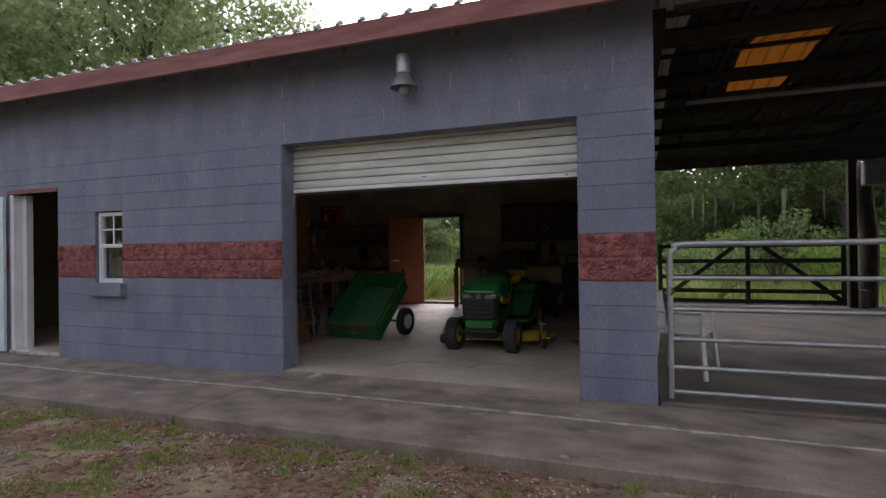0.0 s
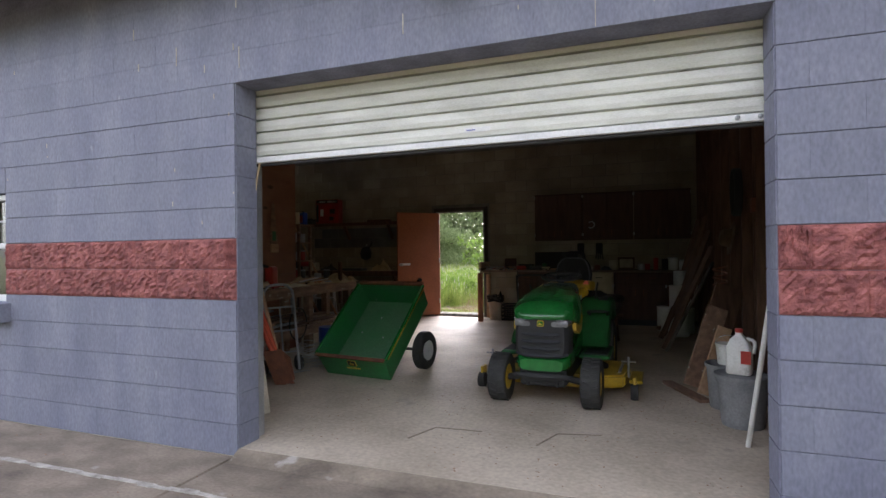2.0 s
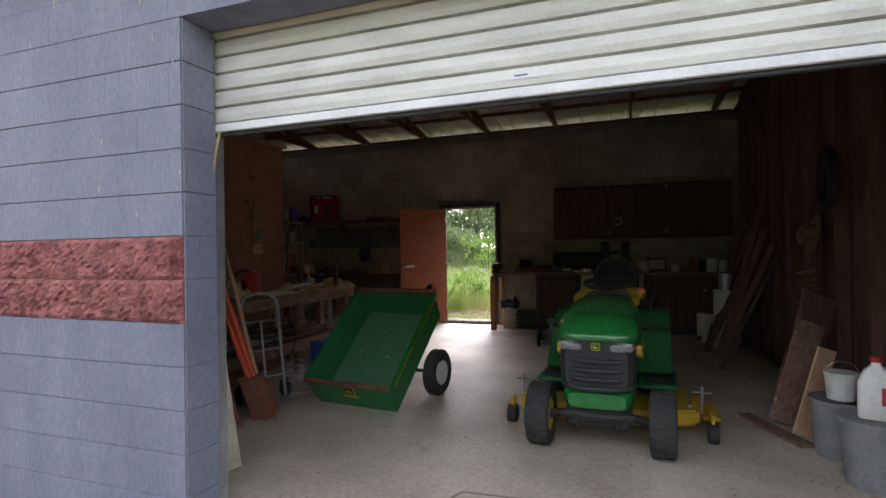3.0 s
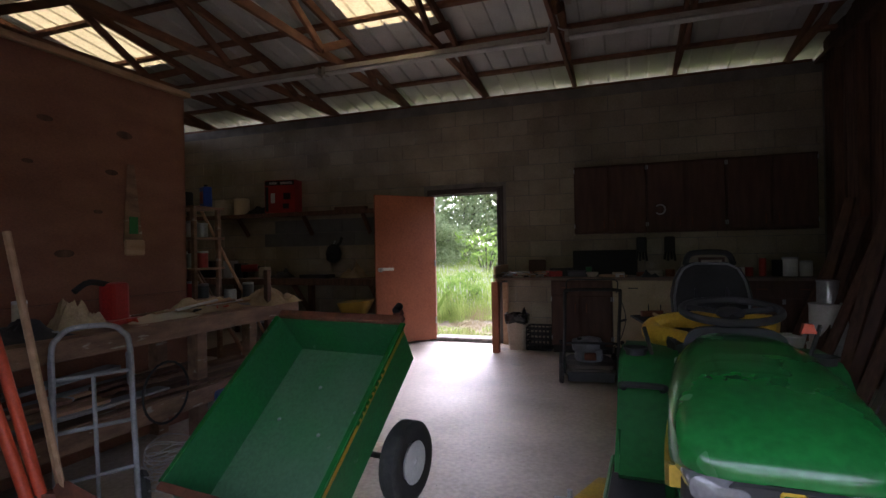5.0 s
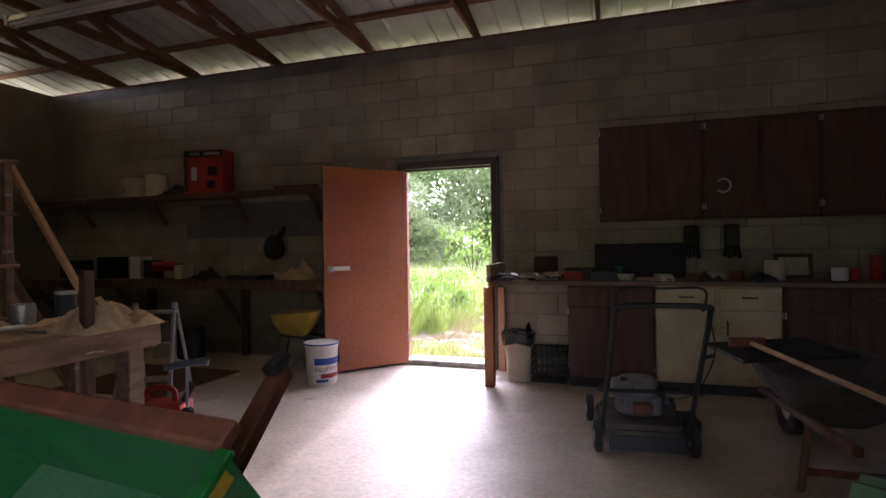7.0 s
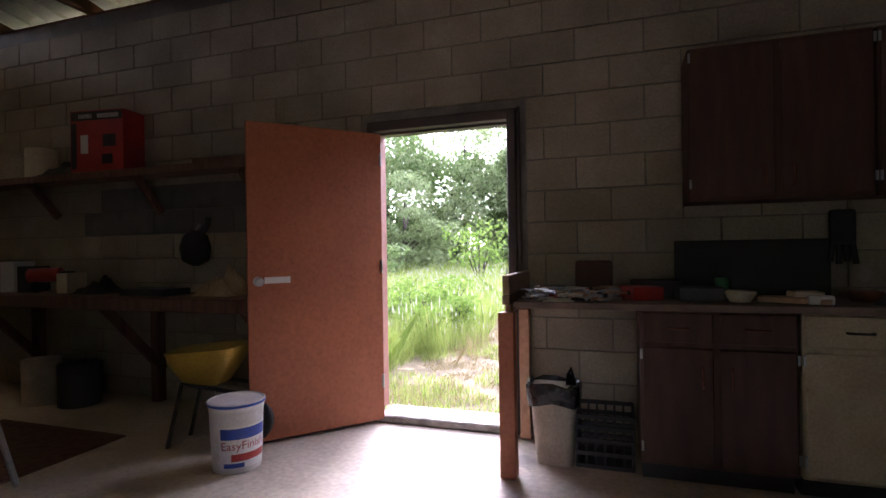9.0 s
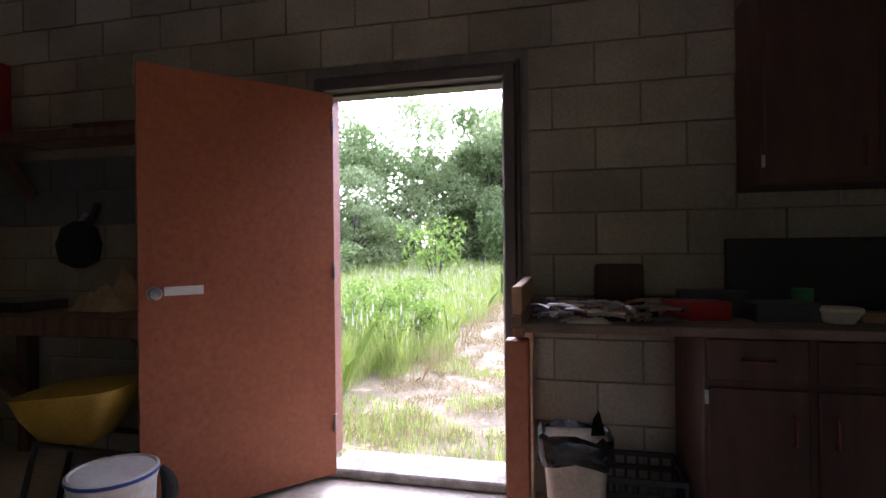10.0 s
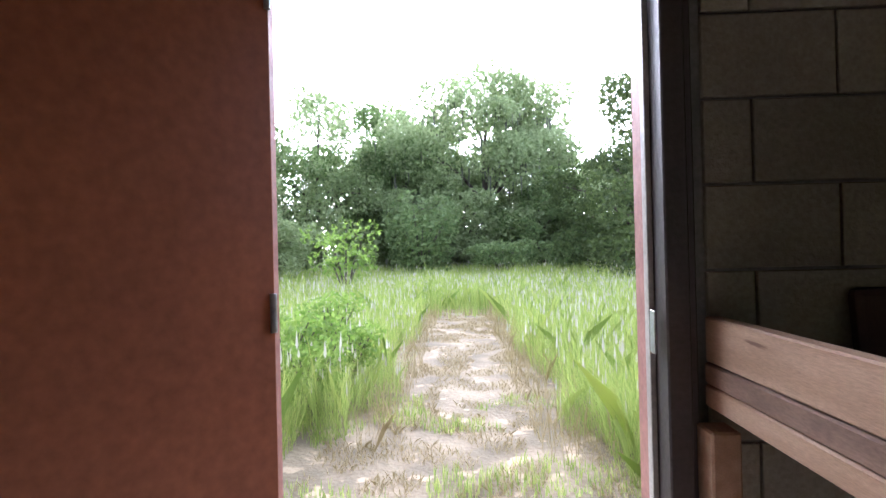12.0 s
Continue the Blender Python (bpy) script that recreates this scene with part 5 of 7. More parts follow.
# yellow hose lying over the tractor's dash
hose = thing("drain_hose", "thick yellow corrugated plastic hose looped across the tractor's seat", "hose")
pts = smooth_path([(2.040, 2.86, 0.945), (1.880, 2.93, 0.955), (1.720, 3.00, 0.945), (1.590, 3.06, 0.925), (1.505, 3.06, 0.895), (1.505, 2.96, 0.875), (1.580, 2.86, 0.875), (1.680, 2.74, 0.865), (1.780, 2.66, 0.850), (1.890, 2.66, 0.865), (1.970, 2.74, 0.900)], 7)
h = bmesh.new()
tube(pts, 0.048, h, 14)
part("coil", h, HOSE, hose, smooth=True)
for k in range(2, 68, 1):
    a, b = Vector(pts[k - 1]), Vector(pts[k + 1])
    mid, d = (a + b) / 2, (b - a).normalized()
    part("corrugation", tube([mid - d * 0.006, mid + d * 0.006], 0.0505, seg=14), HOSE, hose)

# ---- dump cart ----
def cart():
    m = pose(-0.214, 2.02, 0.095, 0, 0, -7.0) @ pose(0, 0, 0, 41.5, 0, 0)
    c = thing("dump_cart", "green steel dump cart tipped forward onto the concrete", "garden cart", m=m)
    W2, L, H, f, g = 0.392, 0.969, 0.274, 0.022, 0.004
    part("bed", box(-W2, W2, -0.06, L, -0.003, 0.0), GREENBED, c, "scuffed green bed")
    for s in (-1, 1):
        part("side", loft([[(s * W2, -0.06, 0), (s * (W2 + g), -0.06, 0), (s * (W2 + f + g), -f, H), (s * (W2 + f), -f, H)], [(s * W2, L, 0), (s * (W2 + g), L, 0), (s * (W2 + f + g), L + f, H), (s * (W2 + f), L + f, H)]]), GREENIN, c)
        part("side_lip", box(min(s * (W2 + f), s * (W2 + f + 0.03)), max(s * (W2 + f), s * (W2 + f + 0.03)), -f, L + f, H - 0.012, H + 0.004, 0.003), GREEN, c)
        st = part("stripe", box(min(s * (W2 + f + 0.007), s * (W2 + f + 0.011)), max(s * (W2 + f + 0.007), s * (W2 + f + 0.011)), 0.02, L, H - 0.055, H - 0.014), YELLOW, c, "yellow stripe with dark lettering bars")
        for k in range(9):
            y = 0.42 + k * 0.035
            part("lettering_bar", box(min(s * (W2 + f + 0.0115), s * (W2 + f + 0.0125)), max(s * (W2 + f + 0.0115), s * (W2 + f + 0.0125)), y, y + 0.022, H - 0.046, H - 0.022), GREEN, st)
    for y0, y1, dy in ((-0.06, -f, -g), (L, L + f, g)):
        part("end_panel", loft([[(-W2, y0, 0), (W2, y0, 0), (W2, y0 + dy, 0), (-W2, y0 + dy, 0)], [(-W2 - f, y1, H), (W2 + f, y1, H), (W2 + f, y1 + dy, H), (-W2 - f, y1 + dy, H)]]), GREENIN, c)
    part("front_rail", box(-W2 - 0.03, W2 + 0.03, -f - 0.035, -f + 0.004, H - 0.008, H + 0.010, 0.004), RUST, c, "rusted top rail")
    part("rear_rail", box(-W2 - 0.03, W2 + 0.03, L + f - 0.004, L + f + 0.045, H - 0.02, H + 0.012, 0.006), RUST, c, "rusted top rail")
    # emblem and bars on the front
    tilt = m.inverted()
    fm = Matrix.Translation((0, -0.0475, H * 0.5)) @ Matrix.Rotation(-math.atan2(0.06 - f, H), 4, "X")
    part("emblem", box(-0.052, 0.052, -0.002, 0.002, 0.015, 0.085, 0.006, m=fm), YELLOW, c, "yellow-edged dark emblem")
    part("emblem_field", box(-0.045, 0.045, -0.004, -0.002, 0.021, 0.079, 0.004, m=fm), BLACK, c)
    part("emblem_mark", prism([(-0.03, 0.035), (0.03, 0.035), (0.02, 0.052), (0.0, 0.05), (-0.012, 0.068), (-0.022, 0.05)], -0.006, -0.004, "y", m=fm), YELLOW, c)
    for k in range(8):
        x = -0.085 + k * 0.0215
        part("lettering_bar", box(x, x + 0.014, -0.002, 0.001, -0.028, -0.008, m=fm), YELLOW, c)
    part("sticker", box(W2 - 0.006 + 0.010, W2 + 0.006, 0.50, 0.56, 0.09, 0.14), WHITE, c, "small white paper sticker")
    for k in range(5):
        x, y = (-0.25, -0.1, 0.05, 0.2, 0.28)[k], (0.5, 0.72, 0.45, 0.6, 0.3)[k]
        part("bolt_head", lathe([(0.010, 0), (0.010, 0.004), (0.004, 0.006)], 10, m=pose(x, y, 0.0)), STEEL, c)
    # under-frame, axle and wheels, in world axes
    inv = m.inverted()
    for wx, wy in ((0.30, 2.50), (-0.72, 2.625)):
        ob = bmesh.new()
        mw = inv @ pose(wx, wy, FLOOR + 0.205, 0, 0, -7)
        tyre(0.205, 0.10, 0.105, 0, ob)
        bmesh.ops.transform(ob, matrix=mw, verts=ob.verts)
        w = part("wheel", ob, RUBBER, c, "black pneumatic tyre", True)
        part("rim", lathe([(0.107, -0.05), (0.097, -0.05), (0.088, -0.02), (0.03, -0.015), (0.026, -0.05), (0.01, -0.055), (0.01, 0.055), (0.026, 0.05), (0.03, 0.015), (0.088, 0.02), (0.097, 0.05), (0.107, 0.05)], 28, m=mw @ Matrix.Rotation(radians(90), 4, "Y")), WHITE, w, "white pressed rim", True)
    ax = bmesh.new()
    tube([inv @ Vector((0.30, 2.50, 0.255)), inv @ Vector((-0.72, 2.625, 0.255))], 0.016, ax)
    part("axle", ax, BLACK, c)
    for x in (-0.18, 0.18):
        part("frame_rail", box(x - 0.02, x + 0.02, 0.15, L - 0.05, -0.05, -0.004, 0.004), BLACK, c)
        part("axle_bracket", beam((x, 0.55, -0.03), inv @ Vector((-0.21 + x, 2.565 - 0.12 * x, 0.26)), 0.03, 0.03), BLACK, c)
    part("tongue", beam(inv @ Vector((0.10, 2.70, 0.78)), inv @ Vector((0.036, 3.02, 0.95)), 0.055, 0.04), RUST, c, "dark steel drawbar")
    part("hitch", tube([inv @ Vector((0.036, 2.97, 0.96)), inv @ Vector((0.036, 3.03, 0.985))], 0.024, seg=12), BLACK, c)
    return c
cart()

# ---- push mower ----
def mower():
    t = thing("push_mower", "dusty black walk-behind mower with an upright handle on the concrete", "lawn mower", m=pose(1.045, 5.06, 0, 0, 0, 7))
    d = bmesh.new()
    prism([(-0.24, 0.05), (-0.20, 0.0), (0.20, 0.0), (0.24, 0.05), (0.25, 0.45), (0.18, 0.62), (-0.18, 0.62), (-0.25, 0.45)], FLOOR + 0.05, FLOOR + 0.17, "z", d)
    bmesh.ops.bevel(d, geom=list(d.edges), offset=0.03, segments=2, affect="EDGES")
    part("deck", d, DUSTY, t, "dusty black steel deck", True)
    part("front_skirt", box(-0.21, 0.21, -0.02, 0.0, FLOOR + 0.03, FLOOR + 0.12, 0.006), CHARCOAL, t)
    part("engine", lathe([(0.12, 0), (0.135, 0.02), (0.135, 0.07), (0.12, 0.085), (0.11, 0.12)], 24, m=pose(0.0, 0.30, FLOOR + 0.17)), ENGINE, t, smooth=True)
    part("engine_block", box(-0.09, 0.12, 0.16, 0.30, FLOOR + 0.18, FLOOR + 0.30, 0.015), ENGINE, t)
    part("shroud", lathe([(0.125, 0), (0.13, 0.06), (0.115, 0.10), (0.05, 0.115)], 24, m=pose(0.0, 0.28, FLOOR + 0.285)), ENGINE, t, "grey cooling shroud", True)
    part("fuel_tank", box(-0.16, -0.03, 0.14, 0.34, FLOOR + 0.28, FLOOR + 0.38, 0.03, seg=2), ENGINE, t)
    part("fuel_cap", lathe([(0.022, 0), (0.022, 0.018), (0.01, 0.022)], 14, m=pose(-0.09, 0.22, FLOOR + 0.38)), BLACK, t)
    part("air_filter", box(0.06, 0.15, 0.20, 0.32, FLOOR + 0.25, FLOOR + 0.35, 0.012), BLACK, t)
    part("muffler", box(-0.05, 0.06, 0.11, 0.16, FLOOR + 0.2, FLOOR + 0.27, 0.01), RUST, t)
    for x in (-0.265, 0.265):
        for y in (0.04, 0.60):
            r = 0.09
            w = lathe([(0.03, -0.022), (r * 0.8, -0.024), (r, -0.016), (r, 0.016), (r * 0.8, 0.024), (0.03, 0.022)], 22, m=pose(x, y, FLOOR + r) @ Matrix.Rotation(radians(90), 4, "Y"))
            ob = part("wheel", w, RUBBER, t, "black moulded wheel", True)
            part("hub", lathe([(0.034, -0.024), (0.034, 0.024), (0.01, 0.028)], 14, m=pose(x, y, FLOOR + r) @ Matrix.Rotation(radians(90), 4, "Y")), WHITE if x < 0 else STEEL, ob)
    part("discharge_chute", box(0.24, 0.36, 0.22, 0.42, FLOOR + 0.06, FLOOR + 0.15, 0.012), BLACK, t)
    hw = 0.24
    part("lower_handle", tube(smooth_path([(-hw, 0.02, FLOOR + 0.10), (-hw, -0.03, 0.30), (-hw + 0.01, -0.24, 0.62), (-hw + 0.015, -0.42, 0.92), (-hw + 0.04, -0.455, 0.965), (0, -0.46, 0.972), (hw - 0.04, -0.455, 0.965), (hw - 0.015, -0.42, 0.92), (hw - 0.01, -0.24, 0.62), (hw, -0.03, 0.30), (hw, 0.02, FLOOR + 0.10)], 6), 0.014, seg=10), BLACK, t, "black tube handle", True)
    part("bail", tube(smooth_path([(-hw + 0.035, -0.42, 0.94), (-hw + 0.04, -0.455, 1.05), (0, -0.46, 1.055), (hw - 0.05, -0.455, 1.05), (hw - 0.045, -0.42, 0.94)], 5), 0.006, seg=8), BLACK, t, "thin bail bar", True)
    part("cross_bar", tube([(-hw, -0.13, 0.46), (hw, -0.13, 0.46)], 0.011, seg=8), BLACK, t)
    for s in (-1, 1):
        part("knob", lathe([(0.018, 0), (0.022, 0.012), (0.014, 0.03)], 12, m=pose(s * (hw + 0.012), -0.14, 0.47) @ Matrix.Rotation(radians(90 * s), 4, "Y")), BLACK, t)
    part("pull_grip", tube([(hw - 0.005, -0.27, 0.68), (hw + 0.05, -0.28, 0.70)], 0.010, seg=8), BLACK, t)
    part("cable", tube(smooth_path([(hw - 0.03, -0.44, 0.94), (hw + 0.04, -0.30, 0.70), (hw - 0.02, -0.10, 0.44), (0.1, 0.20, 0.34)], 6), 0.004, seg=6), BLACK, t)
    return t
mower()

# ---- wheelbarrow with a mesh screen and tools in it ----
def wheelbarrow():
    t = thing("wheelbarrow", "old black wheelbarrow with timber handles on the concrete", "wheelbarrow", m=pose(1.97, 5.08, 0, 0, 0, 2))
    def ring(hw, y0, y1, z):
        n = 20
        return [((hw if math.cos(a) > 0 else hw) * math.copysign(abs(math.cos(a)) ** 0.5, math.cos(a)), (y0 + y1) / 2 + (y1 - y0) / 2 * math.copysign(abs(math.sin(a)) ** 0.5, math.sin(a)), z + 0.02 * math.sin(a)) for a in (2 * math.pi * k / n for k in range(n))]
    b = bmesh.new()
    rings = [[b.verts.new(p) for p in r] for r in (ring(0.16, -0.1, 0.35, 0.36), ring(0.25, -0.25, 0.45, 0.47), ring(0.33, -0.36, 0.56, 0.62), ring(0.345, -0.375, 0.575, 0.62), ring(0.265, -0.26, 0.46, 0.455), ring(0.16, -0.1, 0.35, 0.345))]
    for r, s in zip(rings, rings[1:]):
        for i in range(20):
            b.faces.new((r[i], r[(i + 1) % 20], s[(i + 1) % 20], s[i]))
    b.faces.new(rings[0])
    b.faces.new(rings[-1][::-1])
    part("tray", b, DUSTY, t, "dull grey-brown steel tray", True)
    for s in (-1, 1):
        part("handle", beam((s * 0.14, 0.72, 0.30), (s * 0.29, -0.95, 0.50), 0.038, 0.038), STUD, t, "weathered timber handle")
        part("leg", beam((s * 0.22, -0.30, 0.40), (s * 0.25, -0.28, FLOOR + 0.01), 0.035, 0.03), STUD, t)
    part("leg_brace", beam((-0.24, -0.285, 0.16), (0.24, -0.285, 0.16), 0.03, 0.03), RUST, t)
    w = bmesh.new()
    tyre(0.19, 0.09, 0.10, 18, w)
    bmesh.ops.transform(w, matrix=pose(0, 0.62, FLOOR + 0.19), verts=w.verts)
    ob = part("wheel", w, RUBBER, t, "black pneumatic tyre", True)
    part("rim", lathe([(0.10, -0.03), (0.08, -0.01), (0.02, -0.03), (0.02, 0.03), (0.08, 0.01), (0.10, 0.03)], 20, m=pose(0, 0.62, FLOOR + 0.19) @ Matrix.Rotation(radians(90), 4, "Y")), WHITE, ob)
    return t
wheelbarrow()
scr = thing("mesh_screen", "black wire mesh screen laid across the wheelbarrow", "screen")
SM = pose(1.74, 5.20, 0.672, 2, -3, 15) @ Matrix.Diagonal((0.78, 0.78, 1, 1))
for k in range(17):
    x = -0.36 + k * 0.045
    part("wire", tube([SM @ Vector((x, -0.26, 0)), SM @ Vector((x * 0.98, 0.26, 0))], 0.004, seg=5), BLACK, scr)
for k in range(13):
    y = -0.26 + k * 0.0433
    part("wire", tube([SM @ Vector((-0.36, y, 0.004)), SM @ Vector((0.36, y, 0.004))], 0.004, seg=5), BLACK, scr)
part("rim", tube([SM @ Vector(p) for p in ((-0.37, -0.27, 0), (0.37, -0.27, 0), (0.37, 0.27, 0), (-0.37, 0.27, 0))], 0.010, seg=6, closed=True), BLACK, scr)
shaft = thing("long_handled_tool", "long wooden tool handle lying across the wheelbarrow", "tool")
part("handle", tube([(1.60, 5.12, 0.715), (1.95, 4.24, 0.62)], 0.015, seg=8), PALEWOOD, shaft)
part("head", box(-0.10, 0.10, -0.02, 0.02, -0.02, 0.03, 0.005, m=pose(1.585, 5.16, 0.71, 0, 0, 20)), RUST, shaft)

# ---- counter, cabinets and shelves along the back wall ----
def cabinet(x0, x1, y0, y1, z0, z1, doors, material, label, name, drawers=0, handle="pull", toe=True):
    t = thing(name, label, "cabinet", m=pose(x0, y0, 0))
    w, d = x1 - x0, y1 - y0
    part("body", box(0.003, w - 0.003, 0.02, d, z0, z1, 0.003), material, t)
    if toe:
        part("toe_kick", box(0.01, w - 0.01, 0.09, d, FLOOR, z0 - 0.002, 0.002), BLACK, t)
    dz = z1 - 0.17 if drawers else z1
    for k in range(doors):
        a, b = w * k / doors + 0.014, w * (k + 1) / doors - 0.014
        dr = part("door", box(a, b, 0.0, 0.018, z0 + 0.02, dz - 0.02, 0.005), material, t)
        hx = b - 0.05 if k % 2 == 0 else a + 0.05
        hz = z0 + 0.12 if not toe else dz - 0.16
        part("handle", tube(smooth_path([(hx, 0.0, hz - 0.05), (hx, -0.022, hz - 0.04), (hx, -0.022, hz + 0.04), (hx, 0.0, hz + 0.05)], 3), 0.006, seg=8), BLACK if material is not CABBROWN else RUST, dr, "dark metal pull")
        for z in (z0 + 0.07, dz - 0.08):
            hxx = a - 0.006 if k % 2 == 0 else b + 0.006
            part("hinge", box(hxx - 0.006, hxx + 0.006, -0.006, 0.004, z, z + 0.05, 0.001), STEEL, dr)
    for k in range(drawers):
        a, b = w * k / drawers + 0.014, w * (k + 1) / drawers - 0.014
        dr = part("drawer", box(a, b, 0.0, 0.018, dz + 0.005, z1 - 0.015, 0.005), material, t)
        m = (a + b) / 2
        part("handle", tube(smooth_path([(m - 0.05, 0.0, dz + 0.08), (m - 0.04, -0.02, dz + 0.08), (m + 0.04, -0.02, dz + 0.08), (m + 0.05, 0.0, dz + 0.08)], 3), 0.006, seg=8), BLACK if material is not CABBROWN else RUST, dr, "dark metal pull")
    return t
TOP = 0.972
cabinet(0.50, 1.205, 6.43, 6.96, 0.15, TOP - 0.035, 2, CABBROWN, "dark brown wooden base cabinet under the counter", "base_cabinet", 2)
cabinet(1.21, 2.115, 6.43, 6.96, 0.15, TOP - 0.035, 2, CREAM, "chipped cream base cabinet under the counter", "base_cabinet", 2)
cabinet(2.12, 3.34, 6.43, 6.96, 0.15, TOP - 0.035, 3, CABBROWN, "dark brown wooden base cabinet under the counter", "base_cabinet", 3)
for a, b in ((0.77, 1.61), (1.613, 2.45), (2.453, 3.34)):
    cabinet(a, b, 6.67, 6.98, 1.49, 2.315, 2, CABBROWN, "dark brown wall cabinet on the block wall", "wall_cabinet", toe=False)
ct = thing("worktop", "grimy timber worktop over the base cabinets", "worktop")
part("board", box(-0.13, 3.36, 6.36, 6.975, TOP - 0.034, TOP, 0.004), COUNTER, ct)
part("front_edge", box(-0.13, 3.36, 6.335, 6.358, TOP - 0.032, TOP + 0.003, 0.004), COUNTER, ct)
part("post", box(-0.20, -0.115, 6.28, 6.358, FLOOR, TOP - 0.052, 0.005), DOORBROWN, ct, "red-brown timber post")
part("rear_post", box(-0.20, -0.135, 6.88, 6.955, FLOOR, TOP - 0.10, 0.005), PALEWOOD, ct, "orange-brown timber post")
part("end_board", box(-0.175, -0.137, 6.29, 6.955, 1.012, 1.115, 0.004), PALEWOOD, ct, "pale knotty end board")
part("end_rail", box(-0.178, -0.137, 6.29, 6.955, 0.962, 1.010, 0.004), BENCHWOOD, ct, "rough dark rail")
part("end_brace", box(-0.178, -0.14, 6.36, 6.955, 0.910, 0.960, 0.004), PALEWOOD, ct)
part("splash_board", box(0.72, 1.50, 6.955, 6.98, TOP, 1.285, 0.003), BLACK, ct, "black board against the wall")

def jar(name, x, y, z, r, h, material, label, cat, lid=None, lid_label="", taper=1.0):
    t = thing(name, label, cat, m=pose(x, y, z))
    part("body", lathe([(r * 0.94 * taper, 0), (r * taper, 0.006), (r, h - 0.01), (r * 0.96, h)], 22), material, t, smooth=True)
    if lid:
        part("lid", lathe([(r * 1.03, 0), (r * 1.04, 0.004), (r * 1.04, 0.014), (r * 0.9, 0.017)], 22, m=pose(0, 0, h)), lid, t, lid_label, True)
    return t
def carton(name, x, y, z, w, d, h, turn, material, label, cat, bands=()):
    t = thing(name, label, cat, m=pose(x, y, z, 0, 0, turn))
    part("body", box(-w / 2, w / 2, -d / 2, d / 2, 0, h, 0.003), material, t)
    for m, (a, b, c, e) in bands:
        part("print", box(-w / 2 + a * w, -w / 2 + b * w, -d / 2 - 0.002, -d / 2 - 0.0005, c * h, e * h), m, t)
    return t
def heap(name, x, y, z, w, d, h, material, label, cat, seed=0, n=24):
    """A crumpled heap."""
    bm = bmesh.new()
    g = []
    for j in range(n + 1):
        row = []
        for i in range(n + 1):
            u, v = i / n * 2 - 1, j / n * 2 - 1
            edge = max(0, 1 - (u * u) ** 1.5) * max(0, 1 - (v * v) ** 1.5)
            zz = h * edge * (0.55 + 0.75 * noise.noise((u * 1.7 + seed, v * 1.7, seed)) + 0.32 * noise.noise((u * 4.5, v * 4.5 + seed, 1)) + 0.14 * noise.noise((u * 10, v * 10, seed)))
            row.append(bm.verts.new((w / 2 * u * (1 + 0.12 * noise.noise((v * 3, seed, 0))), d / 2 * v * (1 + 0.12 * noise.noise((u * 3, seed, 4))), max(zz, 0.002 if edge > 0 else 0))))
        g.append(row)
    for j in range(n):
        for i in range(n):
            bm.faces.new((g[j][i], g[j][i + 1], g[j + 1][i + 1], g[j + 1][i]))
    ob = put(name, bm, material, smooth=True)
    ob.matrix_world = pose(x, y, z)
    return tagged(ob, label, cat)

r5 = random.Random(11)
# tools and wire on the counter's end
for k in range(80):
    x, y = r5.uniform(-0.09, 0.40), r5.uniform(6.40, 6.75)
    a = r5.uniform(0, 3.14)
    ln = r5.uniform(0.05, 0.16)
    z = TOP + 0.010 + 0.045 * r5.random() ** 2
    dx, dy = ln / 2 * math.cos(a), ln / 2 * math.sin(a)
    hk = thing("hand_tool", "small dusty steel hand tool on the worktop", "tool", "tools on the worktop")
    part("shank", tube([(x - dx, y - dy, z), (x, y, z + 0.006), (x + dx, y + dy, z)], r5.uniform(0.005, 0.011), seg=6), (STEEL, PALEWOOD, BINBEIGE, STEEL)[k % 4], hk)
    if k % 3 == 0:
        part("grip", tube([(x + dx, y + dy, z), (x + dx * 1.7, y + dy * 1.7, z)], 0.011, seg=8), (BLACK, PALEWOOD, REDP)[(k // 3) % 3], hk)
heap("rag", 0.16, 6.55, TOP, 0.22, 0.18, 0.05, BLACK, "oily black rag on the worktop", "rag", 3)
heap("rag", 0.10, 6.42, TOP, 0.16, 0.08, 0.02, PAPER, "yellowed leather scrap on the worktop", "rag", 5)
b = thing("cutting_board", "dark wooden board leaning on the block wall", "board", m=pose(0.26, 6.93, TOP + 0.003, -6, 0, 0))
part("panel", box(-0.11, 0.11, -0.012, 0.012, 0, 0.20, 0.02, seg=2), CABBROWN, b)
carton("tool_case", 0.52, 6.62, TOP, 0.16, 0.20, 0.07, 20, REDP, "red steel box on the worktop", "case")
carton("tool_case", 0.60, 6.72, TOP, 0.26, 0.14, 0.10, -8, BLACK, "black plastic case on the worktop", "case")
carton("tray", 0.80, 6.60, TOP, 0.22, 0.16, 0.07, 5, CHARCOAL, "grey plastic tray on the worktop", "tray")
jar("cup", 0.93, 6.72, TOP, 0.038, 0.11, GREENIN, "green plastic cup on the worktop", "cup", taper=0.8)
jar("bowl", 0.98, 6.55, TOP, 0.075, 0.055, PAPER, "pale plastic bowl on the worktop", "bowl", taper=0.65)
carton("board_offcut", 1.22, 6.55, TOP, 0.30, 0.12, 0.025, -25, PALEWOOD, "pale wooden offcut on the worktop", "offcut")
carton("carton", 1.28, 6.62, TOP, 0.13, 0.10, 0.05, 8, PAPER, "white cardboard box on the worktop", "box")
carton("carton", 1.30, 6.48, TOP, 0.10, 0.06, 0.04, -5, WHITE, "white cardboard box on the worktop", "box")
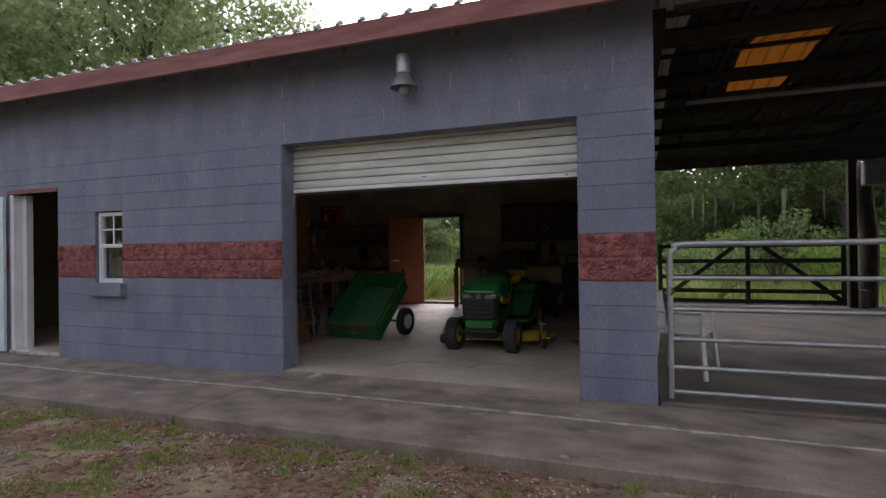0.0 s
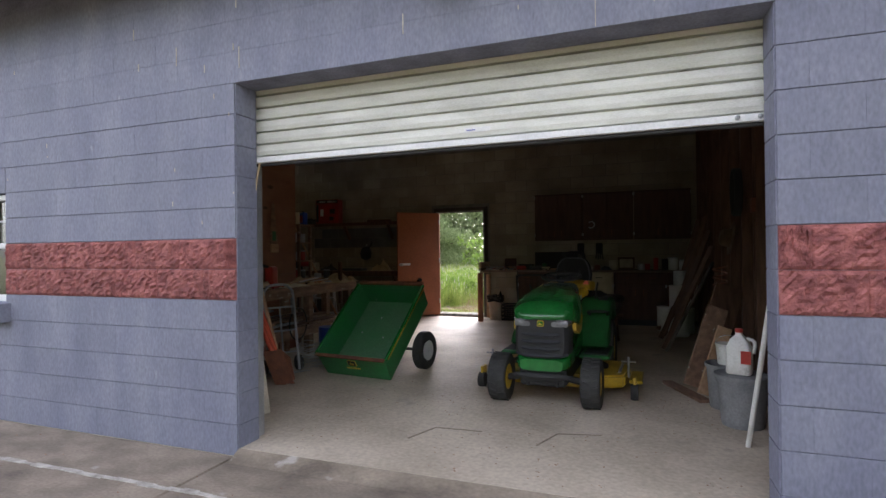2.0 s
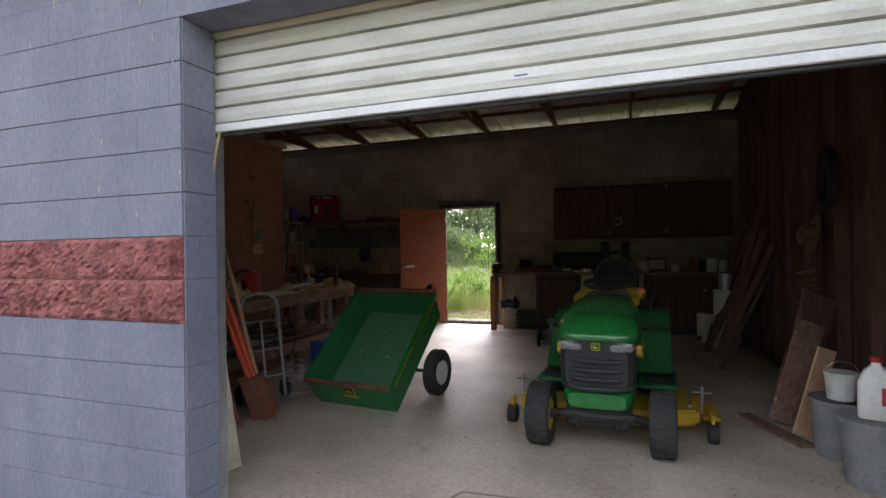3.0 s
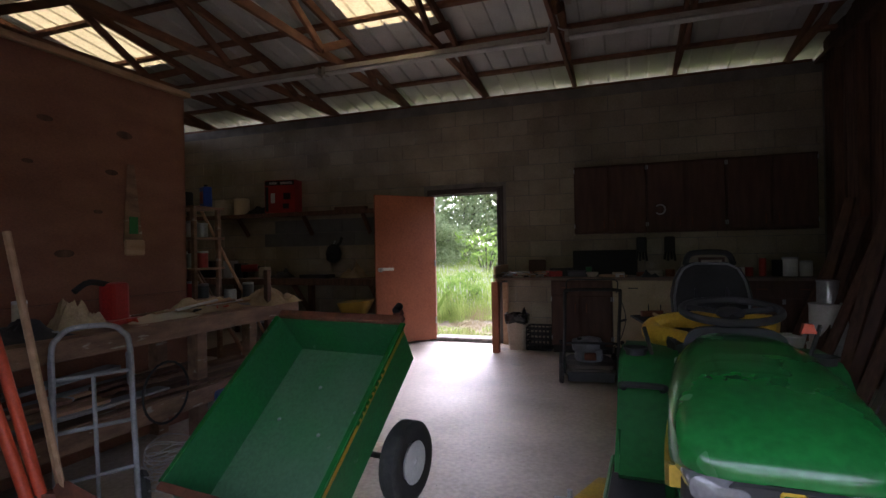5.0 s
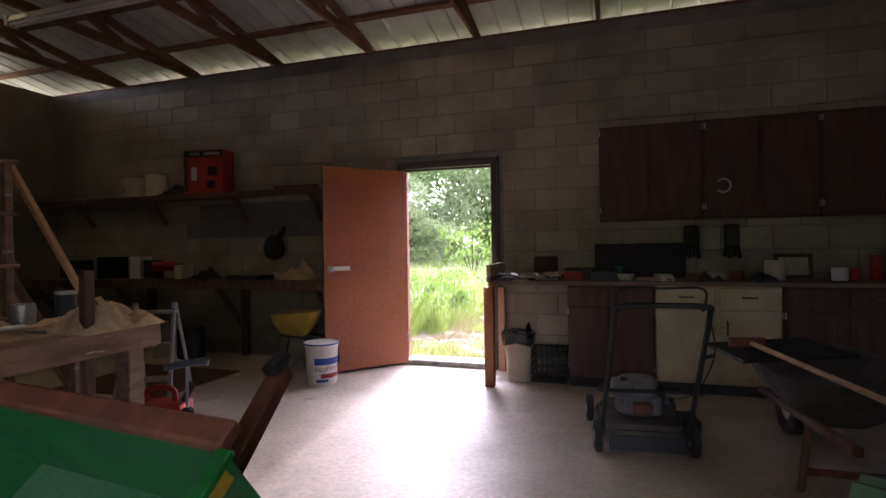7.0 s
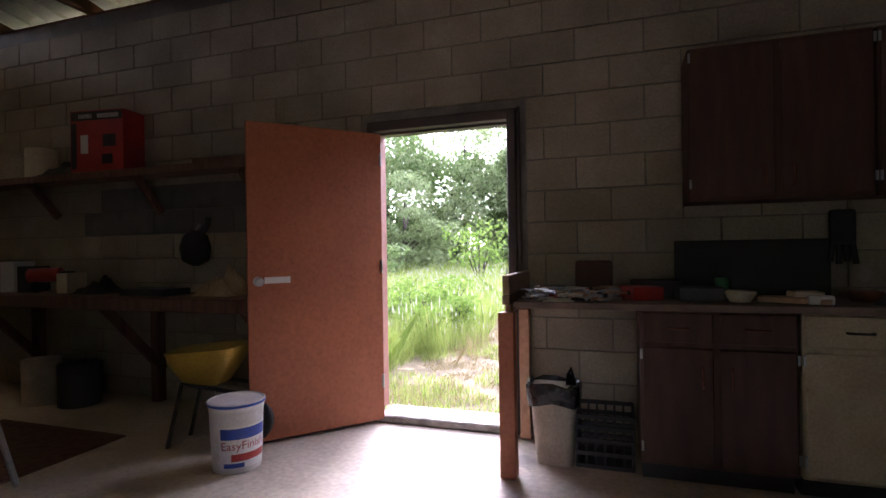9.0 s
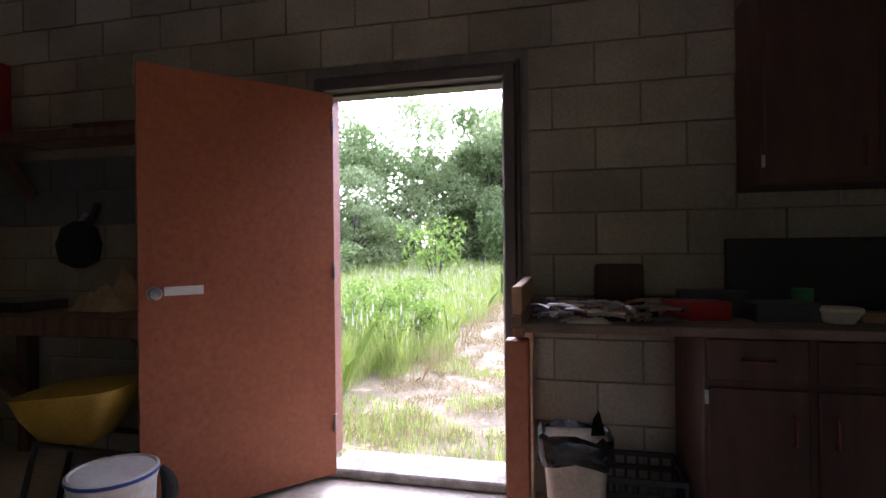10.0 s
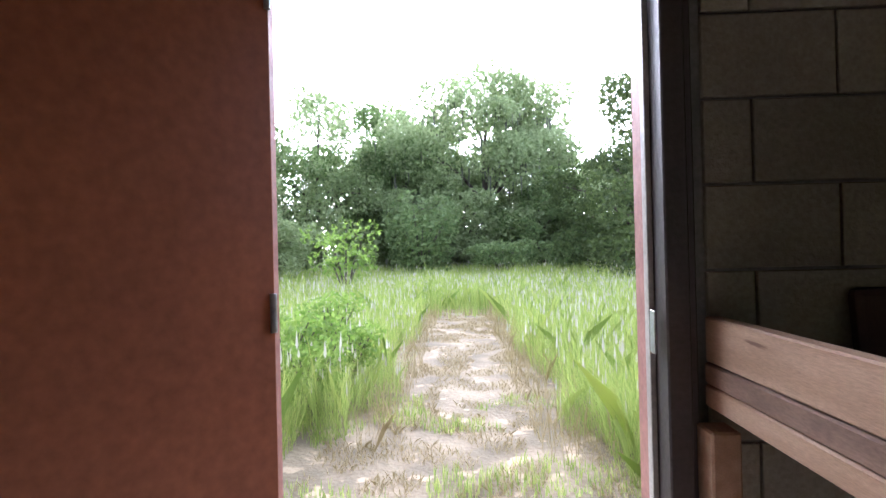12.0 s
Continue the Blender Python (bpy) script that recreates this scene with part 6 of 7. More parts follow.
for x, rr, hh, m, lb, nm in ((1.55, 0.07, 0.05, RUST, "rusty tin on the worktop", "tin"), (1.68, 0.09, 0.06, BINBEIGE, "beige basin on the worktop", "basin"), (1.85, 0.05, 0.08, RUST, "rusty tin on the worktop", "tin"), (2.12, 0.075, 0.16, BINBEIGE, "dusty glass jar on the worktop", "jar"), (2.56, 0.055, 0.10, WHITE, "white mug on the worktop", "mug"), (2.66, 0.04, 0.10, REDP, "red tin on the worktop", "tin"), (2.79, 0.036, 0.20, REDP, "red spray bottle on the worktop", "bottle"), (2.93, 0.05, 0.18, BLACK, "black bottle on the worktop", "bottle"), (3.05, 0.075, 0.19, BUCKET, "white paint can on the worktop", "paint can"), (3.20, 0.06, 0.15, BUCKET, "white paint can on the worktop", "paint can")):
    jar(nm.replace(" ", "_"), x, 6.66, TOP, rr, hh, m, lb, nm, STEEL if nm == "paint can" else None, "steel lid")
fr = thing("picture_frame", "old brown picture frame leaning on the wall", "frame", m=pose(2.32, 6.90, TOP, -8, 0, 0))
for a, b_, c, d in ((-0.14, 0.14, 0.0, 0.03), (-0.14, 0.14, 0.18, 0.21), (-0.14, -0.11, 0.031, 0.179), (0.11, 0.14, 0.031, 0.179)):
    part("rail", box(a, b_, -0.01, 0.01, c, d, 0.003), CABBROWN, fr)
part("panel", box(-0.11, 0.11, 0.0, 0.006, 0.03, 0.18), BINBEIGE, fr)
for x in (1.62, 2.0):
    heap("glove", x, 6.5, TOP, 0.2, 0.16, 0.07, CHARCOAL, "crumpled dark glove on the worktop", "glove", x)
for x in (1.55, 1.87):
    g = thing("hanging_glove", "black work glove hanging on the block wall", "glove", m=pose(x, 6.95, 1.20))
    part("palm", box(-0.06, 0.06, -0.03, 0.02, 0.05, 0.24, 0.02, seg=2), BLACK, g)
    for k in range(4):
        part("finger", tube([(-0.045 + k * 0.03, -0.005, 0.06), (-0.06 + k * 0.04, -0.01, -0.04 - 0.015 * (k % 2))], 0.014, seg=6), BLACK, g)
hs = thing("horseshoe", "old pale horseshoe fixed to a wall cabinet door", "horseshoe")
part("shoe", tube([(1.755 + 0.055 * math.cos(a), 6.664, 1.755 + 0.055 * math.sin(a)) for a in np.linspace(-2.4, 2.4, 16)], 0.009, seg=6), STEEL, hs)

# bin, crate and bucket
bin_ = thing("waste_bin", "stained beige bin with a torn black liner on the floor", "bin", m=pose(0.05, 6.60, FLOOR))
def ringrect(w, d, z, n=24):
    return [(w * math.copysign(abs(math.cos(a)) ** 0.4, math.cos(a)), d * math.copysign(abs(math.sin(a)) ** 0.4, math.sin(a)), z) for a in (2 * math.pi * k / n for k in range(n))]
part("body", loft([ringrect(0.10, 0.075, 0), ringrect(0.13, 0.10, 0.40), ringrect(0.14, 0.11, 0.41), ringrect(0.14, 0.11, 0.43)]), BINBEIGE, bin_, smooth=True)
lb = bmesh.new()
rings = []
for z, k in ((0.33, 1.03), (0.38, 1.10), (0.44, 1.12), (0.455, 1.0), (0.40, 0.85)):
    rings.append([lb.verts.new((p[0] * k * (1 + 0.07 * noise.noise((i * 0.9, z * 9, 2))), p[1] * k * (1 + 0.07 * noise.noise((i * 0.9, z * 9, 5))), z + 0.035 * noise.noise((i * 0.7, z * 5, 8)))) for i, p in enumerate(ringrect(0.135, 0.105, 0))])
for a, b_ in zip(rings, rings[1:]):
    for i in range(24):
        lb.faces.new((a[i], a[(i + 1) % 24], b_[(i + 1) % 24], b_[i]))
part("liner", lb, BAG, bin_, "glossy black bin liner", True)
part("liner_tuft", loft([[(0.06, 0, 0.42), (0.12, 0.02, 0.43), (0.10, 0.05, 0.42)], [(0.07, 0, 0.50), (0.11, 0.02, 0.48), (0.09, 0.03, 0.50)], [(0.09, 0, 0.53), (0.10, 0.01, 0.52), (0.09, 0.01, 0.54)]]), BAG, bin_)
cr = thing("milk_crate", "black plastic lattice crate on the floor", "crate", m=pose(0.32, 6.70, FLOOR))
for z in (0.0, 0.07, 0.14, 0.21, 0.27):
    for s in (-1, 1):
        part("slat", box(-0.15, 0.15, s * 0.145 - 0.006, s * 0.145 + 0.006, z, z + 0.022), BLACK, cr)
        part("slat", box(s * 0.15 - 0.006, s * 0.15 + 0.006, -0.138, 0.138, z, z + 0.022), BLACK, cr)
for k in range(7):
    for s in (-1, 1):
        part("upright", box(-0.148 + k * 0.0493 - 0.006, -0.148 + k * 0.0493 + 0.006, s * 0.138 - 0.004, s * 0.138 + 0.004, 0, 0.29), BLACK, cr)
part("base", box(-0.14, 0.14, -0.13, 0.13, 0.004, 0.014), BLACK, cr)

pb = thing("paint_bucket", "white plastic bucket with a blue and red product label", "bucket", m=pose(-1.665, 6.03, FLOOR, 0, 0, 52))
part("body", lathe([(0.128, 0), (0.132, 0.01), (0.146, 0.33), (0.15, 0.335), (0.15, 0.36), (0.146, 0.365)], 32), BUCKET, pb, smooth=True)
part("lid", lathe([(0.155, 0.355), (0.157, 0.36), (0.157, 0.378), (0.148, 0.382), (0.142, 0.374), (0.01, 0.374)], 32), BUCKET, pb, "white lid with a blue-grey rim", True)
part("lid_rim", lathe([(0.1575, 0.362), (0.159, 0.368), (0.1575, 0.376)], 32, cap=False), BLUEP, pb)
def wrap(r0, r1, z0, z1, a0, a1, material, parent, name="print", n=18):
    bm = bmesh.new()
    lo = [bm.verts.new((r0 * math.cos(a), r0 * math.sin(a), z0)) for a in np.linspace(a0, a1, n)]
    hi = [bm.verts.new((r1 * math.cos(a), r1 * math.sin(a), z1)) for a in np.linspace(a0, a1, n)]
    for i in range(n - 1):
        bm.faces.new((lo[i], lo[i + 1], hi[i + 1], hi[i]))
    return part(name, bm, material, parent, smooth=True)
def rad(z):
    return 0.1335 + 0.0425 * z
wrap(rad(0.03), rad(0.26), 0.03, 0.26, -2.5, -0.4, WHITE, pb, "label")
wrap(rad(0.19) + 0.001, rad(0.25) + 0.001, 0.19, 0.25, -2.4, -0.5, BLUEP, pb)
wrap(rad(0.07) + 0.001, rad(0.11) + 0.001, 0.07, 0.11, -2.0, -0.5, REDP, pb)
wrap(rad(0.035) + 0.001, rad(0.06) + 0.001, 0.035, 0.06, -2.3, -1.5, BLUEP, pb)
wr = letters("EasyFinish", 0.064, REDP, Matrix.Identity(4), pb, "lettering", "red lettering on the label")
for v in wr.data.vertices:
    a = -1.50 + v.co.x / 0.145
    z = 0.135 + v.co.y
    rr = rad(z) + 0.0025
    v.co = (rr * math.cos(a), rr * math.sin(a), z)

# shelf and long bench left of the door
sh = thing("wall_shelf", "dark timber shelf on brackets along the block wall", "shelf")
part("board", box(-6.3, -1.95, 6.72, 6.975, 1.885, 1.925, 0.004), BENCHWOOD, sh)
part("lip", box(-6.3, -1.95, 6.695, 6.718, 1.875, 1.935, 0.004), STUD, sh)
for x in (-5.6, -4.4, -3.2, -2.2):
    part("bracket", beam((x, 6.97, 1.60), (x, 6.74, 1.875), 0.04, 0.06), STUD, sh)
lb2 = thing("long_bench", "dark timber bench along the block wall", "workbench")
part("top", box(-6.3, -1.82, 6.38, 6.97, 0.905, 0.945, 0.004), BENCHWOOD, lb2)
part("apron", box(-6.3, -1.82, 6.355, 6.378, 0.86, 0.95, 0.004), STUD, lb2)
for x in (-6.0, -4.6, -3.2, -1.95):
    part("leg", box(x - 0.04, x + 0.04, 6.88, 6.96, FLOOR, 0.904, 0.004), STUD, lb2)
    part("brace", beam((x + 0.02, 6.95, 0.30), (x + 0.02, 6.42, 0.885), 0.04, 0.07), STUD, lb2)
carton("boxed_tool", -3.62, 6.84, 1.937, 0.50, 0.24, 0.50, 8, REDP, "red and black product carton on the shelf", "box", ((BLACK, (0.02, 0.98, 0.84, 0.98)), (WHITE, (0.16, 0.42, 0.87, 0.94)), (WHITE, (0.52, 0.92, 0.87, 0.94)), (BLACK, (0.02, 0.12, 0.05, 0.8)), (WHITE, (0.2, 0.34, 0.3, 0.6)), (BLACK, (0.62, 0.86, 0.40, 0.60)), (BLACK, (0.60, 0.80, 0.12, 0.28))))
jar("plastic_tub", -4.75, 6.84, 1.937, 0.15, 0.24, BINBEIGE, "dusty tub with a red band on the shelf", "tub")
jar("plastic_tub", -4.42, 6.84, 1.937, 0.12, 0.26, PAPER, "dusty pale tub on the shelf", "tub")
heap("tarpaulin", -4.05, 6.80, 1.937, 0.45, 0.22, 0.13, BLACK, "crumpled black plastic on the shelf", "plastic", 2)
heap("rag", -5.4, 6.80, 1.937, 0.5, 0.2, 0.07, CLOTH, "dusty cloth on the shelf", "cloth", 8)
carton("board_offcut", -2.45, 6.85, 1.937, 0.5, 0.1, 0.05, 3, STUD, "dark wooden offcut on the shelf", "offcut")
for x, w, h, m, lb_ in ((-5.6, 0.3, 0.22, CHARCOAL, "grey machine case on the bench"), (-5.0, 0.26, 0.26, BLACK, "black battery case on the bench"), (-4.55, 0.14, 0.26, WHITE, "white carton on the bench"), (-4.35, 0.12, 0.22, CHARCOAL, "grey carton on the bench"), (-3.9, 0.10, 0.16, PAPER, "pale carton on the bench")):
    carton("carton", x, 6.72, 0.951, w, 0.2, h, 10, m, lb_, "box")
dr = thing("power_drill", "red and black power tool on the bench", "power tool", m=pose(-4.12, 6.68, 0.951, 0, 0, 25))
part("motor", tube([(-0.14, 0, 0.14), (0.10, 0, 0.15)], 0.06, seg=14), REDP, dr, smooth=True)
part("handle", box(-0.13, -0.06, -0.03, 0.03, 0.0, 0.13, 0.015), BLACK, dr)
part("chuck", tube([(0.10, 0, 0.15), (0.20, 0, 0.15)], 0.025, seg=10), BLACK, dr)
heap("tool_bag", -3.55, 6.68, 0.951, 0.32, 0.25, 0.14, BLACK, "slumped black tool bag on the bench", "bag", 4)
heap("plastic_bag", -2.35, 6.72, 0.951, 0.34, 0.3, 0.20, CLOTH, "crumpled pale bag on the bench", "bag", 6)
carton("tray", -2.9, 6.62, 0.951, 0.45, 0.25, 0.05, -4, CHARCOAL, "flat dark tool tray on the bench", "tray")
hm = thing("hanging_tool", "black rounded tool hanging above the bench", "tool", m=pose(-2.80, 6.92, 1.30))
part("body", lathe([(0.03, -0.14), (0.10, -0.10), (0.12, 0.0), (0.09, 0.10), (0.03, 0.14)], 16), BLACK, hm, smooth=True)
part("hook", tube([(0, 0, 0.13), (0.0, 0.05, 0.19)], 0.012, seg=6), STEEL, hm)
part("arm", tube([(0.05, -0.02, 0.08), (0.14, -0.03, 0.17), (0.16, -0.03, 0.24)], 0.02, seg=6), BLACK, hm)
yt = thing("yellow_wheelbarrow", "yellow tub on a dark frame standing below the bench", "wheelbarrow", m=pose(-2.09, 6.27, 0, 0, 0, 12))
part("tub", loft([[(p[0], p[1], 0.44) for p in ringrect(0.12, 0.10, 0)], [(p[0], p[1], 0.55) for p in ringrect(0.19, 0.15, 0)], [(p[0] * 1.0 + 0.02, p[1], 0.66 + 0.08 * p[0]) for p in ringrect(0.235, 0.19, 0)]]), YELLOWTUB, yt, "dull yellow plastic tub", True)
for s in (-1, 1):
    part("frame", tube([(-0.2, s * 0.12, FLOOR), (-0.1, s * 0.12, 0.45), (0.3, s * 0.12, 0.40)], 0.014, seg=8), BLACK, yt)
wv = bmesh.new()
tyre(0.16, 0.07, 0.09, 14, wv)
bmesh.ops.transform(wv, matrix=pose(0.28, 0, FLOOR + 0.16, 0, 0, 90), verts=wv.verts)
part("wheel", wv, RUBBER, yt, "black tyre")
jar("beige_pail", -4.12, 6.62, FLOOR, 0.14, 0.36, BINBEIGE, "beige pail under the bench", "pail")
jar("dark_pail", -3.75, 6.66, FLOOR, 0.15, 0.34, CHARCOAL, "dark pail under the bench", "pail")
mt = put("floor_mat", box(-3.9, -2.7, 5.2, 6.2, FLOOR, FLOOR + 0.012, 0.004), STUD)
tagged(mt, "dark dusty rubber mat on the concrete", "mat")

# ---- workbench beside the plywood wall ----
wb = thing("workbench", "heavy weathered timber workbench cluttered with tools", "workbench")
BT = 0.905
for k in range(3):
    part("top_plank", box(-1.862 + k * 0.152, -1.862 + k * 0.152 + 0.149, 0.6, 3.95, BT - 0.04, BT - 0.003 * (k % 2), 0.004), BENCHWOOD, wb)
part("apron", box(-1.404, -1.365, 0.6, 3.97, BT - 0.115, BT - 0.002, 0.005), BENCHWOOD, wb, "paint-splashed front apron")
part("end_apron", box(-1.862, -1.407, 3.952, 3.985, BT - 0.13, BT - 0.01, 0.005), BENCHWOOD, wb)
for y in (0.75, 2.9, 3.86):
    part("leg", box(-1.50, -1.407, y - 0.045, y + 0.045, FLOOR, BT - 0.042, 0.005), BENCHWOOD, wb)
    part("rear_leg", box(-1.86, -1.77, y - 0.045, y + 0.045, FLOOR, BT - 0.042, 0.005), BENCHWOOD, wb)
part("lower_rail", box(-1.404, -1.37, 0.6, 3.3, 0.30, 0.42, 0.005), BENCHWOOD, wb)
part("lower_shelf", box(-1.86, -1.407, 0.6, 3.8, 0.40, 0.425, 0.004), BENCHWOOD, wb)
for k in range(16):
    y0 = 2.75 - 1.9 * r5.random()
    x = -1.78 + 0.33 * r5.random()
    z = 0.445 + 0.028 * (k % 6) + 0.01 * r5.random()
    ln = r5.uniform(0.8, 1.3)
    put_ = put("lumber", beam((x, y0, z), (x + r5.uniform(-0.08, 0.08), min(y0 + ln, 3.75), z + r5.uniform(-0.01, 0.03)), r5.uniform(0.06, 0.12), 0.022), (BENCHWOOD, PALEWOOD, STUD, GREYMETAL)[k % 4])
    tagged(put_, "length of scrap lumber stacked under the workbench", "lumber", "lumber under the workbench")
heap("canvas", -1.66, 3.20, BT, 0.32, 0.62, 0.12, CLOTH, "rolled tan canvas on the workbench", "cloth", 9)
heap("canvas", -1.54, 3.76, BT, 0.44, 0.46, 0.15, CLOTH, "folded pale cloth hanging at the bench's end", "cloth", 13)
heap("newspaper", -1.60, 2.7, BT, 0.3, 0.5, 0.05, PAPER, "flattened paper and rags on the workbench", "paper", 15)
for k in range(5):
    tagged(put("batten", beam((-1.80 + 0.08 * k, 2.35 + 0.1 * k, BT + 0.012 + 0.01 * k), (-1.50 + 0.03 * k, 3.5 - 0.12 * k, BT + 0.05 + 0.012 * k), 0.03, 0.014), (PALEWOOD, WHITE, BENCHWOOD)[k % 3]), "thin wooden batten lying on the workbench", "batten", "battens")
post = put("upright_stick", box(-1.43, -1.39, 3.58, 3.63, 0.62, 1.19, 0.004), STUD)
tagged(post, "short timber stake fixed to the bench's edge", "stake")
jar("spray_can", -1.70, 3.72, BT, 0.045, 0.16, CHARCOAL, "dark tin can on the workbench", "can", STEEL)
jar("glass_jar", -1.74, 3.55, BT, 0.05, 0.13, STEEL, "dusty glass jar on the workbench", "jar")
jar("glue_bottle", -1.78, 1.98, BT, 0.035, 0.17, PAPER, "clear plastic bottle on the workbench", "bottle", WHITE)
rs = thing("red_clamp_tool", "red bench tool with a black handle on the workbench", "tool", m=pose(-1.66, 2.45, BT, 0, 0, 12))
part("body", box(-0.05, 0.05, -0.08, 0.08, 0.0, 0.26, 0.03, seg=2), REDP, rs)
part("foot", box(-0.10, 0.10, -0.14, 0.14, 0.0, 0.03, 0.01), REDP, rs)
part("arm", tube(smooth_path([(0, -0.02, 0.24), (-0.03, -0.16, 0.27), (-0.05, -0.25, 0.22)], 4), 0.018, seg=8), BLACK, rs)
heap("plastic_bag", -1.68, 2.22, BT, 0.24, 0.26, 0.2, CLOTH, "pale cloth bag on the workbench", "bag", 21)
heap("tool_pile", -1.62, 1.85, BT, 0.32, 0.45, 0.10, CHARCOAL, "pile of dark tools on the workbench", "tools", 23)
heap("tool_pile", -1.62, 1.30, BT, 0.36, 0.6, 0.11, CHARCOAL, "pile of dark tools on the workbench", "tools", 27)
for k in range(9):
    y = 1.4 + 0.25 * k
    tagged(put("extension_cord", tube(smooth_path([(-1.45 - 0.2 * r5.random(), y + 0.1 * r5.random(), BT + 0.015 + 0.02 * r5.random()) for _ in range(5)], 4), 0.006, seg=6), (BLACK, ORANGE, STEEL)[k % 3]), "tangled cord lying on the workbench", "cord", "cords")
tagged(put("wire_loop", tube([(-1.355, 2.55 + 0.17 * math.cos(a), 0.47 + 0.19 * math.sin(a)) for a in np.linspace(0, 6.1, 26)], 0.008, seg=6), BLACK), "black hose loop hanging on the workbench", "hose")
ply = thing("hand_saw", "dusty hand saw hanging on the plywood", "saw", m=pose(-1.862, 2.75, 1.66))
part("blade", prism([(-0.07, -0.24), (0.08, -0.24), (0.02, 0.30), (-0.03, 0.30)], 0.0, 0.006, "x"), BENCHWOOD, ply)
part("grip", box(0.0, 0.02, -0.07, 0.09, -0.33, -0.22, 0.01), PALEWOOD, ply)
part("motif", box(0.007, 0.012, -0.03, 0.04, -0.18, -0.06, 0.003), GREENIN, ply)
for k in range(13):
    y, z = 1.25 + 0.42 * (k % 4) + 0.1 * (k % 3), 1.35 + 0.27 * (k // 3)
    part("knot", lathe([(0.022 + 0.01 * (k % 3), 0), (0.02, 0.0012)], 12, m=pose(-1.8695, y, z, 0, 90, 0) @ Matrix.Diagonal((0.6, 1.5, 1, 1))), STUD, part_wall, "dark knot")

# small shelf rack beyond the partition
rk = thing("shelf_rack", "narrow timber shelf rack with paint tins", "shelf rack")
for x in (-2.20, -1.90):
    for y in (3.30, 3.56):
        part("post", box(x, x + 0.035, y, y + 0.035, FLOOR, 1.72, 0.003), BENCHWOOD, rk)
for z in (0.95, 1.20, 1.45, 1.70):
    part("board", box(-2.22, -1.84, 3.28, 3.61, z, z + 0.018, 0.003), BENCHWOOD, rk)
oc = thing("solvent_can", "blue and red square solvent can on the rack", "can", m=pose(-1.93, 3.5, 1.719, 0, 0, -30))
part("body", box(-0.055, 0.055, -0.035, 0.035, 0, 0.17, 0.006), BLUEP, oc)
part("label", box(-0.042, 0.042, -0.0375, -0.0355, 0.03, 0.13), REDP, oc)
part("cap", lathe([(0.016, 0.17), (0.016, 0.19)], 12), BLACK, oc)
jar("dark_can", -2.10, 3.45, 1.719, 0.06, 0.13, BLACK, "black tin on the rack", "can")
for k in range(9):
    jar("paint_tin", -2.14 + 0.11 * (k % 3), 3.44, (0.969, 1.219, 1.469)[k // 3], 0.045, 0.10 + 0.02 * (k % 2), (STEEL, REDP, CHARCOAL, BUCKET)[k % 4], "small used paint tin on the rack", "paint tin", STEEL, "steel lid")
for k, (x, y, m) in enumerate(((-2.3, 4.2, BENCHWOOD), (-2.42, 4.3, STUD), (-2.2, 4.45, PALEWOOD))):
    tagged(put("leaning_plank", beam((x + 0.35, y, FLOOR + 0.02), (x - 0.25, y - 0.5, 1.55 + 0.12 * k), 0.10, 0.025), m), "plank leaning in the corner behind the rack", "plank", "leaning planks")
st = thing("step_ladder", "small aluminium step ladder behind the workbench", "step ladder", m=pose(-2.55, 4.9, FLOOR, 0, 0, 25))
for s in (-1, 1):
    part("rail", beam((s * 0.20, 0, 0), (s * 0.15, 0.28, 0.80), 0.03, 0.05), STEEL, st)
    part("rear_rail", beam((s * 0.19, 0.55, 0), (s * 0.15, 0.30, 0.80), 0.02, 0.03), STEEL, st)
for k in range(3):
    part("step", box(-0.18, 0.18, 0.02 + 0.085 * k, 0.13 + 0.085 * k, 0.22 + 0.25 * k, 0.245 + 0.25 * k, 0.004), STEEL, st)
pm = thing("floor_pump", "grey floor pump with a raised blue bar handle", "pump", m=pose(-0.90, 3.66, FLOOR, 0, 0, 25))
part("barrel", tube([(0, 0, 0.10), (0, 0, 0.50)], 0.022, seg=12), STEEL, pm, smooth=True)
part("collar", lathe([(0.026, 0.48), (0.030, 0.50), (0.026, 0.53), (0.012, 0.54)], 14), BLACK, pm, smooth=True)
part("rod", tube([(0, 0, 0.53), (0, 0, 0.72)], 0.007, seg=8), STEEL, pm)
part("handle", tube(smooth_path([(-0.09, 0, 0.715), (-0.04, 0, 0.725), (0, 0, 0.73), (0.04, 0, 0.735), (0.09, 0, 0.73)], 3), 0.015, seg=8), DULLBLUE, pm, "blue bar handle", True)
for s in (-1, 1):
    part("foot", beam((0, 0, 0.11), (s * 0.09, 0.02, 0.0), 0.022, 0.014), STEEL, pm)
part("air_hose", tube(smooth_path([(0.02, 0, 0.12), (0.12, -0.04, 0.16), (0.13, -0.05, 0.35), (0.05, -0.02, 0.48)], 5), 0.007, seg=6), BLACK, pm)
fc = thing("fuel_can", "red plastic fuel can with a black panel beside the bench", "fuel can", m=pose(-1.60, 4.20, FLOOR, 0, 0, 20))
part("body", box(-0.14, 0.14, -0.09, 0.09, 0.0, 0.36, 0.03, seg=2), REDP, fc)
part("panel", box(-0.10, 0.06, -0.096, -0.0905, 0.10, 0.28, 0.002), BLACK, fc, "black printed panel")
part("handle", tube(smooth_path([(-0.09, 0, 0.35), (-0.08, 0, 0.43), (0.05, 0, 0.43), (0.07, 0, 0.35)], 4), 0.016, seg=8), REDP, fc, smooth=True)
part("spout", tube([(0.11, 0, 0.34), (0.17, 0, 0.46)], 0.018, seg=10), BLACK, fc, "black spout")

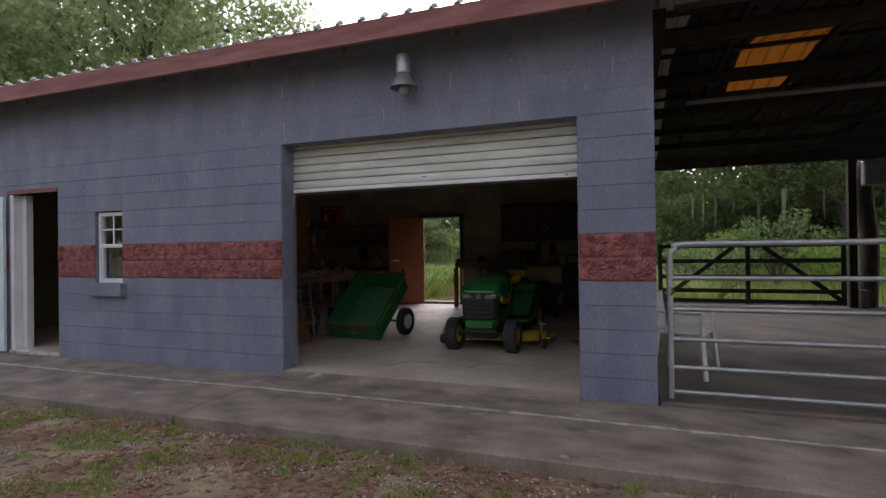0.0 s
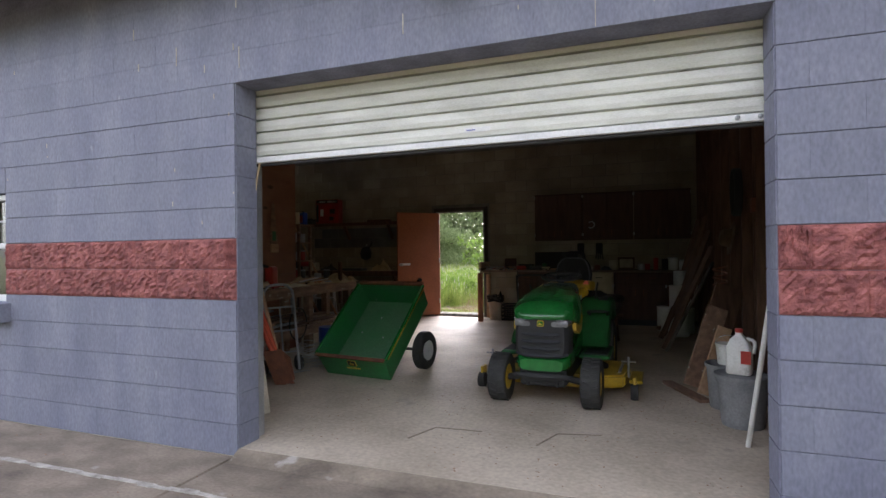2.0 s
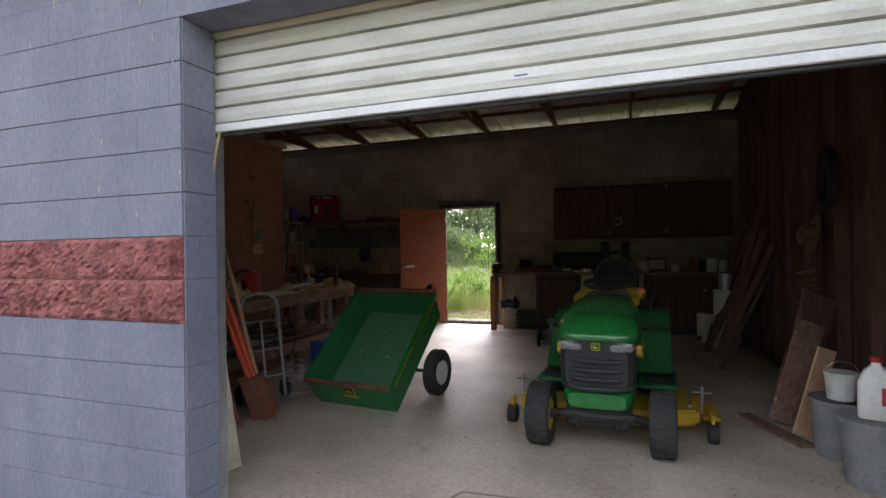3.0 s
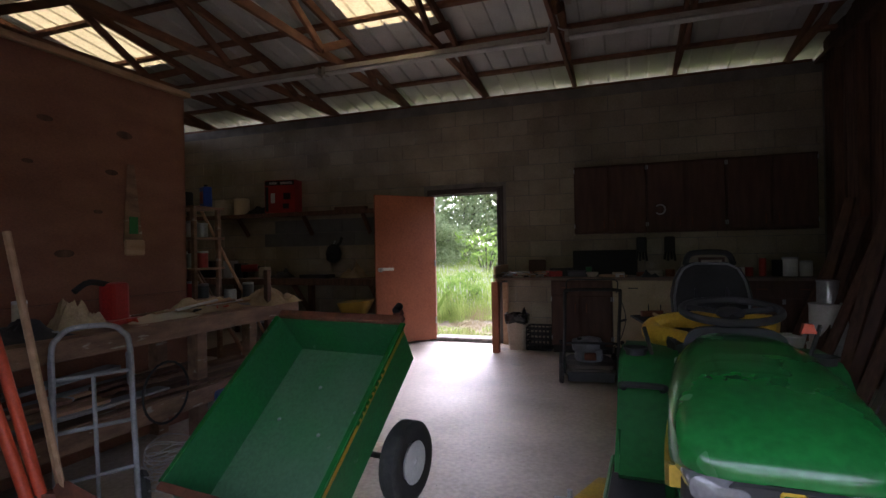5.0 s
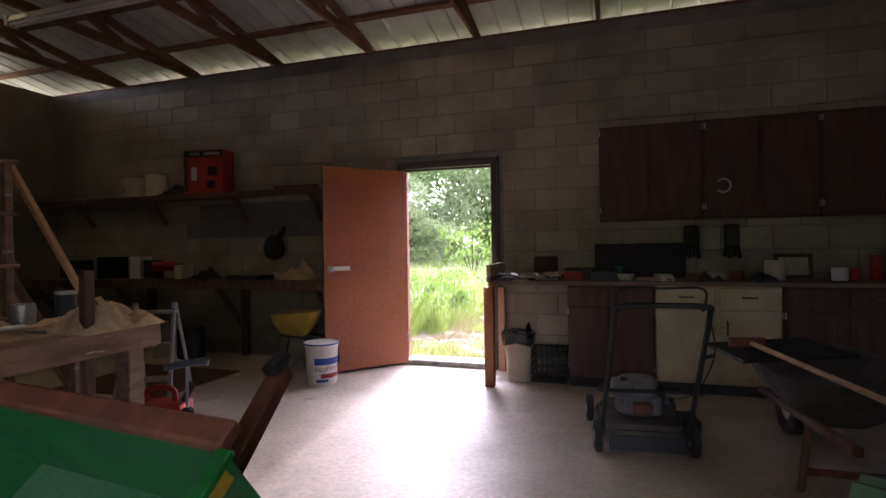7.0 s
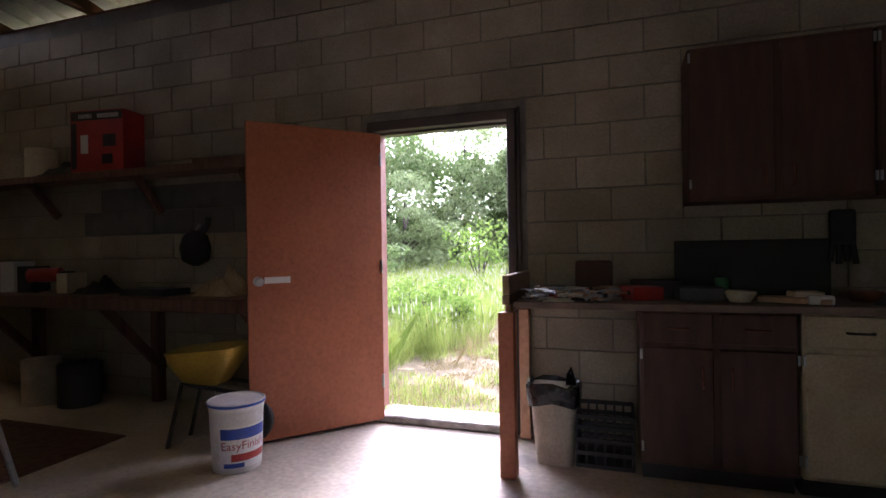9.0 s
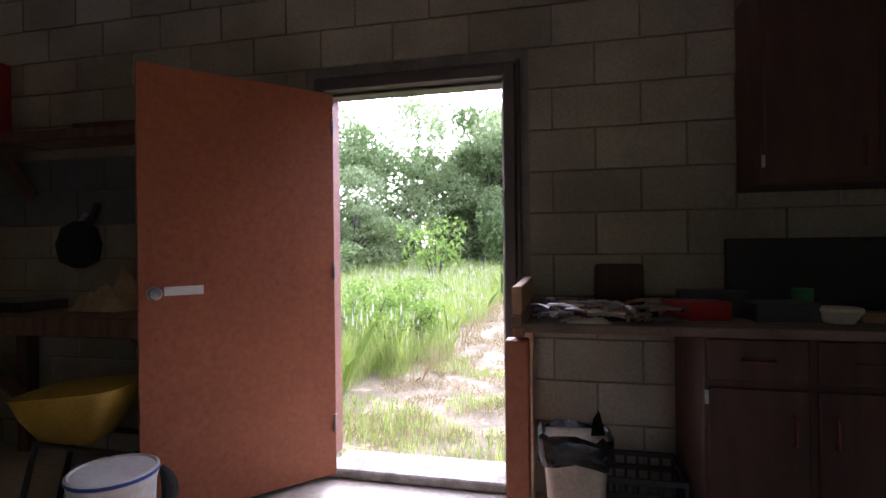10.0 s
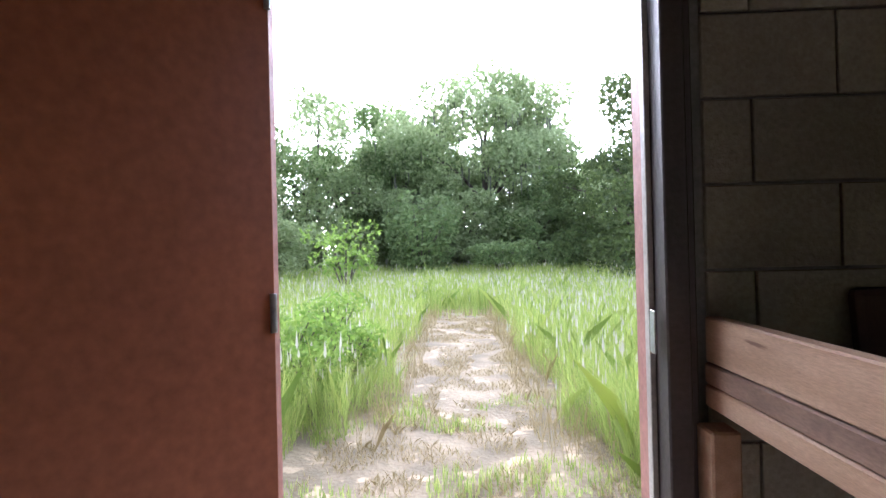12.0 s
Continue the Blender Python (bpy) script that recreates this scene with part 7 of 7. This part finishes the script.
# ---- leaning tools by the opening ----
dg = thing("post_hole_digger", "post-hole digger with two red handles leaning on the bench", "digger")
for k, dy in enumerate((0.0, 0.10)):
    part("handle", tube([(-0.86, 1.44 + dy * 0.5, 0.36), (-1.30, 1.38 + dy, 1.42)], 0.023, seg=10), ORANGE, dg, "orange-red fibreglass handle", True)
    part("blade", loft([[(-0.80 + 0.05 * k, 1.40 + dy * 0.6, 0.06), (-0.70 + 0.05 * k, 1.44 + dy * 0.6, 0.06), (-0.75 + 0.05 * k, 1.46 + dy * 0.6, 0.06)], [(-0.93, 1.38 + dy * 0.6, 0.38), (-0.80, 1.44 + dy * 0.6, 0.38), (-0.86, 1.47 + dy * 0.6, 0.38)]]), RUST, dg)
sp = thing("garden_shovel", "long wooden-handled shovel leaning on the bench", "shovel")
part("handle", tube([(-0.93, 1.62, 0.30), (-1.30, 1.64, 1.45)], 0.017, seg=8), PALEWOOD, sp)
part("blade", loft([[(-0.80, 1.52, 0.055), (-0.76, 1.66, 0.055), (-0.79, 1.60, 0.055)], [(-0.92, 1.50, 0.26), (-0.86, 1.72, 0.26), (-0.92, 1.62, 0.27)], [(-0.94, 1.60, 0.36), (-0.93, 1.64, 0.36), (-0.95, 1.62, 0.36)]]), RUST, sp)
for k, (x, y, z, m) in enumerate(((-1.05, 1.15, 1.0, STUD), (-1.15, 1.28, 1.1, RUST))):
    tagged(put("old_tool_handle", tube([(-0.74 - 0.05 * k, 1.15 + 0.1 * k, FLOOR + 0.01), (x - 0.1, y, z)], 0.016, seg=8), m), "dark worn tool handle leaning on the bench", "tool handle", "leaning tools")
tagged(put("pale_board", box(-0.07, 0.07, -0.012, 0.012, 0, 0.98, 0.004, m=pose(-0.32, 0.62, FLOOR + 0.002, 6, -9, 60)), BINBEIGE), "narrow pale painted board leaning by the jamb", "board")
ht = thing("hand_truck", "grey steel hand truck leaning on the workbench", "hand truck", m=pose(-1.03, 1.86, FLOOR, 0, 0, 62) @ pose(0, 0, 0, -10, 0, 0))
hw = 0.165
part("frame", tube(smooth_path([(-hw, 0, 0.02), (-hw, 0, 0.45), (-hw, 0, 0.82), (-hw + 0.03, 0, 0.90), (-hw + 0.09, 0, 0.94), (hw - 0.09, 0, 0.94), (hw - 0.03, 0, 0.90), (hw, 0, 0.82), (hw, 0, 0.45), (hw, 0, 0.02)], 5), 0.014, seg=10), GREYMETAL, ht, smooth=True)
for z in (0.22, 0.45, 0.70):
    part("cross_bar", tube([(-hw, 0, z), (hw, 0, z)], 0.010, seg=8), GREYMETAL, ht)
part("centre_bar", tube([(0, 0, 0.05), (0, 0, 0.70)], 0.010, seg=8), GREYMETAL, ht)
part("toe_plate", box(-0.2, 0.2, -0.20, 0.0, 0.0, 0.008, 0.002), GREYMETAL, ht)
for s in (-1, 1):
    part("wheel", lathe([(0.03, -0.02), (0.08, -0.022), (0.09, 0), (0.08, 0.022), (0.03, 0.02)], 18, m=pose(s * 0.2, 0.07, 0.09) @ Matrix.Rotation(radians(90), 4, "Y")), RUBBER, ht, "black wheel", True)
    part("hand_guard", box(s * hw - 0.012, s * hw + 0.012, -0.02, 0.06, 0.62, 0.80, 0.01), GREYMETAL, ht)
wc = thing("wire_coil", "tangled coil of galvanised wire on the floor", "wire", m=pose(-0.93, 2.2, FLOOR))
for k in range(15):
    a0 = r5.random() * 6
    rr = 0.13 + 0.03 * r5.random()
    part("strand", tube([(rr * math.cos(a + a0), rr * math.sin(a + a0), 0.012 + 0.018 * k + 0.02 * math.sin(2 * a)) for a in np.linspace(0, 6.2, 22)], 0.003, seg=5), STEEL, wc)
jar("blue_pail", -1.18, 2.95, FLOOR, 0.13, 0.34, BLUEP, "blue plastic pail under the workbench", "pail")

# ---- along the right wall ----
def tub(x, y, r, h, label, lid=False):
    t = thing("plastic_tub", label, "tub", m=pose(x, y, FLOOR))
    part("body", lathe([(r * 0.82, 0), (r * 0.84, 0.01), (r * 0.98, h - 0.03), (r * 1.06, h - 0.025), (r * 1.06, h), (r * 0.99, h), (r * 0.80, 0.03)], 28), TUBGREY, t, smooth=True)
    if lid:
        part("lid", lathe([(r * 1.1, h + 0.001), (r * 1.12, h + 0.01), (r * 1.1, h + 0.025), (r * 0.8, h + 0.04), (0.01, h + 0.042)], 28), TUBGREY, t, "dusty grey lid", True)
    return t
tub(3.16, 1.52, 0.165, 0.34, "grey plastic tub crusted with cement on the floor", True)
tub(3.13, 1.95, 0.155, 0.35, "grey plastic tub crusted with cement on the floor")
wbk = thing("white_pail", "cement-stained white pail on a grey tub", "pail", m=pose(3.13, 1.93, 0.402) @ Matrix.Diagonal((0.72, 0.72, 0.72, 1)))
part("body", lathe([(0.10, 0), (0.118, 0.20), (0.125, 0.205), (0.125, 0.225), (0.115, 0.225)], 26), BUCKET, wbk, smooth=True)
part("bail", tube([(0.122 * math.cos(a), -0.03 * math.sin(a), 0.21 + 0.11 * math.sin(a)) for a in np.linspace(0, math.pi, 14)], 0.003, seg=5), STEEL, wbk)
jg = thing("plastic_jug", "white plastic jug with a red cap and label", "jug", m=pose(3.13, 1.44, 0.435, 0, 0, -20))
part("body", loft([[(p[0], p[1], z) for p in ringrect(w, d, 0)] for w, d, z in ((0.075, 0.055, 0), (0.08, 0.06, 0.01), (0.08, 0.06, 0.18), (0.055, 0.045, 0.24), (0.022, 0.022, 0.275), (0.022, 0.022, 0.29))]), BUCKET, jg, smooth=True)
part("cap", lathe([(0.026, 0.29), (0.026, 0.315), (0.02, 0.318)], 16), REDP, jg, "red screw cap")
part("label", box(0.02, 0.083, -0.0625, -0.0605, 0.08, 0.17), REDP, jg)
part("grip", tube(smooth_path([(0.05, 0, 0.25), (0.095, 0, 0.23), (0.09, 0, 0.15)], 4), 0.012, seg=8), BUCKET, jg)
pl = thing("white_pole", "long white-painted pole leaning by the opening", "pole")
part("shaft", tube([(3.11, 1.06, FLOOR + 0.002), (3.23, 0.80, 1.30)], 0.016, seg=10), BUCKET, pl)
part("upper_shaft", tube([(3.23, 0.80, 1.30), (3.33, 0.58, 2.05)], 0.011, seg=8), PALEWOOD, pl)
for k, (x, y, z, w, m) in enumerate(((2.93, 2.42, 0.74, 0.20, BENCHWOOD), (3.03, 2.70, 0.90, 0.28, STUD), (2.99, 2.20, 0.60, 0.13, PALEWOOD))):
    tagged(put("leaning_board", box(-w / 2, w / 2, -0.01, 0.01, 0, z, 0.003, m=pose(x, y, FLOOR + 0.002 + w * 0.17, 0, 20, 0) @ pose(0, 0, 0, -8, 0, 22)), m), "wide scuffed board leaning on the stud wall", "board", "boards on the stud wall")
tagged(put("short_plank", beam((2.72, 2.62, FLOOR + 0.014), (2.98, 2.02, FLOOR + 0.014), 0.10, 0.026), BENCHWOOD), "short plank lying on the concrete", "plank")
for k in range(7):
    y = 4.3 + 0.28 * k
    tagged(put("long_plank", beam((2.78 + 0.05 * (k % 3), y, FLOOR + 0.02), (3.37, y + 0.25, 1.35 + 0.2 * (k % 3)), 0.11, 0.026), (STUD, CABBROWN, STUD)[k % 3]), "long dark plank leaning on the stud wall", "plank", "planks on the stud wall")
tagged(put("notched_rail", beam((2.80, 4.15, FLOOR + 0.02), (3.36, 4.45, 1.15), 0.05, 0.02), DUSTY), "slotted steel shelf rail leaning on the stud wall", "rail")
sp2 = thing("coil_spring", "rusty coil spring standing by the wall", "spring", m=pose(3.22, 2.9, FLOOR))
part("coil", tube([(0.06 * math.cos(a), 0.06 * math.sin(a), 0.5 + 0.012 * a) for a in np.linspace(0, 50, 220)], 0.008, seg=5), RUST, sp2)
part("stand", box(-0.07, 0.07, -0.07, 0.07, 0, 0.49, 0.006), STUD, sp2)
for k, (x, y) in enumerate(((2.92, 6.05), (3.15, 5.95), (3.05, 5.6))):
    jar("stacked_pail", x, y, FLOOR, 0.145, 0.36, BUCKET, "white plastic pail on the floor", "pail", BUCKET, "white lid")
jar("stacked_pail", 3.07, 5.6, FLOOR + 0.38, 0.145, 0.34, BUCKET, "white plastic pail stacked on another", "pail", BUCKET, "white lid")
jar("paint_can", 3.07, 5.6, FLOOR + 0.738, 0.085, 0.19, STEEL, "steel paint can on stacked pails", "paint can", STEEL, "steel lid")
hat = thing("straw_hat", "darkened straw hat hanging on a stud", "hat", m=pose(3.385, 3.3, 1.42, 0, -80, 0))
part("brim", lathe([(0.17, 0), (0.175, 0.006), (0.1, 0.012)], 24), STRAW, hat)
part("crown", lathe([(0.095, 0.012), (0.085, 0.09), (0.05, 0.11), (0.01, 0.112)], 20), STRAW, hat, smooth=True)
sw_ = thing("light_switch", "small rusty wall box on the stud wall", "switch box", m=pose(3.401, 2.27, 1.62))
part("box", box(-0.03, 0.0, -0.04, 0.04, 0, 0.12, 0.004), RUST, sw_)
wr2 = thing("rope_coil", "dark hose coil hanging on the stud wall", "hose coil", m=pose(3.395, 2.87, 1.85))
for k in range(5):
    part("loop", tube([(-0.01 - 0.012 * k, 0.13 * math.cos(a), 0.22 * math.sin(a)) for a in np.linspace(0, 6.28, 20)], 0.012, seg=6), BLACK, wr2)

# ---- fluorescent fittings ----
def fitting(x0, x1, y, z, w=0.10):
    t = thing("fluorescent_light", "dusty unlit fluorescent batten hung under the trusses", "ceiling light", "fluorescent lights")
    part("housing", prism([(y - w / 2, z), (y + w / 2, z), (y + w * 0.32, z + 0.055), (y - w * 0.32, z + 0.055)], x0, x1, "x"), TUBEWHITE, t)
    part("tube", tube([(x0 + 0.04, y - 0.022, z - 0.015), (x1 - 0.04, y - 0.022, z - 0.015)], 0.013, seg=10), WHITE, t, "unlit white tube", True)
    part("tube", tube([(x0 + 0.04, y + 0.022, z - 0.015), (x1 - 0.04, y + 0.022, z - 0.015)], 0.013, seg=10), WHITE, t, "unlit white tube", True)
    for x in (x0, x1 - 0.04):
        part("end_cap", box(x, x + 0.04, y - w / 2 - 0.002, y + w / 2 + 0.002, z - 0.032, z + 0.058, 0.004), TUBEWHITE, t)
for x0, x1 in ((-4.25, -1.83), (-1.79, 0.72), (0.86, 3.28)):
    fitting(x0, x1, 5.12, 3.33)
fitting(0.95, 3.3, 4.25, 3.32, 0.22)
cd = put("light_cable", tube(smooth_path([(0.70, 5.12, 3.40), (0.75, 5.05, 3.50), (0.80, 5.1, 3.42), (0.88, 5.12, 3.39)], 5), 0.008, seg=6), WHITE)
tagged(cd, "white cable linking the ceiling lights", "cable")

# ---- blocks of the walls ----
def block_mesh(name, w, h, d, material, rough=0.0, seed=0, bevel=0.0025, level=False):
    bm = bmesh.new()
    if rough:
        nx, nz = 20, 11
        r = random.Random(seed)
        g = [[bm.verts.new((w * (i / nx - 0.5), -d - (0 if i in (0, nx) or j in (0, nz) else rough * (0.35 + noise.noise((i * 0.9 + seed * 9, j * 0.9, seed)) + 0.5 * r.random())), h * (j / nz - 0.5))) for i in range(nx + 1)] for j in range(nz + 1)]
        for j in range(nz):
            for i in range(nx):
                bm.faces.new((g[j][i], g[j][i + 1], g[j + 1][i + 1], g[j + 1][i]))
        edge = [g[0][i] for i in range(nx + 1)] + [g[j][nx] for j in range(1, nz + 1)] + [g[nz][i] for i in range(nx - 1, -1, -1)] + [g[j][0] for j in range(nz - 1, 0, -1)]
        rim = [bm.verts.new((v.co.x, 0.004, v.co.z)) for v in edge]
        k = len(edge)
        for i in range(k):
            bm.faces.new((edge[i], edge[(i + 1) % k], rim[(i + 1) % k], rim[i]))
    else:
        box(-w / 2, w / 2, -d, 0.004, -h / 2, h / 2, 0, bm)
        bmesh.ops.bevel(bm, geom=[e for e in bm.edges if all(v.co.y < -d / 2 for v in e.verts) and not (level and abs(e.verts[0].co.x - e.verts[1].co.x) < 0.001)], offset=bevel, segments=1, affect="EDGES")
    bmesh.ops.recalc_face_normals(bm, faces=bm.faces)
    me = bpy.data.meshes.new(name)
    bm.to_mesh(me)
    bm.free()
    me.materials.append(material)
    return me
def lay(parent, face_y, side, x0, x1, courses, holes, style, near, gap=0.006, gapx=0.004, level=False, plain_above=99):
    """Lays blocks on a wall's face; side -1 looks to -y. Those away from the near stretch are joined."""
    cache = {}
    far_v, far_f, far_m = [], [], None
    count = 0
    for k in range(courses):
        z0, z1 = k * C, (k + 1) * C
        if z1 > 3.38:
            break
        x = x0 - (0.2 if k % 2 else 0.0)
        while x < x1:
            a, b = max(x, x0), min(x + 0.4064, x1)
            x += 0.4064
            for p, q, r, s in cells(a, b, z0, z1, holes):
                w, h = q - p - gapx, s - r - (gap if k < plain_above else 0.0012)
                if w < 0.02 or h < 0.02:
                    continue
                mat_, rough, v = style(k, (p + q) / 2)
                key = (round(w, 3), round(h, 4), mat_.name, v if rough else 0)
                me = cache.get(key)
                if me is None:
                    me = cache[key] = block_mesh("block", w, h, 0.010, mat_, rough, v, 0.0025 if k < plain_above else 0.0006, level)
                ob = bpy.data.objects.new("block", me)
                if near(p, r) and count < 300:
                    scene.collection.objects.link(ob)
                    ob.parent = parent
                    ob.location = ((p + q) / 2, face_y, (r + s) / 2)
                    count += 1
                else:
                    bpy.data.objects.remove(ob)
                    base = len(far_v)
                    far_v += [(c.co.x + (p + q) / 2, c.co.y + face_y, c.co.z + (r + s) / 2) for c in me.vertices]
                    far_f += [tuple(base + i for i in pl.vertices) for pl in me.polygons]
                    far_m = mat_
    if far_v:
        sheet("blockwork", far_v, far_f, far_m, kind="stuff", parent=parent)

def front_style(k, x):
    if k in (5, 6):
        return RED, 0.016, int(abs(x) * 10) % 5 + 5 * (k - 5)
    return BLUE, 0, 0
lay(front, 0.004, -1, -4.95, 3.665, 17, [(a - 0.001, b + 0.001, c, d) for a, b, c, d in (OPEN, (-4.40, -3.42, -0.2, 2.17), WIN)], front_style, lambda x, z: z < 2.7 and x > -5, 0.0032, 0.0008, True, 12)

rb = random.Random(4)
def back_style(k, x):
    # two courses below the wall shelf carry its shadow in their colour
    return (SHADOWBLOCK if x < -2.0 and k in (7, 8) else GREYBLOCK), 0, 0
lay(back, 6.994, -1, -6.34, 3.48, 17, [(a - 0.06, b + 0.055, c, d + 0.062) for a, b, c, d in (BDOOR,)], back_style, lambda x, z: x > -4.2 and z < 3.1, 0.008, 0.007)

# white drip streaks on the painted wall
rd = random.Random(5)
bm = bmesh.new()
for k in range(22):
    x, z = rd.uniform(-0.9, 3.6), rd.uniform(2.55, 3.1)
    ln = rd.uniform(0.015, 0.14) * (1 if k % 3 else 1.4)
    box(x - 0.002, x + 0.002 + 0.002 * rd.random(), -0.0085, -0.0045, z - ln, z, 0, bm)
for k in range(14):
    x, z = rd.uniform(-3.3, 0.0), rd.uniform(1.5, 2.9)
    box(x - 0.003, x + 0.003, -0.0085, -0.0045, z - rd.uniform(0.01, 0.04), z, 0, bm)
part("drip_streaks", bm, BINBEIGE, front, "pale droppings streaked down the paint")["kind"] = "stuff"
